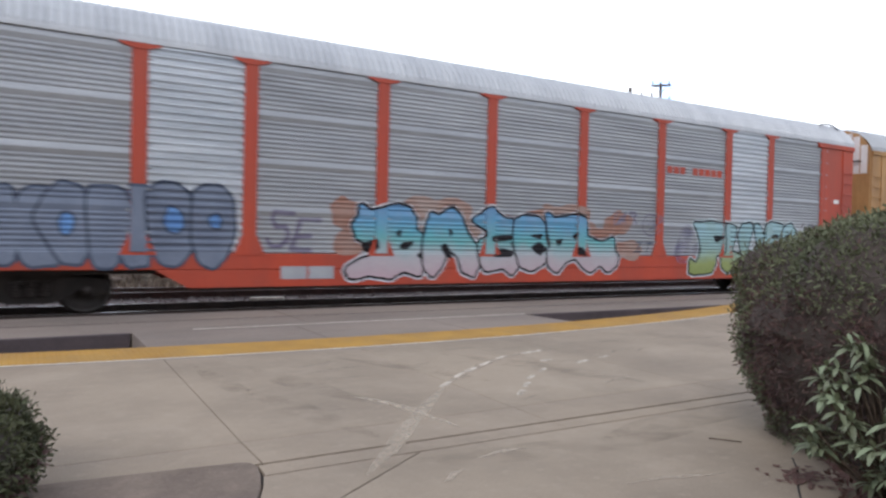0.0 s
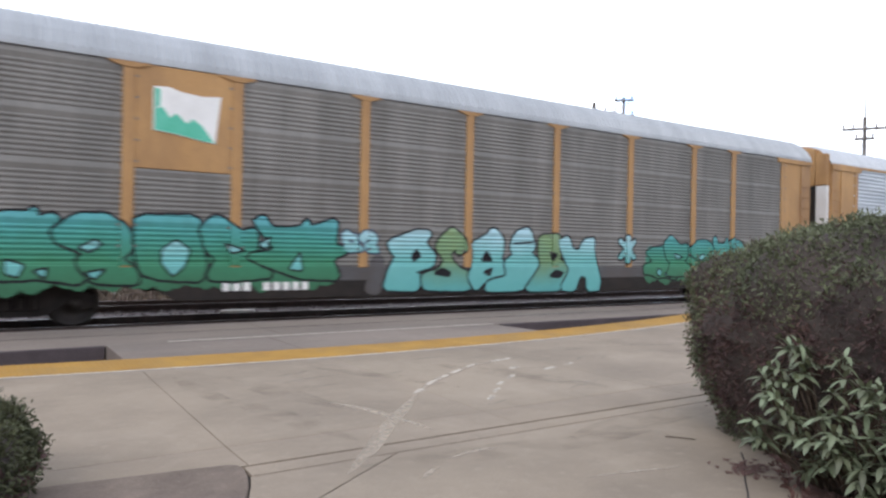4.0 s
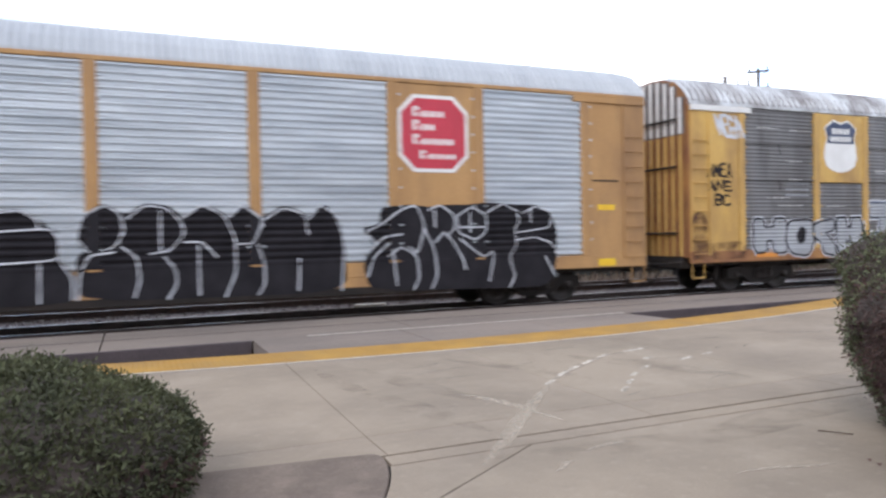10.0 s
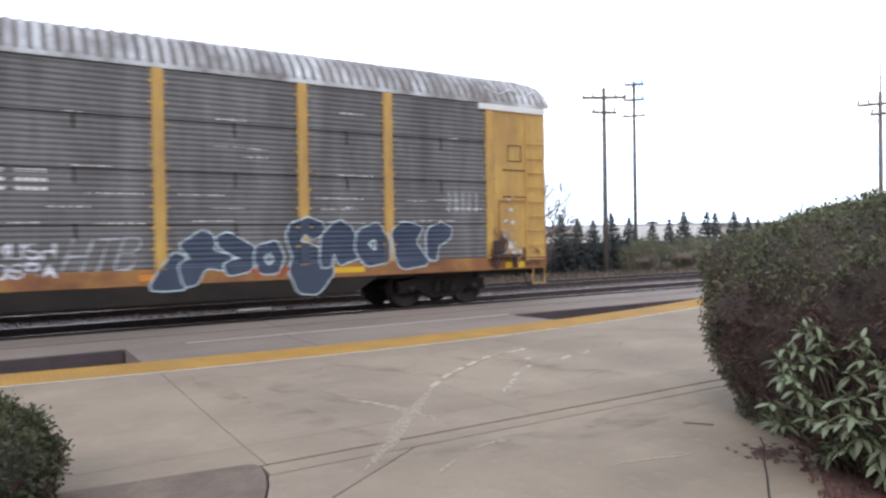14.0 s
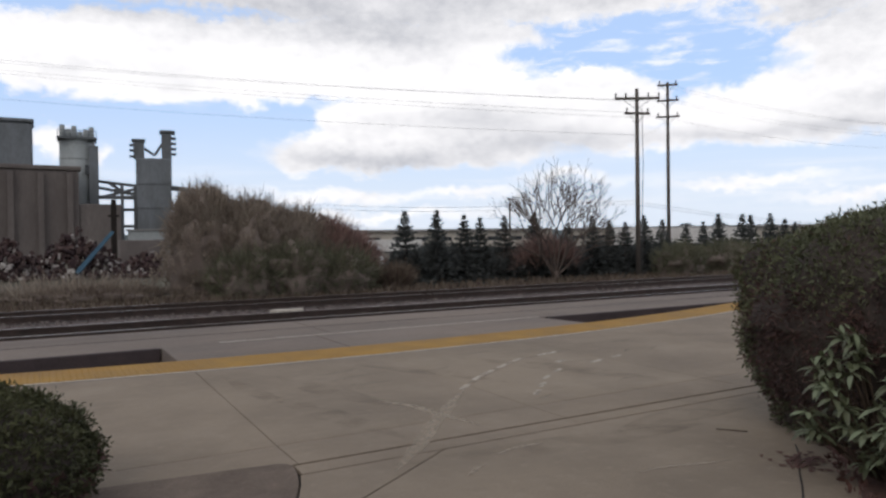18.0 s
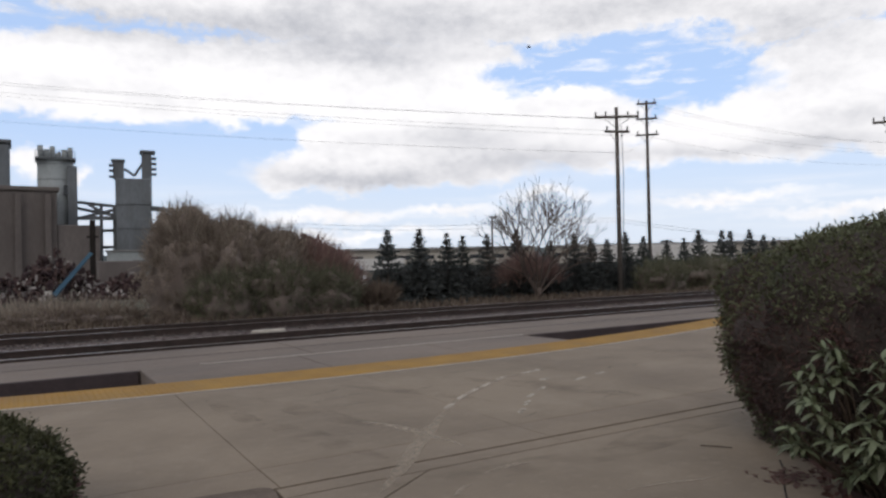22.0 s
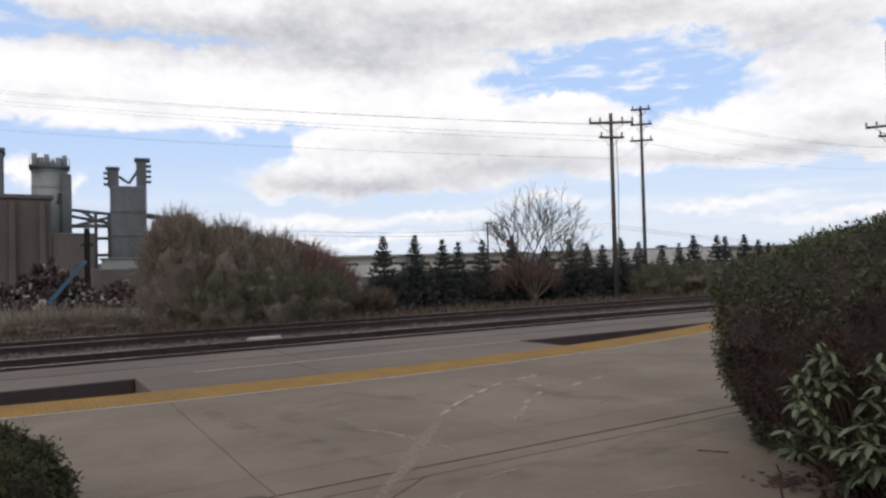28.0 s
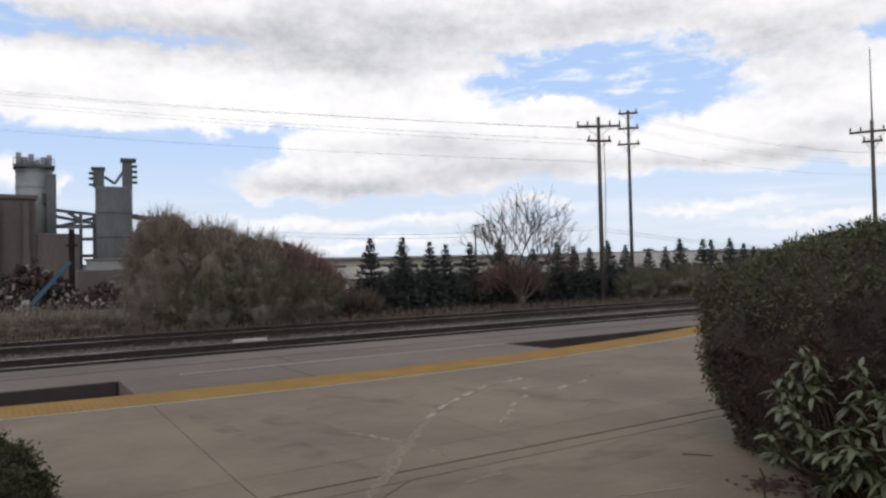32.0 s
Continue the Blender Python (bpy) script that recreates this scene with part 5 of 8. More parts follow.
def autorack(name, label, m, paint, panel, rib_style, roof, sill, low_sill, post_w, caps, emblem, end_upper, end_ribbed, split_z, white_top=False, alt_bays=()):
    car = thing(name, label, "railcar", "autorack railcars", m=m)
    levels = ribs(rib_style)
    flat = []
    if emblem == "full":
        flat = [(4.7, 6.75, 0.0), (21.25, 23.3, 0.0)]
    elif emblem == "half":
        flat = [(4.7, 6.75, 2.98)]
    side = Side(car, levels, post_w, flat, 0.055, [(a, b) for a, b in zip(BAYS, BAYS[1:]) if a in alt_bays])
    # structure: floor, core walls behind the panels, roof
    part("underframe", box_mesh("underframe", UNDERBODY, 0.25, CAR_LENGTH - 0.25, -1.38, 1.38, 0.72, 0.98), car)
    part("body_shell", box_mesh("body_shell", UNDERBODY, 0.12, CAR_LENGTH - 0.12, -HALF + 0.06, HALF - 0.06, 0.99, 4.97), car)
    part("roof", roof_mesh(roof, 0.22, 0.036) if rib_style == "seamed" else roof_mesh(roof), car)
    for s in (-1, 1):
        y0, y1 = sorted((s * (HALF - 0.05), s * (HALF + 0.035)))
        part("side_sill", box_mesh("side_sill", sill, 0.05, CAR_LENGTH - 0.05, y0, y1, 0.80, 1.115, b=0.012), car)
        # deep belly sill between the trucks, with sloped ends
        ya, yb = sorted((s * (HALF - 0.05), s * (HALF + 0.03)))
        g = Geo()
        poly = ((5.0, 0.795), (5.6, 0.45), (22.4, 0.45), (23.0, 0.795))
        g.add([(x, ya, z) for x, z in poly] + [(x, yb, z) for x, z in poly], [(0, 3, 2, 1), (4, 5, 6, 7), (0, 1, 5, 4), (1, 2, 6, 5), (2, 3, 7, 6), (3, 0, 4, 7)])
        part("belly_sill", g.mesh("belly_sill", low_sill), car)
        yc, yd = sorted((s * (HALF - 0.04), s * (HALF + 0.05)))
        part("top_rail", box_mesh("top_rail", paint if emblem == "full" else roof, 0.05, CAR_LENGTH - 0.05, yc, yd, 4.955, 5.045, b=0.01), car)
    # panels, bay by bay
    for s in (-1, 1):
        for a, b in zip(BAYS, BAYS[1:]):
            half = emblem == "half" and a == 4.7 and s < 0
            if emblem == "full" and (a in (4.7, 21.25)):
                continue
            use = [(z, d) for z, d in levels if not half or z <= 2.98]
            mat = ZINC_PALE if a in alt_bays else panel
            lv = ribs("bold") if a in alt_bays else use
            vs = [(a + 0.02, s * (HALF + d), z) for z, d in lv] + [(b - 0.02, s * (HALF + d), z) for z, d in lv]
            k = len(lv)
            fs = [(i, i + 1, k + i + 1, k + i) if s > 0 else (i, k + i, k + i + 1, i + 1) for i in range(k - 1)]
            part("side_panel", mesh_of("side_panel", vs, fs, mat), car)
    if emblem:
        bays = ((4.7, 6.75), (21.25, 23.3)) if emblem == "full" else ((4.7, 6.75),)
        for a, b in bays:
            z0 = 1.12 if emblem == "full" else 2.98
            part("emblem_board", box_mesh("emblem_board", paint, a + 0.08, b - 0.08, -HALF - 0.03, -HALF + 0.03, z0, 4.95, b=0.008), car)
        if emblem == "full":
            for a, b in bays:
                part("emblem_board", box_mesh("emblem_board", paint, a + 0.08, b - 0.08, HALF - 0.03, HALF + 0.03, 1.12, 4.95, b=0.008), car)
    # posts
    post = box_mesh("post", paint, -post_w / 2, post_w / 2, -HALF - 0.055, -HALF + 0.03, 1.10, 4.96, b=0.012)
    post_far = box_mesh("post", paint, -post_w / 2, post_w / 2, HALF - 0.03, HALF + 0.055, 1.10, 4.96, b=0.012)
    cap = Geo()
    cap.prism([(-post_w / 2, 0.0), (post_w / 2, 0.0), (0.36, 0.07), (0.36, 0.10), (-0.36, 0.10), (-0.36, 0.07)], 0.0, 0.05)
    cap_mesh = mesh_of("post_cap", [(x, -z - HALF - 0.02, y + 4.85) for x, y, z in cap.v], [tuple(reversed(f)) for f in cap.f], paint)
    foot = Geo()
    foot.prism([(-0.32, 0.0), (0.32, 0.0), (post_w / 2, 0.42), (-post_w / 2, 0.42)], 0.0, 0.03)
    foot_mesh = mesh_of("post_foot", [(x, -z - HALF - 0.02, y + 1.08) for x, y, z in foot.v], [tuple(reversed(f)) for f in foot.f], paint)
    bolt = Geo()
    for k in range(9):
        z = 1.5 + k * 0.4
        for dx in (-post_w / 2 - 0.03, post_w / 2 + 0.03):
            bolt.box(dx - 0.03, dx + 0.03, -HALF - 0.05, -HALF - 0.0, z - 0.02, z + 0.02)
    bolt_mesh = bolt.mesh("clip_strip", panel if rib_style != "seamed" else paint)
    for x in BAYS:
        p = part("post", post, car, m=pose(x, 0, 0))
        part("post", post_far, car, m=pose(x, 0, 0))
        if caps:
            part("post_cap", cap_mesh, p)
            if rib_style == "banded" and emblem is None:
                part("post_foot", foot_mesh, p)
        part("clip_strip", bolt_mesh, p)["kind"] = "stuff"
    # end corner boards with ladders
    for x0, x1, lx in ((0.08, BAYS[0] - 0.12, 0.42), (BAYS[-1] + 0.12, CAR_LENGTH - 0.08, CAR_LENGTH - 0.42)):
        for s in (-1, 1):
            y0, y1 = sorted((s * (HALF - 0.03), s * (HALF + 0.03)))
            board = part("corner_board", box_mesh("corner_board", paint, x0, x1, y0, y1, 1.0, 4.94, b=0.01), car)
            if s > 0:
                continue
            rail_g = Geo()
            edge = lx + 0.28 if lx < 5 else lx - 0.28
            rail_g.box(edge - 0.03, edge + 0.03, -HALF - 0.06, -HALF - 0.028, 1.0, 4.9)
            part("seam_strip", rail_g.mesh("seam_strip", paint), board)
            for k in range(9):
                g = Geo()
                g.add([(lx + x, -HALF - 0.09 + y, 1.05 + k * 0.37 + z) for x, y, z in TRAIN_MESHES["rung"].v], TRAIN_MESHES["rung"].f)
                part("ladder_rung", g.mesh("ladder_rung", paint), board)
            # header beam above the corner board
            hx0, hx1 = (x0 - 0.02, x1 + 0.45) if lx < 5 else (x0 - 0.45, x1 + 0.02)
            part("header", box_mesh("header", SIGN_WHITE if white_top else paint, hx0, hx1, -HALF - 0.075, -HALF - 0.02, 4.80, 4.95, b=0.01), board)
    for x, out in ((0.0, -1), (CAR_LENGTH, 1)):
        end_face(car, x, out, paint, end_upper, end_ribbed, split_z)
        # coupler, buffer beam and hose
        part("coupler", TRAIN_MESHES["coupler"], car, m=pose(x, 0, 0, 0, 0, 0 if out < 0 else 180))
        xx0, xx1 = sorted((x - out * 0.3, x + out * 0.03))
        part("buffer_beam", box_mesh("buffer_beam", UNDERBODY, xx0, xx1, -1.3, 1.3, 0.66, 0.98, b=0.02), car)
        pts = [(x + out * (0.06 + 0.5 * t), -0.45 + 0.1 * t, 0.62 - 0.36 * math.sin(math.pi * t)) for t in (0, 0.2, 0.4, 0.6, 0.8, 1.0)]
        part("air_hose", tube_mesh("air_hose", UNDERBODY, pts, 0.022), car)
        pts = [(x + out * 0.12, -1.45 + 2.9 * t, 0.86 - 0.1 * math.sin(math.pi * t)) for t in (0, 0.25, 0.5, 0.75, 1.0)]
        part("uncoupling_lever", tube_mesh("uncoupling_lever", WHEEL_STEEL, pts, 0.016), car)
        # corner step
        sx = x - out * 0.3
        g = Geo()
        for dx in (-0.2, 0.2):
            g.tube((sx + dx, -HALF - 0.02, 0.82), (sx + dx, -HALF - 0.02, 0.42), 0.015, 0.015, 6)
        g.tube((sx - 0.2, -HALF - 0.02, 0.42), (sx + 0.2, -HALF - 0.02, 0.42), 0.018, 0.018, 6)
        part("corner_step", g.mesh("corner_step", paint), car)
    # trucks
    for tx in (3.0, CAR_LENGTH - 3.0):
        part("bolster", TRAIN_MESHES["bolster"], car, m=pose(tx, 0, 0))
        for s in (-1, 1):
            f = part("sideframe", TRAIN_MESHES["sideframe"], car, m=pose(tx, s * 1.0, 0))
            for dx in (-0.22, 0.0, 0.22):
                part("spring", TRAIN_MESHES["spring"], f, m=pose(dx, s * 0.16, 0))
            for dx in (-0.9, 0.9):
                part("bearing", TRAIN_MESHES["bearing"], f, m=pose(dx, -0.12 if s < 0 else 0.02, WHEEL_R + RAIL_Z))
        for dx in (-0.9, 0.9):
            wheelset(car, tx + dx, TRAIN_MESHES)
    # brake gear under the middle
    g = Geo()
    g.tube((12.0, -0.9, 0.62), (13.4, -0.9, 0.62), 0.17, 0.17, 14)
    part("air_reservoir", g.mesh("air_reservoir", UNDERBODY), car)
    part("brake_valve", box_mesh("brake_valve", UNDERBODY, 14.1, 14.7, -1.1, -0.7, 0.44, 0.72, b=0.04), car)
    return car, side


def plate(car, name, outline, x, z, y, mat, label="", thick=0.012, parent=None):
    """A flat sign plate from an outline in the side's plane."""
    n = len(outline)
    vs = [(x + u, y, z + w) for u, w in outline] + [(x + u, y - thick, z + w) for u, w in outline]
    fs = [tuple(reversed(range(n))), tuple(range(n, 2 * n))] + [(i, (i + 1) % n, n + (i + 1) % n, n + i) for i in range(n)]
    return part(name, mesh_of(name, vs, fs, mat), parent or car, label)


def octagon(r, h, k=0.42):
    return [(-r, -h * (1 - k)), (-r * (1 - k), -h), (r * (1 - k), -h), (r, -h * (1 - k)), (r, h * (1 - k)), (r * (1 - k), h), (-r * (1 - k), h), (-r, h * (1 - k))]


def bar_plates(car, parent, y, mat, bars):
    for x0, x1, z0, z1 in bars:
        plate(car, "lettering_bar", [(x0, z0), (x1, z0), (x1, z1), (x0, z1)], 0, 0, y, mat, parent=parent, thick=0.006)


CARS = []


def red_car():
    x = -2.62
    car, side = autorack("autorack_railcar", "weathered grey autorack railcar with red posts, doors and graffiti", pose(x, TRACK_NEAR, 0),
                         RED_PAINT, ZINC_GREY, "banded", ROOF_WHITE, RED_PAINT, RED_PAINT, 0.28, True, None, RED_PAINT, False, 3.0, alt_bays=(4.7, 21.25))
    CARS.append((car, x))
    side.piece(KONGO_GLYPHS, SPRAY_SLATE, SPRAY_NAVY, "slate-blue bubble letters outlined in navy", edge=0.055, core=SPRAY_BLUE)
    rnd = random.Random(5)
    blot = [((rnd.uniform(8.7, 16.9), rnd.uniform(1.25, 2.2)),) * 1 for _ in range(34)]
    blot = [(p[0], (p[0][0] + rnd.uniform(0.2, 0.7), p[0][1] + rnd.uniform(-0.1, 0.1))) for p in blot]
    side.layers("graffiti", 8.4, 19.0, 1.02, 2.45, [(lambda X, Z: field(blot, X, Z) - 0.24 + 0.06 * np.sin(X * 7) * np.sin(Z * 11), SPRAY_BROWN)], "rust-brown background fill")
    side.piece(BLUE_GLYPHS, FADE_SKY, SPRAY_BLACK, "blue to pink wild letters with dark and white outlines", edge=0.055, rim=SPRAY_WHITE)
    side.word("SE", 7.1, 8.2, 1.15, 2.0, SPRAY_PURPLE, None, fat=0.05, edge=0.0, lean=0.2, wob=0.1, seed=2, label="dark purple scribble")
    side.word("OATK", 16.6, 17.55, 1.95, 2.35, SPRAY_PURPLE, None, fat=0.02, edge=0.0, lean=0.15, seed=4, label="thin dark scribbled tag")
    face = [arc(18.0, 1.98, 0.34, 0.3, 20, 340), arc(17.9, 2.05, 0.07, 0.07, 0, 360), arc(18.12, 2.05, 0.07, 0.07, 0, 360), [(17.95, 1.84), (18.15, 1.95), (18.45, 2.15), (18.3, 2.25)]]
    side.strokes(face, 0.035, SPRAY_PURPLE, None, "thin purple scribbled face", "graffiti")
    side.word("IT", 17.35, 18.1, 1.2, 1.5, SPRAY_NAVY, None, fat=0.02, edge=0.0, lean=0.1, seed=6, label="dark scribbled tag")
    mist = [((19.3, 1.2), (19.5, 1.75)), ((19.9, 0.85), (20.0, 1.2)), ((25.2, 1.35), (25.9, 1.9)), ((25.7, 1.2), (26.0, 1.6)), ((7.3, 1.5), (7.9, 1.7))]
    side.layers("overspray", 18.9, 20.5, 0.85, 2.2, [(lambda X, Z: field(mist, X, Z) - 0.3, PURPLE_MIST)], "thin purple overspray")
    side.layers("overspray", 24.8, 26.4, 0.85, 2.3, [(lambda X, Z: field(mist, X, Z) - 0.3, PURPLE_MIST)], "thin purple overspray")
    side.word("OUOS", 25.4, 26.2, 1.5, 1.75, SPRAY_NAVY, None, fat=0.02, edge=0.0, wob=0.15, seed=9, label="thin navy scribbled tag")
    side.word("GHT", 25.35, 26.2, 1.75, 2.2, SPRAY_NAVY, None, fat=0.022, edge=0.0, wob=0.1, seed=8, label="thin dark purple scribbled tag")
    side.piece(LIME_GLYPHS, FADE_LIME, SPRAY_BLACK, "pale blue to lime wild letters with dark outlines", edge=0.055, rim=SPRAY_PALE, fat=0.022)
    side.bars(18.6, 21.0, 3.48, 3.68, 9, RED_PAINT, 0.2, "red reporting bars")
    side.bars(7.4, 8.6, 0.6, 0.86, 2, SPRAY_SILVER, 0.08, "pale stencil panel")
    side.bars(26.8, 27.1, 2.95, 3.08, 1, SIGN_WHITE, 0.0, "small white placard")
    side.bars(26.3, 26.95, 0.84, 1.02, 1, BRIGHT_YELLOW, 0.0, "yellow reflector")
    # bent handrail on the roof end
    pts = [(CAR_LENGTH - 1.6 + 1.45 * t, -1.2, 5.42 + 0.3 * math.sin(math.pi * (0.25 + 0.75 * t))) for t in (0, 0.2, 0.4, 0.6, 0.8, 0.9, 1.0)]
    part("roof_grab_iron", tube_mesh("roof_grab_iron", UNDERBODY, pts, 0.025), car)


def brown_car():
    x = 26.45
    car, side = autorack("autorack_railcar", "grimy brown-grey autorack railcar with tan posts and green graffiti", pose(x, TRACK_NEAR, 0),
                         TAN_PAINT, ZINC_BROWN, "banded", ROOF_GREY, GREY_PAINT, UNDERBODY, 0.22, True, "half", DOOR_WHITE, False, 4.15)
    CARS.append((car, x))
    y = -HALF - 0.034
    flag = plate(car, "emblem_flag", [(-0.62, -0.38), (-0.2, -0.43), (0.2, -0.5), (0.55, -0.55), (0.66, 0.40), (0.3, 0.36), (-0.1, 0.40), (-0.35, 0.47), (-0.62, 0.45)], 5.75, 4.1, y, SIGN_WHITE, "waving white and green emblem flag")
    plate(car, "emblem_fill", [(-0.6, -0.37), (-0.2, -0.42), (0.2, -0.49), (0.54, -0.54), (0.3, -0.22), (0.12, -0.1), (0.0, -0.2), (-0.2, -0.02), (-0.32, -0.12), (-0.45, 0.08), (-0.6, 0.02)], 5.75, 4.1, y - 0.012, SIGN_GREEN, parent=flag, thick=0.004)
    plate(car, "emblem_fill", [(-0.6, 0.02), (-0.5, 0.1), (-0.5, 0.42), (-0.6, 0.42)], 5.75, 4.1, y - 0.012, SIGN_GREEN, parent=flag, thick=0.004)
    def cloud(x0, x1, z0, z1, mat, seed, label):
        rr = random.Random(seed)
        n = int((x1 - x0) / 0.28)
        blobs = [((x0 + 0.28 * k, rr.uniform(z0, z0 + 0.15)), (x0 + 0.28 * k + 0.1, rr.uniform(z1 - 0.35, z1))) for k in range(n)]
        side.layers("graffiti", x0 - 0.5, x1 + 0.5, z0 - 0.2, z1 + 0.25, [(lambda X, Z: field(blobs, X, Z) - 0.2 + 0.03 * np.sin(X * 11), mat)], label)

    cloud(2.0, 9.2, 0.78, 1.7, FADE_GREEN, 3, "green background fill")
    side.piece(GREEN_GLYPHS, FADE_GREEN, SPRAY_BLACK, "teal to green wild letters with dark outlines", edge=0.05, core=FADE_TURQ)
    side.piece([(9.14, 9.62, 1.47, 1.9, *GREEN_GLYPHS[3][4:]), (9.55, 10.01, 1.45, 1.9, *GREEN_GLYPHS[1][4:])], FADE_TURQ, SPRAY_NAVY, "small turquoise doodle", edge=0.04)
    cloud(9.9, 10.4, 0.6, 1.5, GREY_PAINT, 4, "dark grey background fill")
    side.piece(PERISH_GLYPHS, FADE_TURQ, SPRAY_BLACK, "turquoise and olive letters with black outlines", edge=0.05, fills={1: FADE_OLIVE, 4: FADE_OLIVE}, fat=0.05)
    star = [((18.0, 1.4), (18.55, 1.85)), ((18.0, 1.85), (18.55, 1.4)), ((18.28, 1.3), (18.28, 1.95))]
    side.layers("graffiti", 17.7, 18.9, 1.1, 2.1, [(lambda X, Z: field(star, X, Z) - 0.13, SPRAY_BLACK), (lambda X, Z: field(star, X, Z) - 0.08, FADE_TURQ)], "small turquoise star doodle")
    cloud(19.2, 26.2, 0.75, 1.6, FADE_GREEN, 5, "green background fill")
    spots = ((18.98, 20.5, 0.75, 1.75, 0), (19.9, 21.4, 0.85, 2.06, 3), (21.1, 22.5, 0.8, 1.95, 1), (22.2, 23.6, 0.75, 2.08, 4), (23.3, 24.9, 0.75, 2.0, 3), (24.6, 26.3, 0.7, 1.98, 4))
    side.piece([(*b, *GREEN_GLYPHS[k][4:]) for *b, k in spots], FADE_GREEN, SPRAY_BLACK, "green and teal wild letters with dark outlines", edge=0.045, core=FADE_TURQ)
    cloud(26.3, 27.4, 0.85, 1.5, OVERSPRAY, 6, "dark grey overspray")
    cloud(0.75, 1.75, 0.85, 1.5, OVERSPRAY, 8, "dark grey overspray")
    side.bars(6.5, 8.4, 0.62, 0.79, 9, SIGN_WHITE, 0.3, "white reporting mark bars")
    side.bars(2.6, 3.1, 0.84, 1.0, 1, ORANGE, 0.0, "orange reflector")
    side.bars(25.3, 25.75, 0.84, 1.04, 1, ORANGE, 0.0, "orange reflector")
    side.bars(22.9, 23.4, 0.86, 1.0, 1, ORANGE, 0.0, "orange reflector")
    side.bars(26.45, 27.1, 2.2, 2.36, 1, BRIGHT_YELLOW, 0.0, "yellow placard")
    side.bars(1.0, 1.55, 2.02, 2.16, 1, BRIGHT_YELLOW, 0.0, "yellow placard")


def emblem_octagon(car, x, z):
    y = -HALF - 0.034
    sign = plate(car, "octagon_sign", octagon(0.83, 0.84), x, z, y, SIGN_WHITE, "red octagonal emblem with a white border")
    plate(car, "sign_field", octagon(0.75, 0.76), x, z, y - 0.012, SIGN_RED, parent=sign, thick=0.005)
    rows = ((-0.50, 5, 0.36, 0.22), (-0.50, 3, 0.07, 0.22), (-0.50, 7, -0.24, 0.22), (-0.34, 6, -0.55, 0.18))
    bars = []
    for u, n, w, h in rows:
        # a tall initial of two strokes and a tie, then one low bar a letter
        bars += [(x + u, x + u + 0.055, z + w, z + w + h), (x + u + 0.105, x + u + 0.155, z + w, z + w + h * 0.42), (x + u + 0.085, x + u + 0.15, z + w + h * 0.62, z + w + h)]
        bars += [(x + u + 0.215 + 0.112 * k, x + u + 0.285 + 0.112 * k, z + w, z + w + h * 0.58) for k in range(n)]
    bar_plates(car, sign, y - 0.018, SIGN_WHITE, bars)


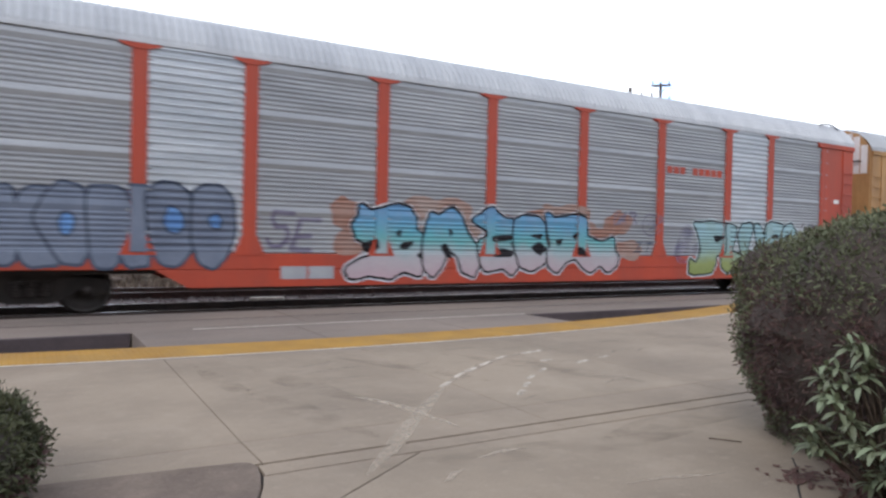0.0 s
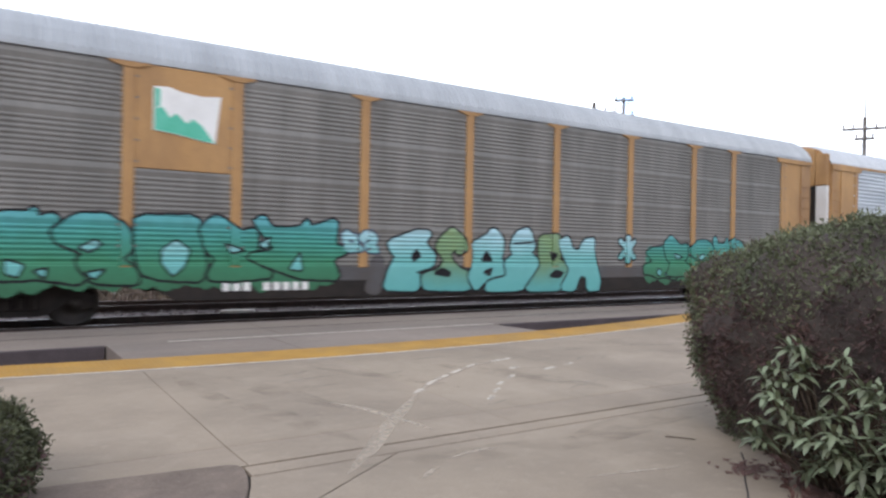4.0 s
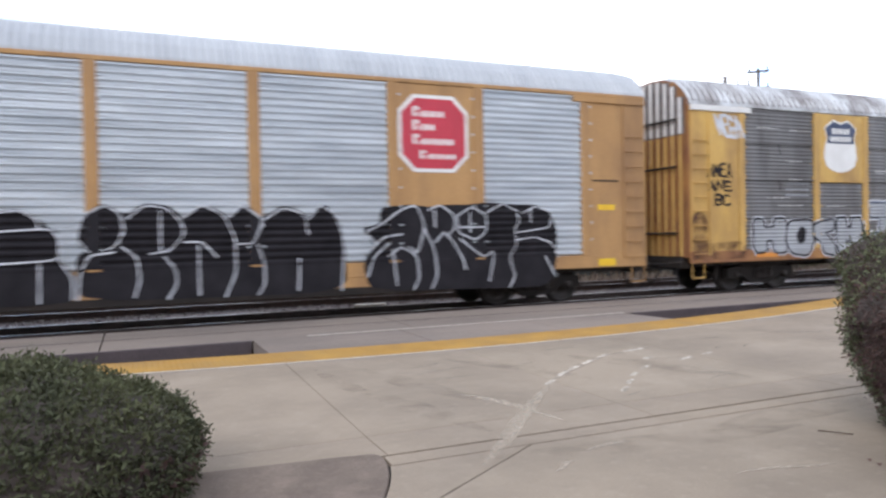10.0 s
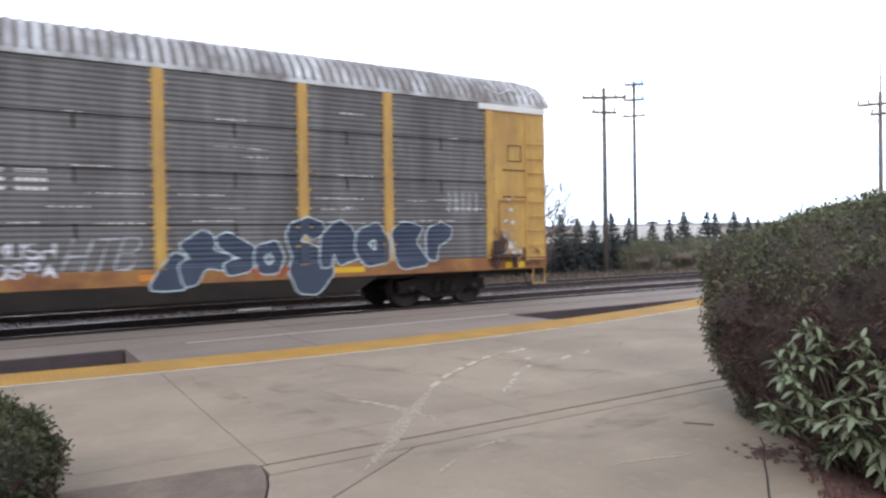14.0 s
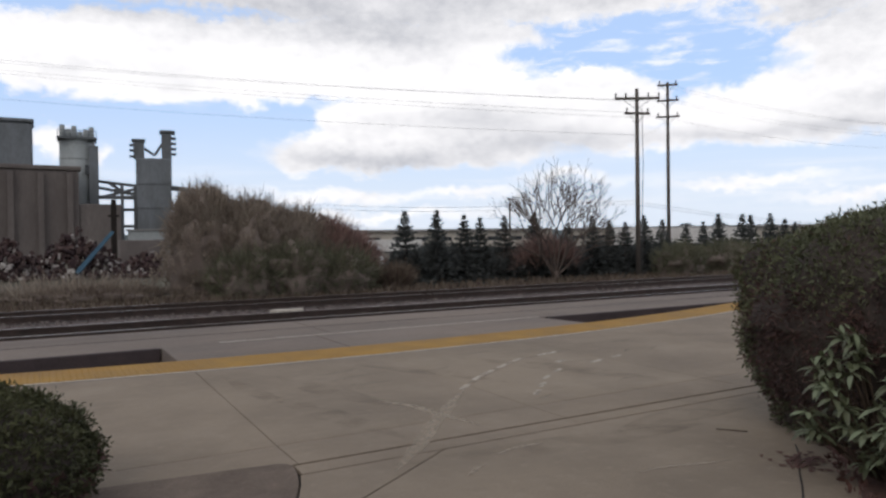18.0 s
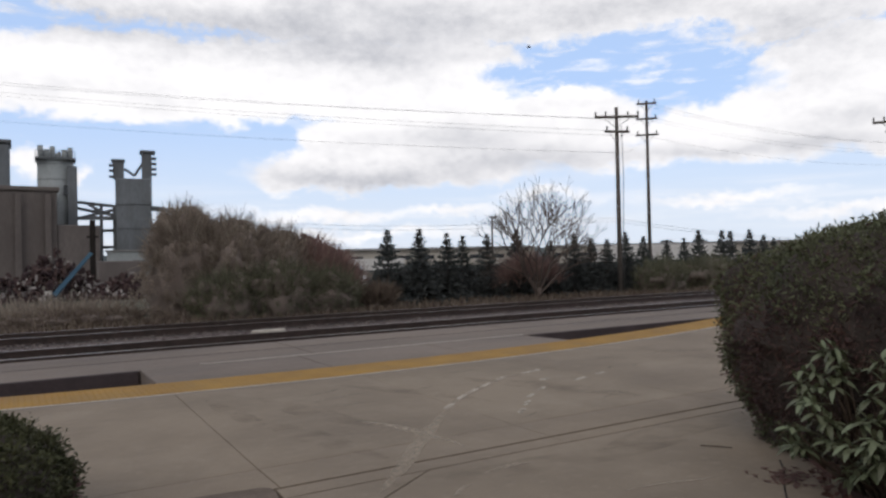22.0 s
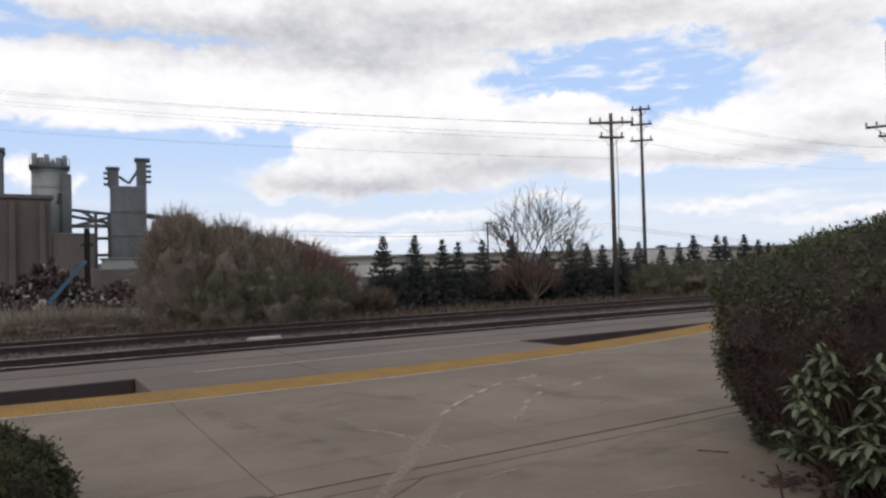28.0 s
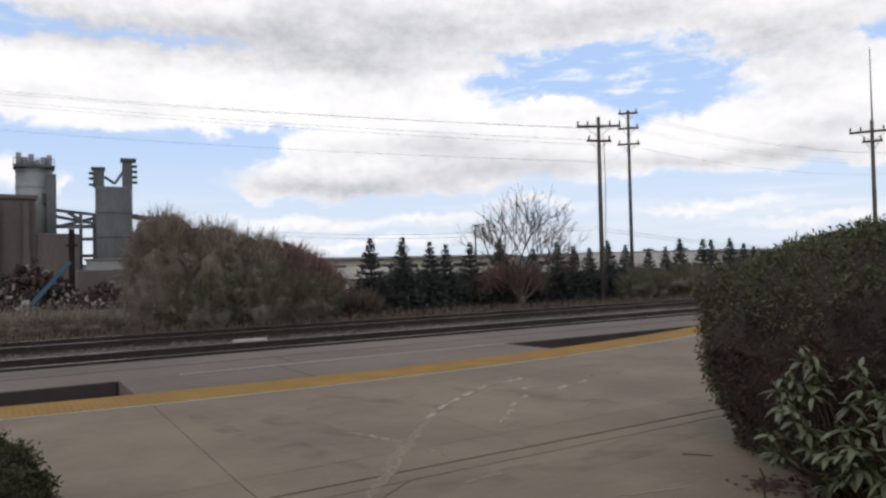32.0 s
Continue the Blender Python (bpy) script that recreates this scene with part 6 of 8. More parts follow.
def silver_car():
    x = 55.8
    car, side = autorack("autorack_railcar", "bright corrugated autorack railcar with red octagon signs and black graffiti", pose(x, TRACK_NEAR, 0),
                         TAN_PAINT, ZINC_PALE, "bold", ROOF_WHITE, TAN_PAINT, UNDERBODY, 0.24, False, "full", TAN_PAINT, False, 4.3)
    CARS.append((car, x))
    part("sill_flange", box_mesh("sill_flange", TAN_PAINT, 5.5, 22.5, -HALF - 0.033, -HALF + 0.02, 0.60, 0.796, b=0.004), car)
    emblem_octagon(car, 5.62, 3.92)
    emblem_octagon(car, 22.2, 3.88)
    side.bubble(BUBBLE_D, BUBBLE_D_LINES, "black bubble letters with thin white outlines")
    badge = plate(car, "round_tag", [(0.28 * math.cos(a * math.pi / 10), 0.28 * math.sin(a * math.pi / 10)) for a in range(20)], 6.05, 1.68, -HALF - 0.062, SPRAY_BLACK, "round black painted badge", thick=0.004)
    side.strokes([arc(6.05, 1.68, 0.29, 0.29, 0, 360)], 0.03, SPRAY_WHITE, badge, lift=0.07)
    side.strokes([[(5.95, 1.78), (5.98, 1.58)], arc(6.14, 1.73, 0.06, 0.07, 0, 360) + [(6.2, 1.73), (6.2, 1.56)]], 0.03, SPRAY_WHITE, badge, "white painted 19", lift=0.07)
    side.word("FREE", 6.95, 9.1, 1.58, 2.36, SPRAY_BLACK, None, fat=0.034, edge=0.0, lean=0.1, wob=0.06, seed=23, label="thin black letters FREE")
    side.word("BOO", 7.2, 8.85, 0.98, 1.64, SPRAY_BLACK, None, fat=0.034, edge=0.0, wob=0.05, seed=24, label="thin black letters BOO!")
    bang = [((9.18, 1.76), (9.02, 1.3)), ((8.97, 1.15), (8.96, 1.12))]
    side.layers("graffiti", 8.8, 9.4, 1.0, 1.9, [(lambda X, Z: field(bang, X, Z) - 0.036, SPRAY_BLACK)], "black exclamation mark")
    g = Geo()
    g.box(7.8, 10.3, -HALF - 0.046, -HALF - 0.034, 0.5, 0.86)
    board = part("number_board", g.mesh("number_board", UNDERBODY), car, "black board with white bars")
    bar_plates(car, board, -HALF - 0.046, SIGN_WHITE, [(7.98 + 0.21 * i, 8.12 + 0.21 * i, 0.59, 0.77) for i in range(11) if i != 4])
    side.bubble(BUBBLE_A, BUBBLE_A_LINES, "black bubble letters with thin white outlines and a sad face")
    side.bubble(BUBBLE_B, BUBBLE_B_LINES, "tall black bubble letters with thin white outlines")
    side.bubble(BUBBLE_C, BUBBLE_C_LINES, "black bubble letters with thin white outlines and a cross")
    side.bars(0.9, 1.5, 0.84, 1.08, 1, BRIGHT_YELLOW, 0.0, "yellow reflector")
    side.bars(26.5, 27.0, 0.84, 1.02, 1, BRIGHT_YELLOW, 0.0, "yellow reflector")
    side.bars(26.5, 27.0, 2.2, 2.34, 1, BRIGHT_YELLOW, 0.0, "yellow placard")
    side.bars(26.35, 27.1, 2.9, 2.94, 1, UNDERBODY, 0.0)
    # slab-sided folding end door in bare metal and white
    for k, mat in enumerate((DOOR_WHITE, UNDERBODY, ZINC_PALE, ZINC_GREY, DOOR_WHITE, ZINC_PALE)):
        part("end_door_strip", box_mesh("end_door_strip", mat, -0.12, 0.06, -1.46 + 0.48 * k, -1.46 + 0.48 * k + 0.43, 1.05, 4.2, b=0.01), car)
        part("end_door_head", box_mesh("end_door_head", TAN_PAINT, -0.14, 0.06, -1.46 + 0.48 * k, -1.46 + 0.48 * k + 0.45, 4.22, 5.42 if k in (0, 5) else 5.62, b=0.02), car)


def dark_car():
    x = 85.15
    car, side = autorack("autorack_railcar", "dark grimy autorack railcar with yellow posts and silver graffiti", pose(x, TRACK_NEAR, 0),
                         YELLOW_PAINT, ZINC_DARK, "seamed", ROOF_STAINED, RUST_SHADE_YELLOW, UNDERBODY, 0.22, False, "half", DOOR_WHITE, True, 4.2, white_top=True)
    CARS.append((car, x))
    y = -HALF - 0.034
    shield = plate(car, "shield_emblem", [(0.0, -0.78), (0.3, -0.74), (0.58, -0.6), (0.68, -0.35), (0.64, 0.0), (0.56, 0.2), (0.66, 0.5), (0.5, 0.62), (0.3, 0.74), (0.0, 0.66), (-0.3, 0.74), (-0.5, 0.62), (-0.66, 0.5), (-0.56, 0.2), (-0.64, 0.0), (-0.68, -0.35), (-0.58, -0.6), (-0.3, -0.74)], 5.68, 4.05, y, SIGN_WHITE, "white shield emblem with a navy top")
    plate(car, "shield_top", [(0.57, 0.06), (0.53, 0.2), (0.62, 0.48), (0.48, 0.58), (0.3, 0.69), (0.0, 0.61), (-0.3, 0.69), (-0.48, 0.58), (-0.62, 0.48), (-0.53, 0.2), (-0.57, 0.06)], 5.68, 4.05, y - 0.012, SIGN_NAVY, parent=shield, thick=0.004)
    bar_plates(car, shield, y - 0.017, SIGN_WHITE, [(5.32 + 0.15 * k, 5.43 + 0.15 * k, 4.38, 4.54) for k in range(5)] + [(5.25 + 0.126 * k, 5.345 + 0.126 * k, 4.16, 4.31) for k in range(7)])
    side.piece(HUSH_GLYPHS, SPRAY_SILVER, SPRAY_BLACK, "silver block letters with black and white outlines", edge=0.06, rim=SPRAY_WHITE, fat=0.025)
    side.word("II", 6.85, 9.5, 0.95, 2.5, SPRAY_SILVER, SPRAY_NAVY, fat=0.2, edge=0.06, wob=0.0, seed=34, square=True, halo=SPRAY_WHITE, label="tall silver slab letters with navy outlines")
    def slab_a(X, Z):
        dx = np.abs(X - 11.08)
        legs = np.abs(dx - (0.12 + (2.45 - Z) * 0.42)) - 0.27
        legs = np.minimum(legs, np.maximum(dx - 0.5, 2.1 - Z))
        legs = np.minimum(legs, np.maximum(np.abs(dx - 0.95) - 0.36, Z - 1.25))
        legs = np.minimum(legs, np.maximum(dx - 0.5, np.abs(Z - 1.5) - 0.14))
        return np.maximum(legs, np.maximum(Z - 2.42, 0.98 - Z))

    side.layers("graffiti", 9.6, 12.55, 0.85, 2.6, [(lambda X, Z: slab_a(X, Z) - 0.12, SPRAY_WHITE), (lambda X, Z: slab_a(X, Z) - 0.07, SPRAY_NAVY), (slab_a, SPRAY_SILVER)], "tall silver slab letter with navy outline")
    slab = lambda X, Z: np.maximum(np.abs(X - 13.9) - 1.1 - 0.1 * (np.abs(Z - 1.7) > 0.45), np.abs(Z - 1.7) - 0.72)
    cut = lambda X, Z: np.minimum(np.maximum(np.abs(X - 13.9) - 0.62, np.abs(np.abs(Z - 1.7) - 0.16) - 0.10), np.maximum(np.abs(X - 13.9) - 0.9, np.abs(Z - 1.7) - 0.06))
    side.layers("graffiti", 12.5, 15.3, 0.85, 2.6, [(lambda X, Z: slab(X, Z) - 0.12, SPRAY_WHITE), (lambda X, Z: slab(X, Z) - 0.06, SPRAY_NAVY), (lambda X, Z: slab(X, Z) + 0.04, SPRAY_SILVER), (lambda X, Z: cut(X, Z), SPRAY_NAVY)], "broad silver slab letter with navy cut-outs")
    dia = lambda cx, cz, r: (lambda X, Z: np.abs(X - cx) + np.abs(Z - cz) * 1.1 - r)
    side.layers("graffiti", 7.5, 14.6, 1.2, 2.2, [(lambda X, Z: np.minimum(dia(8.2, 1.75, 0.3)(X, Z), dia(11.05, 1.7, 0.26)(X, Z)), SPRAY_NAVY)], "navy diamonds")
    side.word("MUSH", 15.6, 16.6, 1.35, 1.65, SPRAY_WHITE, None, fat=0.02, edge=0.0, seed=37, label="thin white tag")
    side.word("OSRA", 15.6, 16.6, 1.02, 1.3, SPRAY_WHITE, None, fat=0.02, edge=0.0, seed=38, label="thin white tag")
    side.word("HTB", 16.7, 18.0, 1.1, 1.75, SPRAY_SILVER, None, fat=0.022, edge=0.0, lean=0.2, seed=39, label="thin pale tag")
    side.piece(NAVY_GLYPHS, SPRAY_NAVY, SPRAY_PALE, "navy wild letters with pale outlines", edge=0.028, core=SPRAY_NAVY, fat=0.035)
    side.word("TTR", 20.0, 21.4, 0.86, 1.06, RED_PAINT, None, fat=0.03, edge=0.0, seed=42)
    side.word("ANEA", 0.62, 1.5, 3.05, 3.45, SPRAY_BLACK, None, fat=0.03, edge=0.0, wob=0.1, seed=43, label="black scribbled tag")
    side.word("ANE", 0.62, 1.5, 2.68, 3.02, SPRAY_BLACK, None, fat=0.03, edge=0.0, wob=0.1, seed=44)
    side.word("BC", 0.85, 1.45, 2.3, 2.65, SPRAY_BLACK, None, fat=0.03, edge=0.0, wob=0.1, seed=45)
    side.word("NEGA", 0.95, 1.85, 4.1, 4.75, SPRAY_WHITE, None, fat=0.04, edge=0.0, lean=-0.2, wob=0.15, seed=46, label="white scribbled tag")
    side.bars(7.0, 8.3, 0.84, 1.0, 8, SIGN_WHITE, 0.3, "white reporting mark bars")
    for k in range(3):
        side.bars(15.6, 16.5, 2.9 - 0.16 * k, 2.96 - 0.16 * k, 7, SIGN_WHITE, 0.25, "small white stencil bars")
        side.bars(3.5, 4.4, 2.9 - 0.16 * k, 2.95 - 0.16 * k, 6, SPRAY_SILVER, 0.25, "small pale stencil bars")
    side.bars(24.9, 25.9, 2.25, 2.75, 5, SPRAY_SILVER, 0.6, "pale vertical stencil bars")
    side.bars(26.6, 27.2, 0.84, 1.0, 1, BRIGHT_YELLOW, 0.0, "yellow reflector")
    for k in range(6):
        a = 1.95 + 3.9 * k
        side.bars(a + 0.4, a + 1.2, 0.9, 1.02, 1, BRIGHT_YELLOW if k % 2 else ORANGE, 0.0, "reflector patch")
    rnd = random.Random(91)
    g = Geo()
    for a, b in zip(BAYS, BAYS[1:]):
        for k in range(7):
            z = rnd.choice((1.99, 3.01, 4.01, 2.5, 3.5, 4.4, 2.3, 3.3)) + rnd.uniform(-0.03, 0.05)
            if 4.7 <= a < 6.7 and z > 2.9:
                continue
            x = rnd.uniform(a + 0.25, b - 1.0)
            for i in range(rnd.randint(2, 9)):
                w = rnd.choice((0.03, 0.05, 0.12))
                y = side.y(x, z) - 0.006
                g.add([(x, y, z), (x + w, y, z), (x + w, y - 0.002, z + 0.022), (x, y - 0.002, z + 0.022)], [(0, 1, 2, 3)])
                x += w + rnd.uniform(0.03, 0.08)
                if x > b - 0.25:
                    break
    part("chipped_paint", g.mesh("chipped_paint", SIGN_WHITE), car, "rows of white chips where paint flaked")["kind"] = "stuff"
    for a, b in zip(BAYS, BAYS[1:]):
        for z in (1.95, 2.97, 3.97):
            if not (a == 4.7 and z > 2.5):
                side.strokes([[((a + b) / 2, z + 0.04), ((a + b) / 2, z - 0.25)]], 0.05, UNDERBODY, name="latch", lift=0.012)
    side.strokes([[(26.72, 3.55), (27.12, 3.55), (27.12, 3.95), (26.72, 3.95), (26.72, 3.55)]], 0.03, UNDERBODY, label="small outlined stencil square", name="stencil_square", lift=0.01)
    side.bars(26.55, 27.3, 3.3, 3.34, 6, UNDERBODY, 0.3, "small dark stencil bars")
    side.bars(26.55, 27.3, 2.62, 2.66, 8, UNDERBODY, 0.3, "small dark stencil bars")
    rusty = [((26.3, 1.05), (27.5, 1.1)), ((26.35, 1.1), (26.45, 1.7)), ((0.4, 1.05), (1.7, 1.1)), ((0.3, 1.1), (0.35, 1.9))]
    side.layers("rust_patch", 0.1, 2.0, 0.9, 2.3, [(lambda X, Z: field(rusty, X, Z) - 0.26, RUST_BLEED)], "rust bleeding through the corner paint")
    side.layers("rust_patch", 26.0, 27.8, 0.9, 2.3, [(lambda X, Z: field(rusty, X, Z) - 0.26, RUST_BLEED)], "rust bleeding through the corner paint")
    flakes = [((26.85, 1.2), (26.7, 1.7)), ((26.7, 1.7), (26.8, 2.5)), ((26.45, 1.15), (26.95, 1.2))]
    side.layers("flaked_paint", 26.2, 27.4, 1.0, 2.8, [(lambda X, Z: field(flakes, X, Z) - 0.15 + 0.05 * np.sin(X * 9 + 2 * Z) * np.sin(Z * 7 + X), FLAKED)], "white flaked corner paint")
    # brake platform, its brackets and the hand brake at the last corner
    deck = part("brake_step", box_mesh("brake_step", SCRAP_RUST, 26.15, 26.95, -HALF - 0.22, -HALF - 0.06, 1.12, 1.2, b=0.01), car, "rusty brake platform")
    for bx in (26.25, 26.85):
        part("bracket", box_mesh("bracket", SCRAP_RUST, bx - 0.03, bx + 0.03, -HALF - 0.2, -HALF - 0.03, 0.85, 1.12), deck)
    part("brake_box", box_mesh("brake_box", SCRAP_RUST, 26.2, 26.5, -HALF - 0.2, -HALF - 0.035, 1.22, 1.55, b=0.03), deck)
    ring = [(26.35, -HALF - 0.24, 1.42), *[(26.35 + 0.17 * math.cos(a * math.pi / 8), -HALF - 0.24, 1.42 + 0.17 * math.sin(a * math.pi / 8)) for a in range(17)]]
    part("brake_wheel", tube_mesh("brake_wheel", SCRAP_RUST, ring[1:], 0.018), deck)
    part("panel_frame", box_mesh("panel_frame", RUST_SHADE_YELLOW, 26.4, 27.25, -HALF - 0.045, -HALF - 0.031, 2.5, 2.56), car, "rusty edge of the lower access panel")
    part("panel_frame", box_mesh("panel_frame", RUST_SHADE_YELLOW, 26.4, 26.45, -HALF - 0.045, -HALF - 0.031, 1.25, 2.5), car, "rusty edge of the lower access panel")
    # broken rust patches on the roof edge and corner
    pts = [(CAR_LENGTH - 1.9 + 0.4 * i, -1.45, 5.1 + (0.12 if i % 2 else 0.3)) for i in range(5)]
    part("bent_roof_rail", tube_mesh("bent_roof_rail", SIGN_WHITE, pts, 0.02), car)
    part("tail_lamp", box_mesh("tail_lamp", RED_PAINT, CAR_LENGTH + 0.0, CAR_LENGTH + 0.12, -0.9, -0.75, 1.3, 1.55, b=0.02), car)


red_car()
brown_car()
silver_car()
dark_car()


# ---- planting near the camera ----
def scatter_cards(name, pts, nrm, size, mat, seed, aspect=2.6, spread=0.9, parent=None, label="", kinked=True):
    """Many small leaf sprays: narrow kinked blades standing out from given points."""
    rnd = np.random.RandomState(seed)
    pts, nrm = np.asarray(pts, float), np.asarray(nrm, float)
    n = len(pts)
    d = nrm + spread * rnd.normal(size=(n, 3))
    d /= np.linalg.norm(d, axis=1)[:, None]
    side = np.cross(d, rnd.normal(size=(n, 3)))
    side /= np.linalg.norm(side, axis=1)[:, None] + 1e-9
    up = np.cross(side, d)
    ln = (np.asarray(size) * (0.6 + 0.8 * rnd.rand(n)))[:, None]
    w = ln / aspect
    mid = pts + d * ln * 0.55 + up * ln * 0.06
    tip = pts + d * ln - up * ln * 0.08
    v = np.stack([pts - side * w * 0.3, mid - side * w * 0.5, tip, mid + side * w * 0.5, pts + side * w * 0.3], 1).reshape(-1, 3)
    f = (np.array([[0, 1, 3, 4], [1, 2, 3, 3]])[None] + 5 * np.arange(n)[:, None, None])
    faces = []
    for a in f.reshape(-1, 4).tolist():
        faces.append(a if a[2] != a[3] else a[:3])
    ob = part(name, mesh_of(name, v.tolist(), faces, mat), parent, label)
    return ob


def lumpy_ball(name, mat, center, radii, lump, seed, nu=36, nv=20, power=2.0, flat=None):
    """A closed rounded form (power > 2: boxier) with soft lumps; returns its mesh and a list of points with normals."""
    cx, cy, cz = center
    vs = []
    for j in range(nv + 1):
        ph = math.pi * j / nv
        for i in range(nu):
            th = 2 * math.pi * i / nu
            d = Vector((math.sin(ph) * math.cos(th), math.sin(ph) * math.sin(th), math.cos(ph)))
            k = (abs(d.x) ** power + abs(d.y) ** power + abs(d.z) ** power) ** (-1 / power)
            p = Vector((d.x * k * radii[0], d.y * k * radii[1], d.z * k * radii[2]))
            p *= 1 + lump * noise.noise(p * 2.2 + Vector((seed, 0, 0))) + lump * 0.5 * noise.noise(p * 5.5 + Vector((0, seed, 0)))
            vs.append((cx + p.x, cy + p.y, max(cz + p.z, 0.0)))
    fs = []
    for j in range(nv):
        fs += [(j * nu + i, (j + 1) * nu + i, (j + 1) * nu + (i + 1) % nu, j * nu + (i + 1) % nu) for i in range(nu)]
    return vs, fs


def surface_points(vs, fs, count, seed):
    """Random points with normals on a mesh of quads."""
    rnd = np.random.RandomState(seed)
    V = np.array(vs)
    F = np.array(fs)
    a, b, c, d = (V[F[:, i]] for i in range(4))
    nr = np.cross(c - a, d - b)
    area = np.linalg.norm(nr, axis=1)
    nr = nr / (area[:, None] + 1e-9)
    pick = rnd.choice(len(F), count, p=area / area.sum())
    u, w = rnd.rand(count, 1), rnd.rand(count, 1)
    p = (a[pick] * (1 - u) + b[pick] * u) * (1 - w) + (d[pick] * (1 - u) + c[pick] * u) * w
    return p, nr[pick]


def tufts(p, n, each, radius, seed):
    """Points and directions for sprays that fan out from many small tufts."""
    rnd = np.random.RandomState(seed)
    c = p + n * (0.055 * rnd.rand(len(p), 1))
    off = rnd.normal(size=(len(p), each, 3)) * radius
    pts = (c[:, None] + off - 0.4 * n[:, None] * np.abs(off).sum(2, keepdims=True)).reshape(-1, 3)
    nr = (n[:, None] + 0.55 * off / radius).reshape(-1, 3)
    return pts, nr / np.linalg.norm(nr, axis=1)[:, None]


def round_bush():
    bush = thing("clipped_bush", "low rounded clipped dark green yew bush on the planting bed", "bush", m=pose(-1.45, 5.0, 0))
    vs, fs = lumpy_ball("core", YEW_CORE, (0, 0, 0.28), (1.72, 1.16, 0.62), 0.06, 2.0)
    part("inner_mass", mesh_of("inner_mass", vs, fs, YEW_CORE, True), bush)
    p, n = surface_points(vs, fs, 2600, 3)
    q, m = tufts(p, n, 44, 0.05, 4)
    q2, m2 = surface_points(vs, fs, 46000, 7)
    q, m = np.concatenate([q, q2]), np.concatenate([m, m2])
    keep = q[:, 2] > 0.0
    scatter_cards("foliage", q[keep], m[keep], 0.036, BUSH_GREEN, 5, parent=bush, aspect=3.0, spread=1.1)
    low = (q2[:, 2] < 0.3) & (q2[:, 2] > 0)
    scatter_cards("dead_foliage", q2[low][:2000], m2[low][:2000], 0.07, YEW_DEAD, 6, parent=bush, label="brown dead twigs low down")


def hedge():
    """Clipped yew hedge, overhanging at the top, brown and bare on its shaded front."""
    ob = thing("clipped_hedge", "tall clipped yew hedge, green on top, bare brown in front", "hedge", m=pose(6.70, 1.60, 0))
    nu, nv, power = 84, 36, 3.6
    rx, ry = 1.84, 2.76
    vs, fs = lumpy_ball("core", YEW_CORE, (0, 0, 0.92), (rx, ry, 0.84), 0.07, 9.0, nu=nu, nv=nv, power=power)
    out = []
    for k, (x, y, z) in enumerate(vs):
        j = k // nu
        if j > nv // 2:
            # clipped sides, drawn in towards the ground
            t = (j - nv / 2) / (nv / 2)
            th = 2 * math.pi * (k % nu) / nu
            r = (abs(math.cos(th)) ** power + abs(math.sin(th)) ** power) ** (-1 / power)
            z = max(0.0, 0.92 * (1 - t / 0.86))
            r *= (0.875 + 0.125 * z / 0.92) if t < 0.86 else 0.875 * (1 - (t - 0.86) / 0.14)
            r *= 1 + 0.04 * noise.noise((3 * math.cos(th), 3 * math.sin(th), z * 2.5))
            x, y = rx * r * math.cos(th), ry * r * math.sin(th)
        rise = 0.16 * max(0.0, min(1.0, (2.0 - y) / 1.0)) * max(0.0, z - 1.0)
        bump = 0.07 * noise.noise((x * 1.7, y * 1.7, 4.0)) * max(0.0, min(1.0, (z - 1.2) / 0.3))
        out.append((x, y, z + rise + bump))
    # core behind the sprays, its dark colour painting the hedge's inner shade
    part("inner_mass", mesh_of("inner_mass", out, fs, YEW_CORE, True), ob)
    p, n = surface_points(out, fs, 6200, 11)
    q, m = tufts(p, n, 34, 0.05, 21)
    p2, n2 = surface_points(out, fs, 70000, 14)
    q, m = np.concatenate([q, p2]), np.concatenate([m, n2])
    keep = (q[:, 2] > 0.0) & ((q[:, 0] < 0.9) | (q[:, 2] > 1.3))
    q, m = q[keep], m[keep]
    rnd = np.random.RandomState(8)
    # the shaded front is bare below an uneven line, green again near its outer end and foot
    line = 1.27 + 0.13 * np.sin(q[:, 1] * 2.7 + 0.6) + 0.07 * np.sin(q[:, 1] * 8.3) + 0.10 * rnd.normal(size=len(q))
    chance = np.where((q[:, 0] < -rx * 0.72) & (q[:, 2] < line), 0.985, 0.06)
    chance = np.where((q[:, 1] > ry * 0.80 + 0.1 * rnd.normal(size=len(q))), 0.25, chance)
    chance = np.where((q[:, 2] < 0.28) & (q[:, 1] > 0.6), 0.4, chance)
    front = rnd.rand(len(q)) < chance
    scatter_cards("foliage", q[~front], m[~front], 0.038, YEW_GREEN, 12, parent=ob, aspect=3.0, spread=1.1)
    scatter_cards("dead_foliage", q[front], m[front], 0.046, YEW_DEAD, 13, aspect=5, spread=1.2, parent=ob, label="brown bare twigs on the front")
    g = Geo()
    for k in range(7):
        rr = random.Random(k)
        x, y = -1.2 + rr.uniform(-0.1, 0.2), -2.0 + 0.62 * k
        g.tube((x, y, -0.05), (x + rr.uniform(-0.15, 0.15), y + rr.uniform(-0.2, 0.2), 0.6), 0.035, 0.02, 7)
    part("stems", g.mesh("stems", STEM), ob)


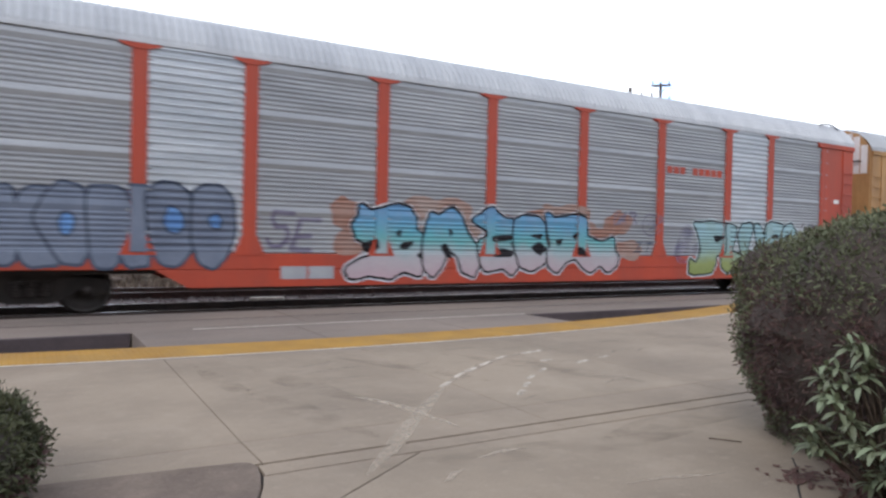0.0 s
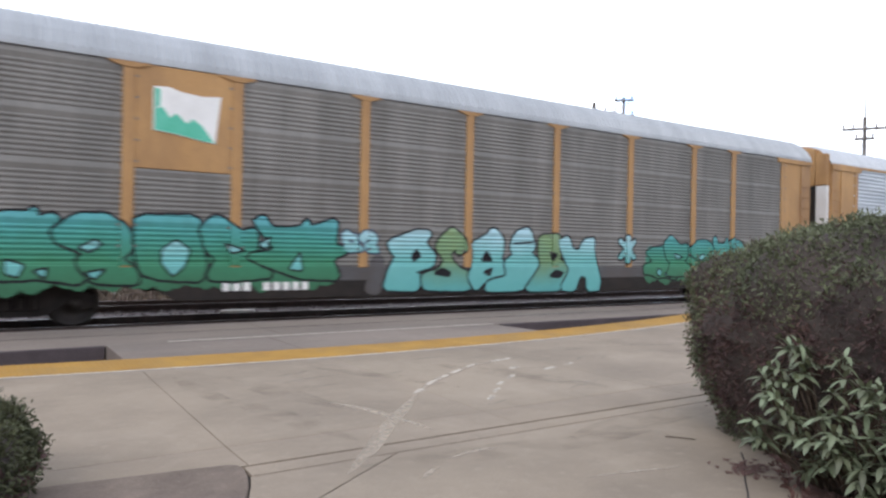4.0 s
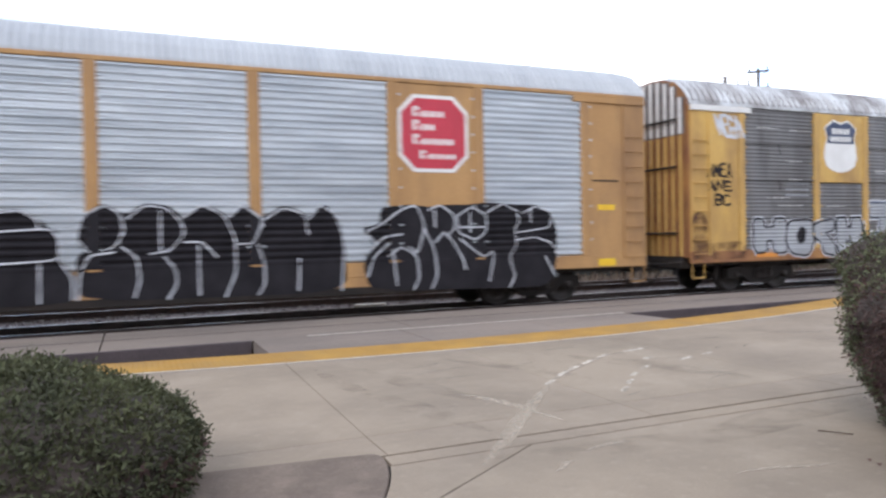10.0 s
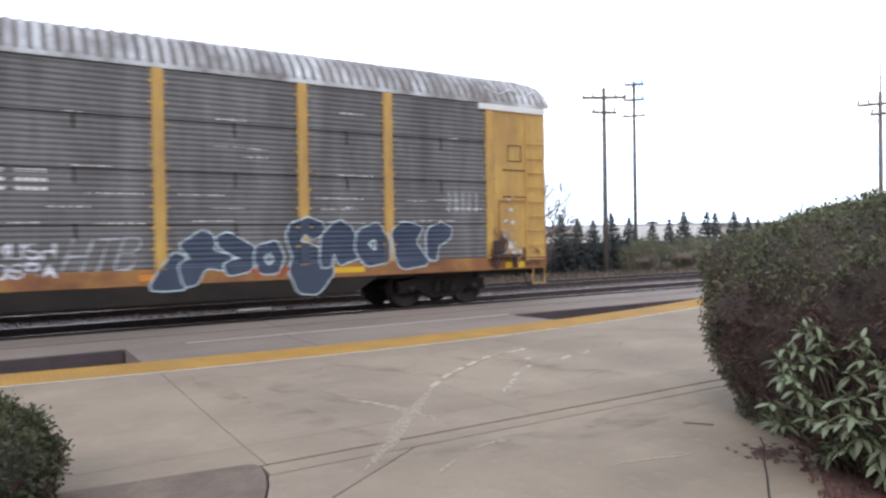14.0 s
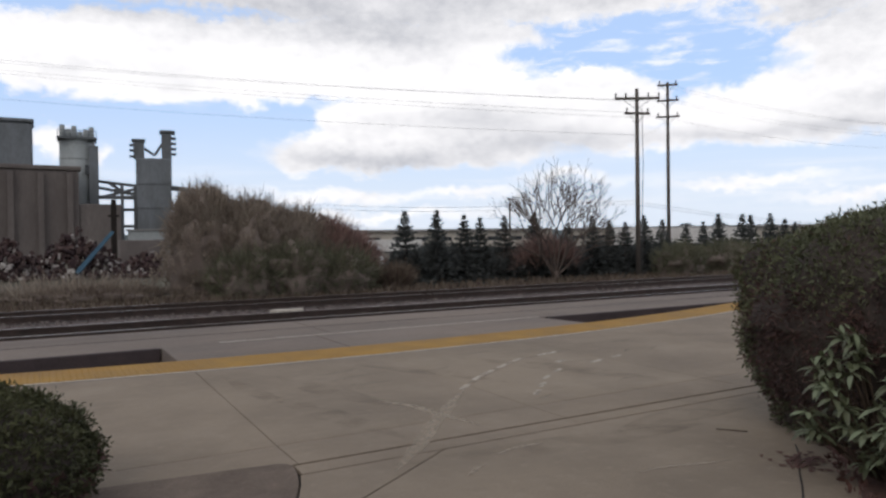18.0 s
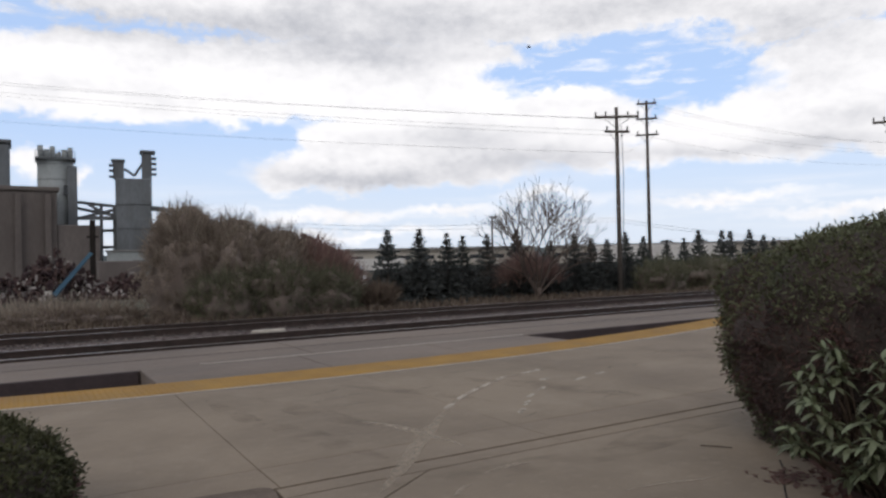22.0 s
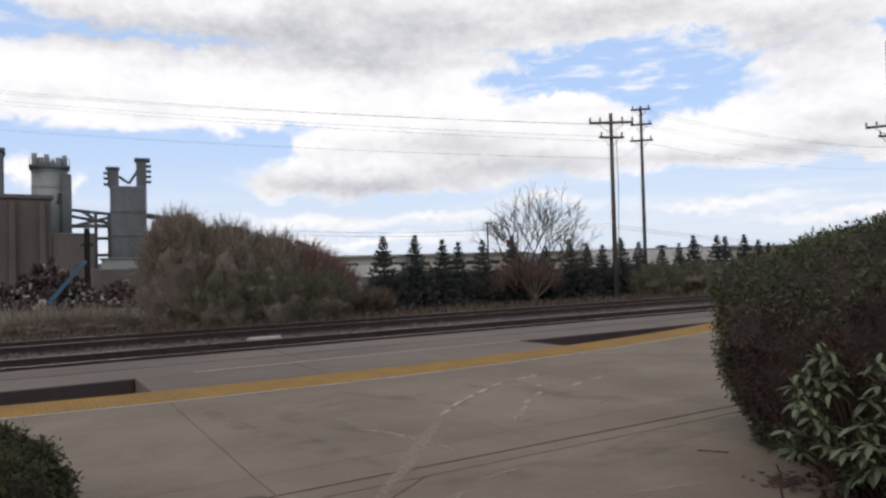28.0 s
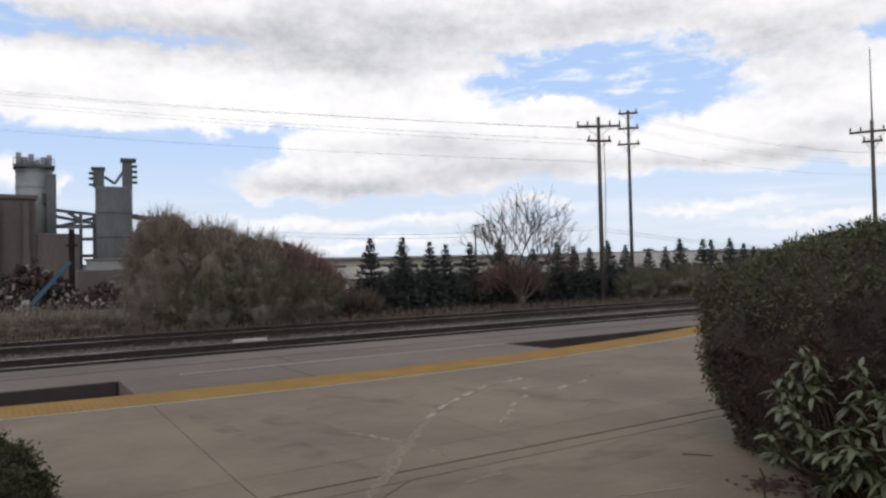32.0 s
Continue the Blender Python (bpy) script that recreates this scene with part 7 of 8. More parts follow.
def leaf_mesh(name, length, width, droop):
    vs, fs = [], []
    n = 6
    for i in range(n + 1):
        t = i / n
        w = width * math.sin(math.pi * min(1, t * 0.96 + 0.03)) ** 0.75 * (1 - 0.15 * t)
        x = length * t
        z = -droop * length * t * t
        vs += [(x, -w / 2, z + 0.10 * w), (x, 0, z - 0.02 * w), (x, w / 2, z + 0.10 * w)]
    for i in range(n):
        a = i * 3
        fs += [(a, a + 3, a + 4, a + 1), (a + 1, a + 4, a + 5, a + 2)]
    return mesh_of(name, vs, fs, LEAF, True)


def rhododendron():
    """Broad-leaved shrub: stems that end in whorls of long leaves."""
    ob = thing("broadleaf_shrub", "young rhododendron with whorls of long green leaves on mulch", "shrub", m=pose(4.75, 2.42, 0))
    leaves = [leaf_mesh("leaf", 0.125, 0.041, 0.3), leaf_mesh("leaf", 0.11, 0.039, 0.6), leaf_mesh("leaf", 0.092, 0.034, 0.15)]
    rnd = random.Random(17)
    # branch tips spread through a low mound that climbs to one taller shoot
    tips = []
    for k in range(96):
        # along the bed (y from the tall shoot towards the station side)
        v = rnd.uniform(-0.75, 0.50)
        tops = 0.80 + 0.20 * math.exp(-((v - 0.30) / 0.16) ** 2) + 0.17 * math.exp(-((v + 0.08) / 0.12) ** 2) - 0.10 * math.exp(-((v - 0.1) / 0.06) ** 2)
        h = rnd.uniform(0.18, 1.0) * tops
        u = -0.15 - 0.28 * math.sin(math.pi * min(1, h / 0.9)) * rnd.uniform(0.5, 1.0) + 0.15 * (v + 0.3)
        if v > 0.30:
            h = max(h, 0.3)
        tips.append((u, v, h))
    for k, tip in enumerate(tips):
        base = (0.05 * math.cos(k), 0.30 * tip[1], 0.0)
        mid = (0.5 * tip[0] + rnd.uniform(-0.05, 0.05), 0.7 * tip[1], tip[2] * 0.55)
        g = Geo()
        g.tube(base, mid, 0.011, 0.008, 6)
        g.tube(mid, tip, 0.008, 0.005, 6)
        stem = part("stem", g.mesh("stem", STEM, True), ob)
        n = rnd.randint(6, 8)
        a0 = rnd.uniform(0, 360)
        tilt = rnd.uniform(-15, 12)
        for i in range(n):
            part("leaf", leaves[rnd.randint(0, 2)], stem, m=pose(*tip, 0, tilt + rnd.uniform(-12, 22), a0 + 360 * i / n + rnd.uniform(-12, 12)) @ pose(0.008, 0, rnd.uniform(-0.02, 0.01), rnd.uniform(-18, 18), 0, 0))
        for i in range(2):
            part("leaf", leaves[2], stem, m=pose(*tip, 0, -50 + rnd.uniform(-15, 15), a0 + 120 * i + 30))


def mulch_bed():
    poly = [(4.02, 2.2), (4.45, 2.52), (4.9, 2.82), (5.2, 3.2), (5.47, 3.58), (5.8, 3.88), (6.3, 4.2), (9.4, 4.2), (9.4, -2.4), (4.4, -2.4), (3.9, 0.5)]
    poly = list(reversed(poly))
    g = Geo()
    g.prism(poly, -0.02, 0.03, 0.02)
    tagged(new("mulch_bed", g.mesh("mulch_bed", MULCH)), "bed of reddish brown bark mulch under the hedge", "mulch bed", kind="structure")
    rnd = np.random.RandomState(31)
    pts = []
    while len(pts) < 1500:
        x, y = 3.9 + 1.7 * rnd.rand(), 0.4 + 3.4 * rnd.rand()
        # inside the bed's front part
        if x - 4.0 > (y - 2.2) * 1.15 - 0.05 * rnd.rand() and x > 4.0 + rnd.rand() * 0.06:
            pts.append((x, y, 0.028))
    ob = scatter_cards("bark_chips", pts, [(0, 0, 0.4)] * len(pts), 0.05, MULCH, 32, aspect=2.2, spread=1.0)
    tagged(ob, "loose reddish bark chips", "bark chips", kind="stuff")
    # a fallen twig on the slab beside the bed
    g = Geo()
    pl = [(4.93, 4.0, 0.006), (5.0, 3.9, 0.009), (5.07, 3.8, 0.008)]
    for p, q in zip(pl, pl[1:]):
        g.tube(p, q, 0.005, 0.004, 6)
    tagged(new("fallen_twig", g.mesh("fallen_twig", STEM)), "dark fallen twig lying on the concrete slab", "twig")
    # a dark open crack from the bed across the slab
    g = Geo()
    crack = [(5.08, 3.38), (4.86, 3.2), (4.70, 3.10), (4.47, 2.94), (4.27, 2.79), (4.08, 2.66), (3.91, 2.54), (3.6, 2.33)]
    for (x0, y0), (x1, y1) in zip(crack, crack[1:]):
        g.add([(x0, y0 - 0.008, 0.002), (x1, y1 - 0.008, 0.002), (x1, y1 + 0.008, 0.002), (x0, y0 + 0.008, 0.002)], [(0, 1, 2, 3)])
    tagged(new("slab_crack", g.mesh("slab_crack", DARK_GRAVEL)), "dark dirt-filled crack in the concrete slab", "crack", kind="structure")
    g = Geo()
    for k in range(60):
        rr = random.Random(k)
        x, y = 4.72 + rr.gauss(0, 0.11), 3.05 + rr.gauss(0, 0.10)
        g.add([(x, y, 0.006), (x + 0.05, y + rr.uniform(-0.03, 0.03), 0.012), (x + 0.03, y + 0.05, 0.007)], [(0, 1, 2)])
    tagged(new("leaf_litter", g.mesh("leaf_litter", MULCH)), "scattered dark leaf litter by the bed edge", "leaf litter", kind="stuff")


# ---- beyond the tracks ----
def fir(seed, h):
    """Whorls of drooping boughs on a straight stem, ragged towards the leader."""
    rnd = random.Random(seed)
    tree = thing("young_fir", "dark young fir tree in a dense row behind the tracks", "tree", "fir row")
    g = Geo()
    g.tube((0, 0, 0), (0, 0, h * 0.98), 0.06, 0.012, 7)
    part("trunk", g.mesh("trunk", POLE_WOOD), tree)
    pts, nr, sizes = [], [], []
    levels = 27
    for k in range(levels):
        t = 0.05 + 0.92 * k / (levels - 1) + rnd.uniform(-0.012, 0.012)
        boughs = 10 - int(5 * t)
        turn = rnd.uniform(0, 6.283)
        for j in range(boughs):
            a = turn + 6.283 * j / boughs + rnd.uniform(-0.3, 0.3)
            r = (1.5 * (1 - t) ** 1.3 + 0.05) * rnd.uniform(0.55, 1.05)
            slope = -0.30 + 0.75 * t + rnd.uniform(-0.1, 0.1)
            n = 8 + int(14 * (1 - t))
            for i in range(n):
                q = (i + rnd.random()) / n
                pts.append((r * q * math.cos(a), r * q * math.sin(a), h * t + slope * r * q + 0.10 * r * q * q))
                nr.append((math.cos(a), math.sin(a), slope + 0.25))
                sizes.append((0.10 + 0.12 * (1 - t)) * rnd.uniform(0.7, 1.2))
    for k in range(24):
        pts.append((rnd.uniform(-0.02, 0.02), rnd.uniform(-0.02, 0.02), h * rnd.uniform(0.9, 0.99)))
        nr.append((rnd.uniform(-1, 1), rnd.uniform(-1, 1), 0.9))
        sizes.append(0.09)
    scatter_cards("crown", pts, nr, sizes, FIR, seed, aspect=2.4, spread=0.4, parent=tree)
    return tree


def fir_row():
    rnd = random.Random(8)
    kinds = [fir(50 + i, 3.1) for i in range(4)]
    spots = []
    for x, h in ((13.5, 2.8), (15.0, 2.85), (16.4, 2.65), (17.4, 2.55), (18.65, 2.62), (20.3, 2.82), (22.3, 2.3), (23.8, 2.65), (24.9, 2.42), (26.1, 2.36), (27.4, 2.72), (28.7, 2.5), (30.4, 2.3), (31.9, 2.4), (33.1, 2.83), (35.2, 2.85), (36.1, 2.8)):
        spots.append((x, 26.8 + rnd.uniform(-0.15, 0.15), rnd.uniform(0, 360), (h + 0.42) / 3.1))
    x = 37.6
    while x < 64:
        spots.append((x, 26.9 + 0.02 * (x - 37) + rnd.uniform(-0.3, 0.3), rnd.uniform(0, 360), rnd.uniform(0.82, 1.08)))
        x += rnd.uniform(1.0, 1.9)
    for k, (px, py, turn, s) in enumerate(spots):
        m = pose(px, py, -0.35, 0, 0, turn)
        if k < 4:
            kinds[k].matrix_basis = m
            kinds[k].scale = (s, s, s)
            continue
        ob = copy_thing(kinds[rnd.randint(0, 3)], m)
        ob.scale = (s, s, s)


def shrub(name, label, center, radii, seed, count, mat=SHRUB, size=0.3, shoots=700, solid=True, core=SHRUB_CORE):
    ob = thing(name, label, "shrub", "trackside shrubs", m=pose(center[0], center[1], -0.3))
    rnd = np.random.RandomState(seed)
    vs, fs = lumpy_ball("core", mat, (0, 0, radii[2] * 0.35), (radii[0] * 0.80, radii[1] * 0.80, radii[2] * 0.53), 0.36, seed, nu=48, nv=24)
    if solid:
        # core whose darker colour stands for shade between the leaves
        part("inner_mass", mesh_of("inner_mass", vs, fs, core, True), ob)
    p, n = surface_points(vs, fs, count, seed)
    p = p + n * (rnd.rand(count, 1) ** 1.5 * 0.24 * radii[2])
    scatter_cards("foliage", p, n, size * 0.8, mat, seed + 1, aspect=3.4, spread=1.0, parent=ob)
    # upright bare shoots that break the outline
    n2 = shoots * 2
    a, r = rnd.rand(n2) * 6.283, rnd.rand(n2) ** 0.5
    z = radii[2] * (0.35 + 0.55 * np.sqrt(np.maximum(0.0, 1 - r * r)) * (0.75 + 0.3 * rnd.rand(n2)))
    pts = np.stack([radii[0] * 0.8 * r * np.cos(a), radii[1] * 0.8 * r * np.sin(a), z - 0.2], 1)
    dirs = np.stack([0.5 * r * np.cos(a), 0.5 * r * np.sin(a), np.full(n2, 1.0)], 1)
    if n2:
        scatter_cards("shoot_mass", pts, dirs, 0.75, mat, seed + 2, aspect=40, spread=0.45, parent=ob)["kind"] = "stuff"
    return ob


def bare_tree():
    """Several stems from one foot, forking again and again into fine upswept twigs."""
    tree = thing("bare_tree", "leafless multi-stemmed tree with fine upswept twigs", "tree", m=pose(20.3, 25.2, -0.3))
    rnd = random.Random(77)
    trunk = Geo()
    trunk.tube((0, 0, 0), (0.03, 0.0, 0.5), 0.14, 0.11, 10)
    part("trunk", trunk.mesh("trunk", TWIG, True), tree)
    twigs = Geo()
    radii = (0.05, 0.034, 0.021, 0.013, 0.0085, 0.007)

    def grow(g, p, d, length, level):
        r0, r1 = radii[level], radii[level + 1]
        pts = [p]
        for i in range(3):
            d = (d + Vector((rnd.gauss(0, 0.07), rnd.gauss(0, 0.07), 0.045))).normalized()
            q = p + d * length / 3
            g.tube(p, q, r0 + (r1 - r0) * i / 3, r0 + (r1 - r0) * (i + 1) / 3, 6 if level < 2 else 4, caps=False)
            p = q
            pts.append(p)
        if level == 4:
            return
        forks = 3
        turn = rnd.uniform(0, 6.283)
        side = d.orthogonal().normalized()
        for k in range(forks):
            a = turn + 6.283 * k / forks
            out = (math.cos(a) * side + math.sin(a) * d.cross(side)) * rnd.uniform(0.40, 0.78)
            start = pts[3] if k < 2 else pts[2].lerp(pts[3], rnd.random())
            grow(g if level < 1 else twigs, start, (d + out).normalized(), length * rnd.uniform(0.66, 0.84), level + 1)

    for k in range(8):
        lean = -44 + 12.5 * k + rnd.uniform(-4, 4)
        d = Vector((math.sin(radians(lean)), rnd.uniform(-0.35, 0.35), math.cos(radians(lean)))).normalized()
        g = Geo()
        grow(g, Vector((0.03 * (k - 3.5), 0.04 * (-1) ** k, 0.3)), d, (1.72 - 0.36 * (abs(lean) / 44) ** 1.5) * rnd.uniform(0.92, 1.05), 0)
        part("limb", g.mesh("limb", TWIG), tree)
    part("twig_mass", twigs.mesh("twig_mass", TWIG), tree)["kind"] = "stuff"


def utility_pole(x, y, h, arms, label, lean=0.0, drop=True, mast=0.0):
    pole = thing("utility_pole", label, "utility pole", "utility poles", m=pose(x, y, -0.3, 0, lean, 0))
    g = Geo()
    g.tube((0, 0, 0), (0, 0, h), 0.125, 0.085, 12)
    part("shaft", g.mesh("shaft", POLE_WOOD, True), pole)
    if mast:
        g = Geo()
        g.tube((0.05, 0, h - 0.6), (0.05, 0, mast), 0.045, 0.02, 8)
        part("mast", g.mesh("mast", WIRE, True), pole, "thin grey mast")
    for z, half, turn, tilt in arms:
        m = pose(0, 0, z, 0, tilt, turn)
        arm = part("crossarm", box_mesh("crossarm", POLE_WOOD, -half, half, -0.17, -0.06, -0.06, 0.06, b=0.01), pole, m=m)
        for dx in ((-0.95, -0.5, 0.5, 0.95) if half > 0.7 else (-0.8, 0.8)):
            g = Geo()
            g.tube((dx * half, -0.115, 0.06), (dx * half, -0.115, 0.22), 0.035, 0.05, 8)
            g.tube((dx * half, -0.115, 0.22), (dx * half, -0.115, 0.27), 0.05, 0.02, 8)
            part("insulator", g.mesh("insulator", INSULATOR), arm)
        g = Geo()
        g.tube((-half * 0.6, -0.115, -0.05), (0, -0.13, -0.55), 0.015, 0.015, 5)
        g.tube((half * 0.6, -0.115, -0.05), (0, -0.13, -0.55), 0.015, 0.015, 5)
        part("brace", g.mesh("brace", WIRE), arm)
    if drop:
        part("conduit", tube_mesh("conduit", WIRE, [(0.22, -0.1, h * 0.9), (0.28, -0.1, h * 0.62), (0.2, -0.1, h * 0.35), (0.17, -0.1, 0.1)], 0.02), pole)
    return pole


def wire(points, sag, r=0.0065):
    pts = []
    for (p, q) in zip(points, points[1:]):
        p, q = Vector(p), Vector(q)
        n = 12
        pts += [p.lerp(q, i / n) - Vector((0, 0, sag * 4 * (i / n) * (1 - i / n))) for i in range(1 if pts else 0, n + 1)]
    ob = new("overhead_wire", tube_mesh("overhead_wire", WIRE, pts, r, 4))
    tagged(ob, "thin sagging overhead wire between the poles", "wire", "overhead wires")


def far_at(az, dist, z=0.0):
    return (dist * math.sin(radians(az)), dist * math.cos(radians(az)), z)


def poles_and_wires():
    utility_pole(25.2, 25.0, 9.1, ((8.62, 1.05, -42, 2), (7.9, 0.6, -42, 4)), "tall dark wooden utility pole with two short crossarms")
    p2 = far_at(47.5, 46)
    utility_pole(p2[0], p2[1], 11.5, ((11.3, 0.6, -45, 0), (10.35, 0.65, -45, 0), (9.35, 0.7, -45, 0)), "slim wooden utility pole with three crossarms", drop=False)
    p3 = far_at(64.0, 42)
    utility_pole(p3[0], p3[1], 8.9, ((8.3, 1.0, -62, 0), (7.8, 0.45, -62, 0)), "wooden utility pole with a wide crossarm and a thin mast", drop=False, mast=12.6)
    small = far_at(35.25, 75)
    utility_pole(small[0], small[1], 6.35, ((6.1, 0.9, 30, 0),), "small distant wooden pole with one crossarm", drop=False)
    top = Vector((25.2, 25.0, 8.2))
    left = [Vector(far_at(-14, 62, 15.2 + 0.5 * k)) for k in range(5)]
    for k in range(5):
        dz = (0.0, 0.1, -0.55, -0.75, -1.6)[k]
        off = (-0.5, 0.5, -0.3, 0.3, 0.0)[k]
        wire([left[k] - Vector((0, 0, (0, 0.8, 1.6, 2.3, 4.6)[k])), top + Vector((off, 0.1, dz))], 0.5, 0.0065)
        wire([top + Vector((off, 0.1, dz)), Vector((p2[0] + off, p2[1], 10.9 + dz * 1.2))], 0.3, 0.0065)
        wire([Vector((p2[0] + off, p2[1], 10.9 + dz * 1.2)), Vector((p3[0] + 30 + off, p3[1] + 10, 10.5 + dz))], 0.9, 0.0065)
    for k in range(2):
        wire([Vector(far_at(8, 90, 6.75 - 0.5 * k)), Vector(far_at(20.3, 90, 6.3 - 0.5 * k)), Vector((small[0], small[1], 5.15 - 0.4 * k))], 0.25, 0.02)
        wire([Vector((small[0], small[1], 5.9 - 0.3 * k)), Vector(far_at(44.8, 80, 5.7 - 0.35 * k)), Vector(far_at(58, 95, 3.1 - 0.25 * k))], 0.3, 0.02)


def silo_tower(name, label, az, dist, w, h, mat):
    cx, cy, _ = far_at(az, dist)
    ob = thing(name, label, "plant tower", "batching plant", m=pose(cx, cy, -0.3, 0, 0, -az))
    n = 18
    g = Geo()
    g.tube((0, 0, h * 0.22), (0, 0, h * 0.86), w * 0.5, w * 0.5, n)
    g.tube((0, 0, h * 0.10), (0, 0, h * 0.22), w * 0.2, w * 0.5, n)
    part("shell", g.mesh("shell", mat, True), ob)
    g = Geo()
    for k in range(6):
        g.tube((0, 0, h * (0.27 + 0.11 * k)), (0, 0, h * (0.275 + 0.11 * k)), w * 0.515, w * 0.515, n)
    part("hoops", g.mesh("hoops", mat), ob)
    for dx, dy in ((-1, -1), (1, -1), (1, 1), (-1, 1)):
        part("leg", box_mesh("leg", PLANT_STEEL, dx * w * 0.4 - 0.2, dx * w * 0.4 + 0.2, dy * w * 0.4 - 0.2, dy * w * 0.4 + 0.2, 0, h * 0.3), ob)
    return ob


def batching_plant():
    """A concrete plant across the tracks: two towers, a long bunker and an open conveyor frame."""
    d = 118.0
    t1 = silo_tower("pale_silo", "pale steel silo with a cluster of vents on top", 2.7, d, 4.7, 20.4, SILO_PALE)
    for k in range(6):
        g = Geo()
        x = -1.9 + 0.76 * k
        g.tube((x, -1.2 + 0.4 * (k % 2), 17.4), (x, -1.2 + 0.4 * (k % 2), 18.5 + 0.9 * (k in (0,)) + 0.4 * (k % 3)), 0.40, 0.36, 10)
        part("vent", g.mesh("vent", SILO_PALE, True), t1)
    part("rail_deck", box_mesh("rail_deck", PLANT_STEEL, -2.6, 2.6, -2.6, 2.6, 17.35, 17.6), t1)
    g = Geo()
    for k in range(6):
        g.tube((-2.5 + k, -2.55, 17.5), (-2.5 + k, -2.55, 18.5), 0.05, 0.05, 5)
    g.tube((-2.5, -2.55, 18.5), (2.5, -2.55, 18.5), 0.05, 0.05, 5)
    part("guard_rail", g.mesh("guard_rail", PLANT_STEEL), t1)

    t2 = thing("mixer_tower", "dark blue-grey mixing tower with two raised corner heads", "plant tower", "batching plant", m=pose(*far_at(7.75, d), 0, 0, -7.75))
    part("body", box_mesh("body", PLANT_STEEL, -2.45, 2.45, -2.4, 2.4, 0, 14.6, b=0.15), t2)
    part("head", box_mesh("head", PLANT_STEEL, -2.75, -1.25, -1.6, 0.6, 14.6, 17.2, b=0.1), t2)
    part("head", box_mesh("head", PLANT_STEEL, 1.2, 2.6, -1.6, 0.6, 14.6, 18.6, b=0.1), t2)
    part("head_cap", box_mesh("head_cap", PLANT_STEEL, 0.95, 3.15, -1.9, 0.9, 18.6, 18.95, b=0.05), t2)
    part("head_cap", box_mesh("head_cap", PLANT_STEEL, -3.0, -1.1, -1.8, 0.8, 17.2, 17.5, b=0.05), t2)
    g = Geo()
    for i in range(14):
        z = 1.0 + i
        g.box(2.45, 2.6, -2.2, -1.4, z, z + 0.12)
    g.box(2.5, 2.58, -2.25, -2.15, 0, 18.5)
    g.box(2.5, 2.58, -1.45, -1.35, 0, 18.5)
    part("ladder", g.mesh("ladder", PLANT_STEEL), t2)
    g = Geo()
    g.tube((-1.2, -0.5, 16.2), (0.2, -0.5, 15.2), 0.2, 0.2, 8)
    g.tube((0.2, -0.5, 15.2), (1.4, -0.5, 17.2), 0.2, 0.2, 8)
    part("chute", g.mesh("chute", PLANT_STEEL), t2)
    for k in range(3):
        part("wall_rib", box_mesh("wall_rib", PLANT_STEEL, -2.5, 2.5, -2.52, -2.4, 3.5 + 3.6 * k, 3.75 + 3.6 * k), t2)

    bunker = thing("bunker_building", "weathered concrete aggregate bunker with buttresses", "plant building", "batching plant", m=pose(*far_at(-4.5, d - 6), 0, 0, 2))
    part("body", box_mesh("body", PLANT_CONCRETE, -16, 13.8, -5, 5, 0, 11.6, b=0.1), bunker)
    part("roof_edge", box_mesh("roof_edge", PLANT_CONCRETE, -16.3, 14.1, -5.3, 5.3, 11.6, 12.2, b=0.1), bunker)
    for k in range(9):
        x = -14.5 + 3.4 * k
        part("buttress", box_mesh("buttress", PLANT_CONCRETE, x - 0.35, x + 0.35, -5.6, -5.0, 0, 11.2), bunker)
    part("lean_to", box_mesh("lean_to", PLANT_CONCRETE, 13.8, 19.0, -4.6, 3, 0, 7.2, b=0.1), bunker)
    tall = thing("tall_silo", "dark tall concrete silo beside the bunker", "plant tower", "batching plant", m=pose(*far_at(-1.75, d + 4), 0, 0, 0))
    part("body", box_mesh("body", PLANT_STEEL, -3.6, 3.6, -3, 3, 0, 19.5, b=0.3), tall)
    part("cap", box_mesh("cap", PLANT_STEEL, -3.8, 3.8, -3.2, 3.2, 19.5, 20.0, b=0.1), tall)

    frame_ob = thing("conveyor_bridge", "open steel conveyor frame between the plant towers", "conveyor", "batching plant", m=pose(*far_at(5.2, d, 0.9), 0, 0, -5.2))
    g = Geo()
    for a, b in (((-4, 0, 10.4), (3.2, 0, 9.6)), ((-4, 0, 9.6), (3.2, 0, 8.2)), ((-3, 0, 7.6), (3.2, 0, 9.3)), ((-3.5, 0, 0), (-3.5, 0, 10.4)), ((0.8, 0, 0), (0.8, 0, 9.8)), ((2.6, 0, 0), (2.6, 0, 9.6)),
                 ((0.8, 0, 6.0), (2.6, 0, 6.0)), ((0.8, 0, 3.5), (2.6, 0, 3.5)), ((-4, 0, 10.4), (-2.5, 0, 9.5)), ((-1, 0, 10.0), (0.8, 0, 8.8))):
        g = Geo()
        g.tube(a, b, 0.24, 0.24, 6)
        part("beam", g.mesh("beam", PLANT_STEEL), frame_ob)
    part("belt", box_mesh("belt", PLANT_STEEL, -4, 4, -0.8, 0.8, 7.6, 8.1), frame_ob)
    for z in (15.4, 16.2, 17.0, 17.8):
        part("platform", box_mesh("platform", PLANT_STEEL, 2.4, 3.3, -1.9, 0.6, z, z + 0.12), t2)
    for z in (14.9, 15.8, 16.6):
        part("platform", box_mesh("platform", PLANT_STEEL, -3.3, -2.6, -1.8, 0.6, z, z + 0.12), t2)
    part("lift_shaft", box_mesh("lift_shaft", PLANT_STEEL, 1.5, 2.75, -2.7, -1.4, 0, 16.4, b=0.05), t1)
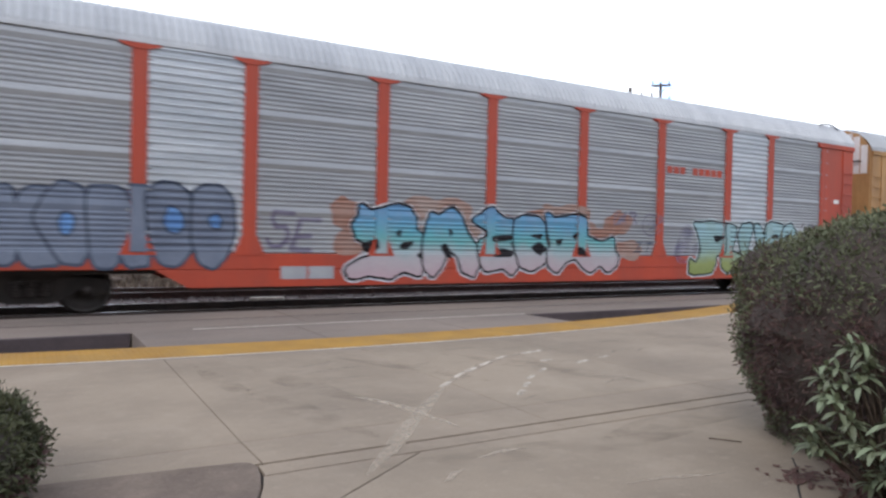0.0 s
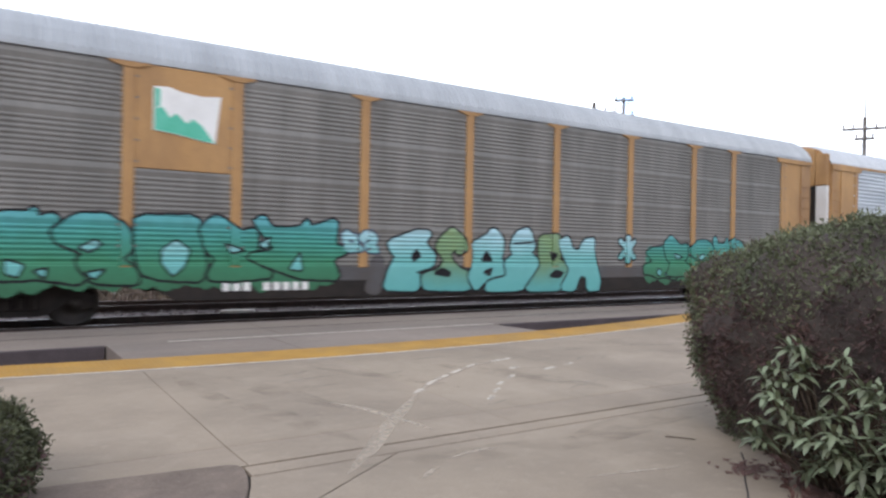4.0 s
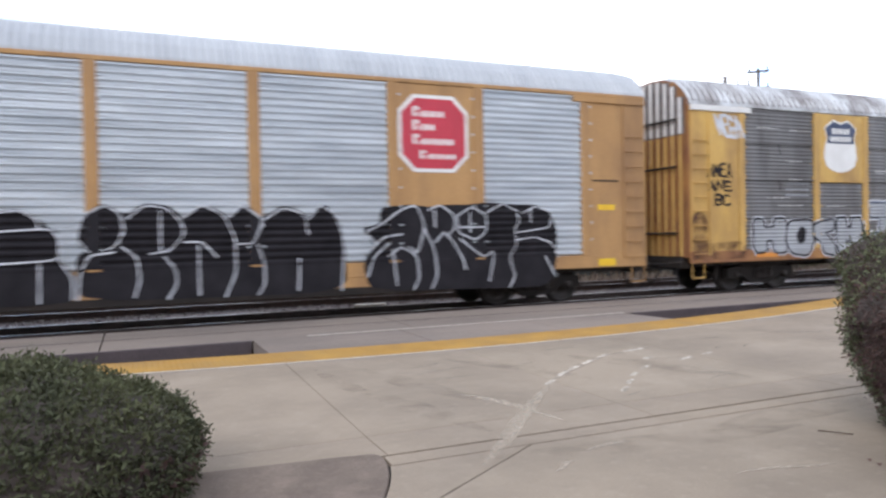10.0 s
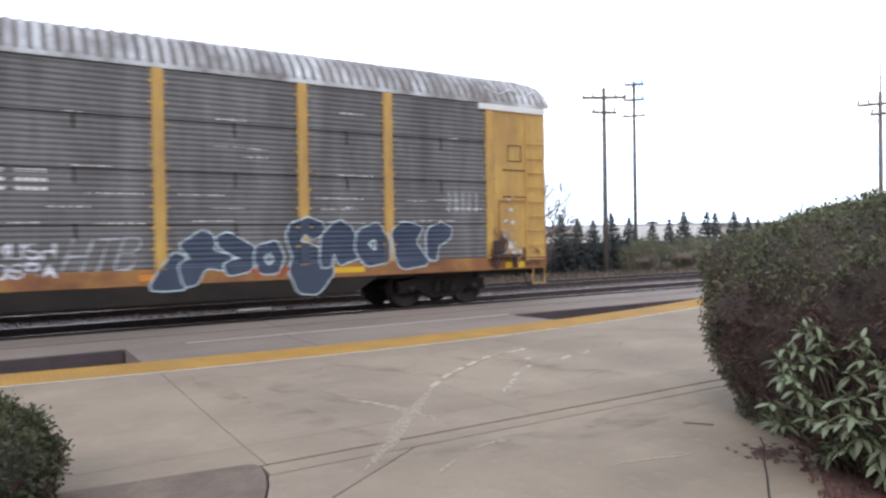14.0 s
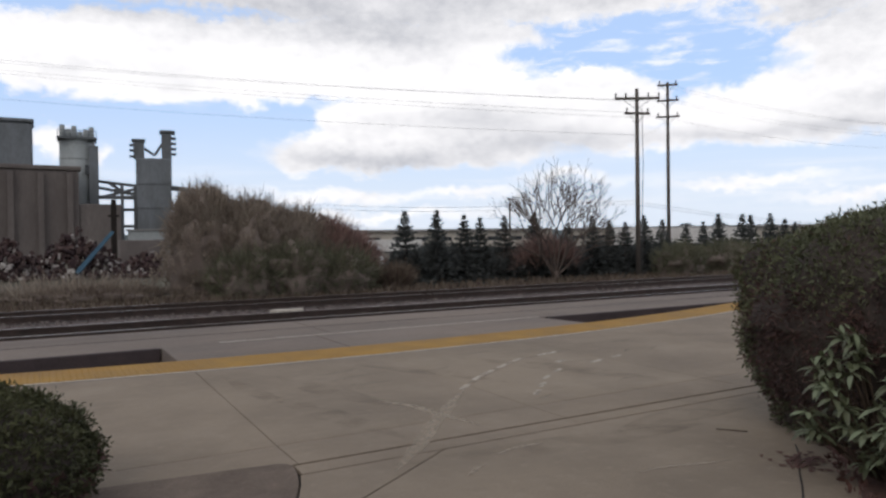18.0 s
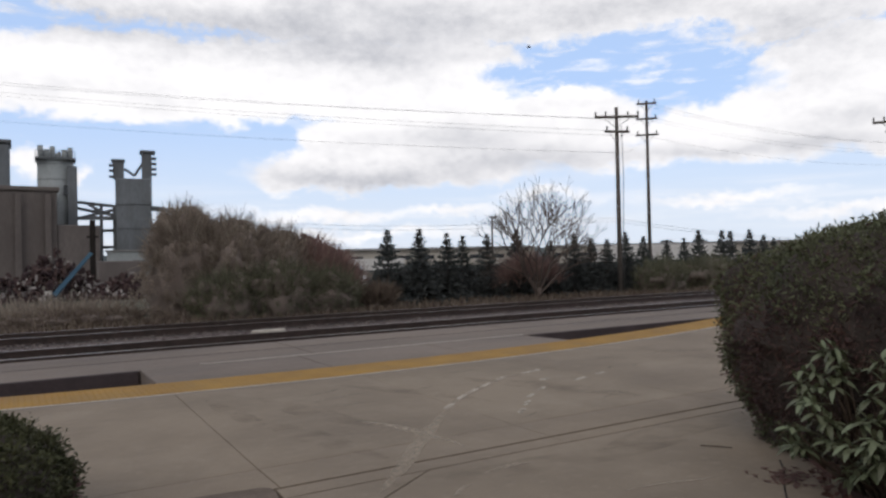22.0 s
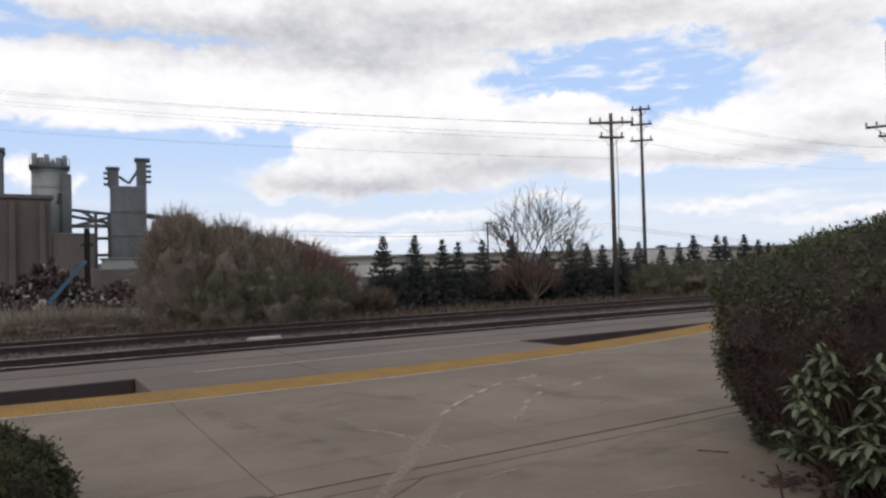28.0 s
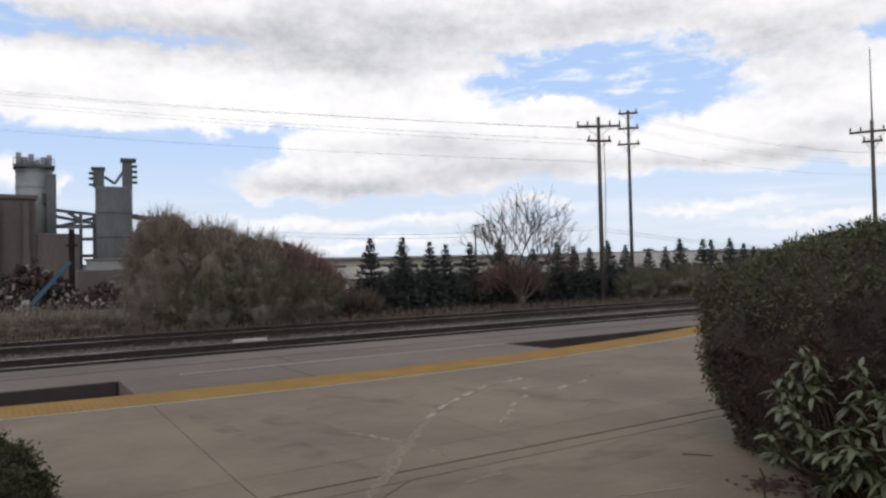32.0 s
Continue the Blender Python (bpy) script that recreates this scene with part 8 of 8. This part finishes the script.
    part("wall_door", box_mesh("wall_door", WINDOW_DARK, 1.0, 1.7, -2.62, -2.5, 12.2, 13.6), t1)
    for az, dd, w, top, lab in ((1.9, 111.5, 0.55, 11.4, "dark vertical downpipe against the bunker wall"), (5.0, 104.0, 0.7, 7.6, "dark steel hopper leg standing before the plant"), (8.9, 106.0, 0.5, 5.6, "dark steel post beside the mixing tower")):
        ob = thing("plant_column", lab, "steel column", "batching plant", m=pose(*far_at(az, dd), 0, 0, -az))
        part("shaft", box_mesh("shaft", UNDERBODY, -w / 2, w / 2, -w / 2, w / 2, -0.3, top, b=0.05), ob)
        part("bracket", box_mesh("bracket", UNDERBODY, -w, w, -w / 2 - 0.1, w / 2, top * 0.7, top * 0.7 + 0.25), ob)
    arm = thing("sloping_conveyor", "sloping grey conveyor running down from the mixing tower", "conveyor", "batching plant", m=pose(*far_at(11.2, d), 0, 0, -11))
    g = Geo()
    g.tube((-5.0, 0, 10.4), (0, 0, 9.7), 0.4, 0.4, 8)
    g.tube((0, 0, 9.7), (6, 0, 7.6), 0.4, 0.4, 8)
    g.tube((6, 0, 7.6), (14, 0, 4.8), 0.4, 0.4, 8)
    for x, z in ((-3.5, 9.3), (2, 8.4), (7, 7.4), (12, 5.9)):
        g.tube((x, 0, 0), (x, 0, z), 0.2, 0.2, 6)
    part("tube", g.mesh("tube", PLANT_STEEL), arm)
    part("office", box_mesh("office", SHED_WALL, -5, 1, -2, 2, 0, 3.4, b=0.1), arm)


def scrap_heaps():
    rnd = random.Random(91)
    for az, w, h, mat, lab in ((-1.6, 4.6, 2.2, SCRAP_RUST, "heap of rusty scrap metal"), (2.6, 5.6, 2.8, SCRAP_RUST, "heap of rusty scrap and pale rubble"), (7.4, 5.0, 1.4, SCRAP_RUST, "low heap of rusty scrap")):
        x, y, _ = far_at(az, 46)
        heap = thing("scrap_heap", lab + " across the tracks", "scrap heap", "scrap heaps", m=pose(x, y, -0.3))
        g, g2 = Geo(), Geo()
        for k in range(800):
            r = rnd.random() ** 0.6
            a = rnd.uniform(0, 6.28)
            px, py = w * 0.62 * r * math.cos(a), 2.0 * r * math.sin(a)
            pz = h * (1 - r) * rnd.uniform(0.4, 1.05) + 0.1
            s = rnd.uniform(0.05, 0.2)
            q = Euler((rnd.uniform(0, 3), rnd.uniform(0, 3), rnd.uniform(0, 3))).to_matrix()
            vs = [Vector((px, py, pz)) + q @ Vector((sx * s, sy * s * rnd.uniform(0.2, 1), sz * s * 0.35)) for sx, sy, sz in ((-1, -1, -1), (1, -1, -1), (1, 1, -1), (-1, 1, -1), (-1, -1, 1), (1, -1, 1), (1, 1, 1), (-1, 1, 1))]
            (g if rnd.random() < (0.95 if pz > h * 0.42 else 0.78) else g2).add(vs, [(3, 2, 1, 0), (4, 5, 6, 7), (0, 1, 5, 4), (1, 2, 6, 5), (2, 3, 7, 6), (3, 0, 4, 7)])
        ob = part("scrap", g.mesh("scrap", mat), heap)
        ob["kind"] = "stuff"
        ob = part("pale_scrap", g2.mesh("pale_scrap", SCRAP_PALE), heap, "pale broken pieces")
        ob["kind"] = "stuff"
    g = Geo()
    b0, b1 = far_at(2.5, 44, 0.05), far_at(4.9, 45, 2.35)
    g.tube(b0, b1, 0.17, 0.13, 4)
    tagged(new("loader_boom", g.mesh("loader_boom", BLUE_BEAM)), "blue steel boom leaning on the scrap heap", "steel boom")
    g = Geo()
    g.prism([(5.1, 17.72), (5.95, 17.7), (6.05, 17.95), (5.2, 18.0)], -0.25, -0.10, 0.02)
    tagged(new("concrete_slab_piece", g.mesh("concrete_slab_piece", WHITE_PAINT)), "pale broken slab lying between the tracks", "slab")
    bx, by, _ = far_at(7.6, 95)
    shed = thing("site_office", "low pale site office with one dark window", "shed", m=pose(bx, by, -0.3, 0, 0, -7.6))
    part("wall", box_mesh("wall", SILO_PALE, -2.8, 2.8, 0, 3, 0, 3.6, b=0.05), shed)
    part("roof", box_mesh("roof", SHED_ROOF, -3.0, 3.0, -0.2, 3.2, 3.6, 3.8, b=0.03), shed)
    part("window", box_mesh("window", WINDOW_DARK, 0.2, 1.6, -0.06, 0.02, 1.3, 2.5), shed)
    bx, by, _ = far_at(7.0, 49)
    tagged(new("concrete_block", box_mesh("concrete_block", PLANT_CONCRETE, bx - 1.4, bx + 1.4, by, by + 1.2, -0.35, 1.9, b=0.05)), "pale concrete bay wall behind the scrap", "concrete block")
    bx, by, _ = far_at(24.2, 52)
    tagged(new("utility_cabinet", box_mesh("utility_cabinet", BLUE_BEAM, bx - 0.55, bx + 0.55, by, by + 0.8, -0.35, 0.95, b=0.05)), "teal steel utility cabinet beyond the brush", "cabinet")
    car = thing("parked_van", "small pale vehicle half hidden beyond the shrubs", "vehicle", m=pose(*far_at(23.7, 39, -0.3), 0, 0, 62))
    part("body", box_mesh("body", SIGN_WHITE, -1.9, 1.9, -0.85, 0.85, 0.35, 1.1, b=0.15), car)
    part("cabin", box_mesh("cabin", WINDOW_DARK, -1.2, 0.9, -0.75, 0.75, 1.1, 1.65, b=0.2), car)
    for dx in (-1.2, 1.2):
        g = Geo()
        g.tube((dx, -0.9, 0.33), (dx, -0.65, 0.33), 0.33, 0.33, 14)
        part("wheel", g.mesh("wheel", UNDERBODY), car)


def warehouses():
    specs = ((30.0, 150, 46, 4.0, 0), (47.5, 165, 46, 4.1, 1), (24.0, 190, 30, 4.6, 2), (58.0, 180, 60, 4.2, 0))
    for az, dist, w, h, k in specs:
        x, y, _ = far_at(az, dist)
        ob = thing("warehouse", "long low warehouse with a pale roof beyond the fir row", "warehouse", "warehouses", m=pose(x, y, -0.3, 0, 0, -az + 4 - 3 * k))
        part("wall", box_mesh("wall", SHED_WALL, -w / 2, w / 2, 0, 18, 0, h + 0.1), ob)
        g = Geo()
        g.add([(-w / 2 - 0.5, -0.6, h + 0.1), (w / 2 + 0.5, -0.6, h + 0.1), (w / 2 + 0.5, 9, h + 0.55), (-w / 2 - 0.5, 9, h + 0.55), (w / 2 + 0.5, 18.6, h + 0.1), (-w / 2 - 0.5, 18.6, h + 0.1)],
              [(0, 1, 2, 3), (3, 2, 4, 5), (0, 3, 5), (1, 4, 2)])
        part("roof", g.mesh("roof", SHED_ROOF), ob)
        n = int(w / 5)
        for i in range(n):
            x0 = -w / 2 + 2 + i * 5
            part("window", box_mesh("window", WINDOW_DARK, x0, x0 + 2.4, -0.05, 0.02, 1.9, 2.7), ob)
        part("fascia", box_mesh("fascia", SHED_ROOF, -w / 2 - 0.5, w / 2 + 0.5, -0.75, -0.6, h - 0.15, h + 0.12), ob)
    # parked white box trailers in front of the sheds
    for az, dist, length in ((45.6, 118, 9.0), (48.4, 122, 11.0), (51.4, 125, 9.5), (25.0, 92, 5.0), (26.9, 96, 4.2)):
        x, y, _ = far_at(az, dist)
        low = az < 30
        t = thing("box_trailer", "white box trailer parked in front of a warehouse", "trailer", "parked trailers", m=pose(x, y, -0.3, 0, 0, -az + 6))
        top = 2.1 if low else 3.5
        part("box", box_mesh("box", SIGN_WHITE, -length / 2, length / 2, 0, 2.4, 0.9 if not low else 0.6, top, b=0.04), t)
        part("chassis", box_mesh("chassis", UNDERBODY, -length / 2 + 0.2, length / 2 - 0.2, 0.3, 2.1, 0.55, 0.9 if not low else 0.6), t)
        for dx in (-0.36, 0.36):
            g = Geo()
            g.tube((dx * length, 0.1, 0.5), (dx * length, 0.4, 0.5), 0.48, 0.48, 14)
            part("wheel", g.mesh("wheel", UNDERBODY), t)
    # a clump of distant trees over the roofs
    for az, dist, w, h in ((48.7, 215, 7.0, 5.4), (51.2, 210, 5.0, 5.6), (45.2, 220, 4.0, 5.0), (54.0, 205, 6.0, 4.6)):
        x, y, _ = far_at(az, dist)
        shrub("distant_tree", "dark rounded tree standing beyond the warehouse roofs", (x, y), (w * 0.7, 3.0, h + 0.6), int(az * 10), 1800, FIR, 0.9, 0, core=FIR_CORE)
    # far wooded hills
    g = Geo()
    for k in range(90):
        a0, a1 = -60 + 2 * k, -58 + 2 * k
        h0, h1 = (14 + 9 * noise.noise((a * 0.09, 3.3, 0.0)) + 4 * noise.noise((a * 0.6, 1.0, 0.0)) for a in (a0, a1))
        p, q = far_at(a0, 900), far_at(a1, 900)
        p2, q2 = far_at(a0, 1100), far_at(a1, 1100)
        g.add([(p[0], p[1], -0.4), (q[0], q[1], -0.4), (q2[0], q2[1], max(2, h1)), (p2[0], p2[1], max(2, h0))], [(0, 1, 2, 3)])
    tagged(new("backdrop_hills", g.mesh("backdrop_hills", HILL)), "low dark wooded hills on the horizon", "hills", kind="structure")


def weeds():
    rnd = np.random.RandomState(55)
    n = 14000
    x = -6 + 60 * rnd.rand(n)
    y = 22.3 + 5.5 * rnd.rand(n) ** 1.4
    pts = np.stack([x, y, np.full(n, -0.32)], 1)
    ob = scatter_cards("weeds", pts, np.tile((0, 0, 1.0), (n, 1)), 0.28, GRASS, 56, aspect=7, spread=0.35)
    tagged(ob, "rough grass and weeds along the far track", "weeds", kind="stuff")


def bird():
    ob = thing("bird", "small dark bird gliding under the clouds", "bird", m=pose(23.89, 30.02, 12.89))
    vs, fs = [], []
    n, m = 8, 6
    for j in range(m + 1):
        t = j / m
        r = 0.055 * math.sin(math.pi * (0.06 + 0.9 * t)) ** 0.8
        for i in range(n):
            a = 2 * math.pi * i / n
            vs.append((0.24 * (t - 0.5), 0.7 * r * math.cos(a), 0.7 * r * math.sin(a)))
    for j in range(m):
        fs += [(j * n + i, j * n + (i + 1) % n, (j + 1) * n + (i + 1) % n, (j + 1) * n + i) for i in range(n)]
    part("body", mesh_of("body", vs, fs, BIRD, True), ob)
    for s in (-1, 1):
        g = Geo()
        g.add([(-0.07, 0.02 * s, 0.014), (0.055, 0.02 * s, 0.014), (0.028, 0.15 * s, 0.06), (-0.055, 0.30 * s, 0.04), (-0.08, 0.15 * s, 0.057), (-0.0, 0.08 * s, 0.024)], [(0, 5, 4), (0, 1, 5), (1, 2, 5), (5, 2, 4), (4, 2, 3)])
        part("wing", g.mesh("wing", BIRD), ob)
    g = Geo()
    g.add([(0.10, 0, 0), (0.18, -0.04, 0), (0.18, 0.04, 0.003)], [(0, 1, 2)])
    part("tail", g.mesh("tail", BIRD), ob)
    return ob


round_bush()
mulch_bed()
hedge()
rhododendron()
fir_row()
bare_tree()
SHRUB_LABEL = "tangled brown-green trackside shrub with bare shoots"
shrub("trackside_shrub", SHRUB_LABEL, (5.35, 26.4), (1.5, 1.4, 4.2), 101, 14000, size=0.12, shoots=1500)
shrub("trackside_shrub", SHRUB_LABEL, (6.9, 26.0), (1.7, 1.6, 3.75), 102, 14000, size=0.12, shoots=1500)
shrub("trackside_shrub", SHRUB_LABEL, (8.5, 26.0), (1.6, 1.5, 3.35), 103, 12000, size=0.12, shoots=1300)
shrub("trackside_shrub", "reddish-brown trackside brush with bare shoots", (9.8, 25.8), (1.4, 1.3, 2.85), 109, 10000, SHRUB_RED, 0.12, 1300)
shrub("trackside_shrub", "reddish-brown trackside brush with bare shoots", (10.75, 25.7), (1.0, 1.0, 2.1), 110, 8000, SHRUB_RED, 0.11, 900)
shrub("trackside_shrub", "low dark green scrub at the foot of taller brush", (6.3, 24.3), (1.6, 0.8, 1.6), 111, 7000, SHRUB_DARK, 0.12, 400)
shrub("trackside_shrub", "low dark green scrub at the foot of taller brush", (8.0, 24.2), (1.5, 0.8, 1.9), 112, 7000, SHRUB_DARK, 0.12, 400)
shrub("trackside_shrub", "low dark green scrub at the foot of taller brush", (9.7, 24.3), (1.4, 0.8, 1.6), 113, 7000, SHRUB_DARK, 0.12, 400)
shrub("trackside_shrub", "leafless reddish saplings under the bare tree", (20.4, 25.9), (2.1, 0.8, 2.0), 114, 250, SHRUB_RED, 0.10, 700, False)
shrub("trackside_shrub", SHRUB_LABEL, (1.2, 26.5), (3.0, 1.6, 0.5), 104, 6000, size=0.15)
shrub("trackside_shrub", SHRUB_LABEL, (-3.5, 26.5), (3.0, 1.6, 0.5), 105, 6000, size=0.15)
shrub("trackside_shrub", "low green shrub at the foot of the pole", (27.6, 24.6), (1.5, 1.1, 1.5), 106, 4000, SHRUB_DARK, 0.14)
shrub("trackside_shrub", "low green shrub beside the fir row", (32.0, 25.2), (2.4, 1.2, 1.6), 107, 5000, SHRUB_DARK, 0.14)
shrub("trackside_shrub", "low green shrub beside the fir row", (12.0, 24.8), (0.7, 0.7, 0.7), 108, 1200, GRASS, 0.2)
for k, (x, w, h) in enumerate(((15.6, 3.0, 2.5), (19.6, 3.8, 2.4), (24.6, 4.0, 2.4), (29.8, 4.4, 2.4), (35.2, 4.4, 2.3), (42.0, 5.5, 2.4), (51.0, 7.0, 2.5), (61.0, 8.0, 2.6))):
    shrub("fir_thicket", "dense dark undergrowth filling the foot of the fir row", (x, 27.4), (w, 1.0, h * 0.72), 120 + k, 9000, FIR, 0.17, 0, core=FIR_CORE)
poles_and_wires()
batching_plant()
scrap_heaps()
warehouses()
weeds()
BIRD_OB = bird()


# ---- what moves ----
def motions():
    seconds = [float(t) for t in range(33)]
    for car, x in CARS:
        walk(car, [(t, pose(x - SPEED * t, TRACK_NEAR, 0)) for t in seconds])
    # wheels roll without slipping: the train runs towards -x
    steps = [i / 15 for i in range(481)]
    for ob, x in WHEELSETS:
        walk(ob, [(t, pose(x, 0, WHEEL_R + RAIL_Z, 0, -math.degrees(SPEED * t / WHEEL_R), 0)) for t in steps])
    a, b = Vector((23.89, 30.02, 12.89)), Vector((18.65, 32.88, 14.65))
    heading = math.degrees(math.atan2((a - b).y, (a - b).x))
    rows = []
    for t in seconds:
        p = a + (b - a) * (t - 22.0)
        rows.append((t, pose(p.x, p.y, max(3.0, p.z), 0, 0, heading)))
    walk(BIRD_OB, rows)


motions()
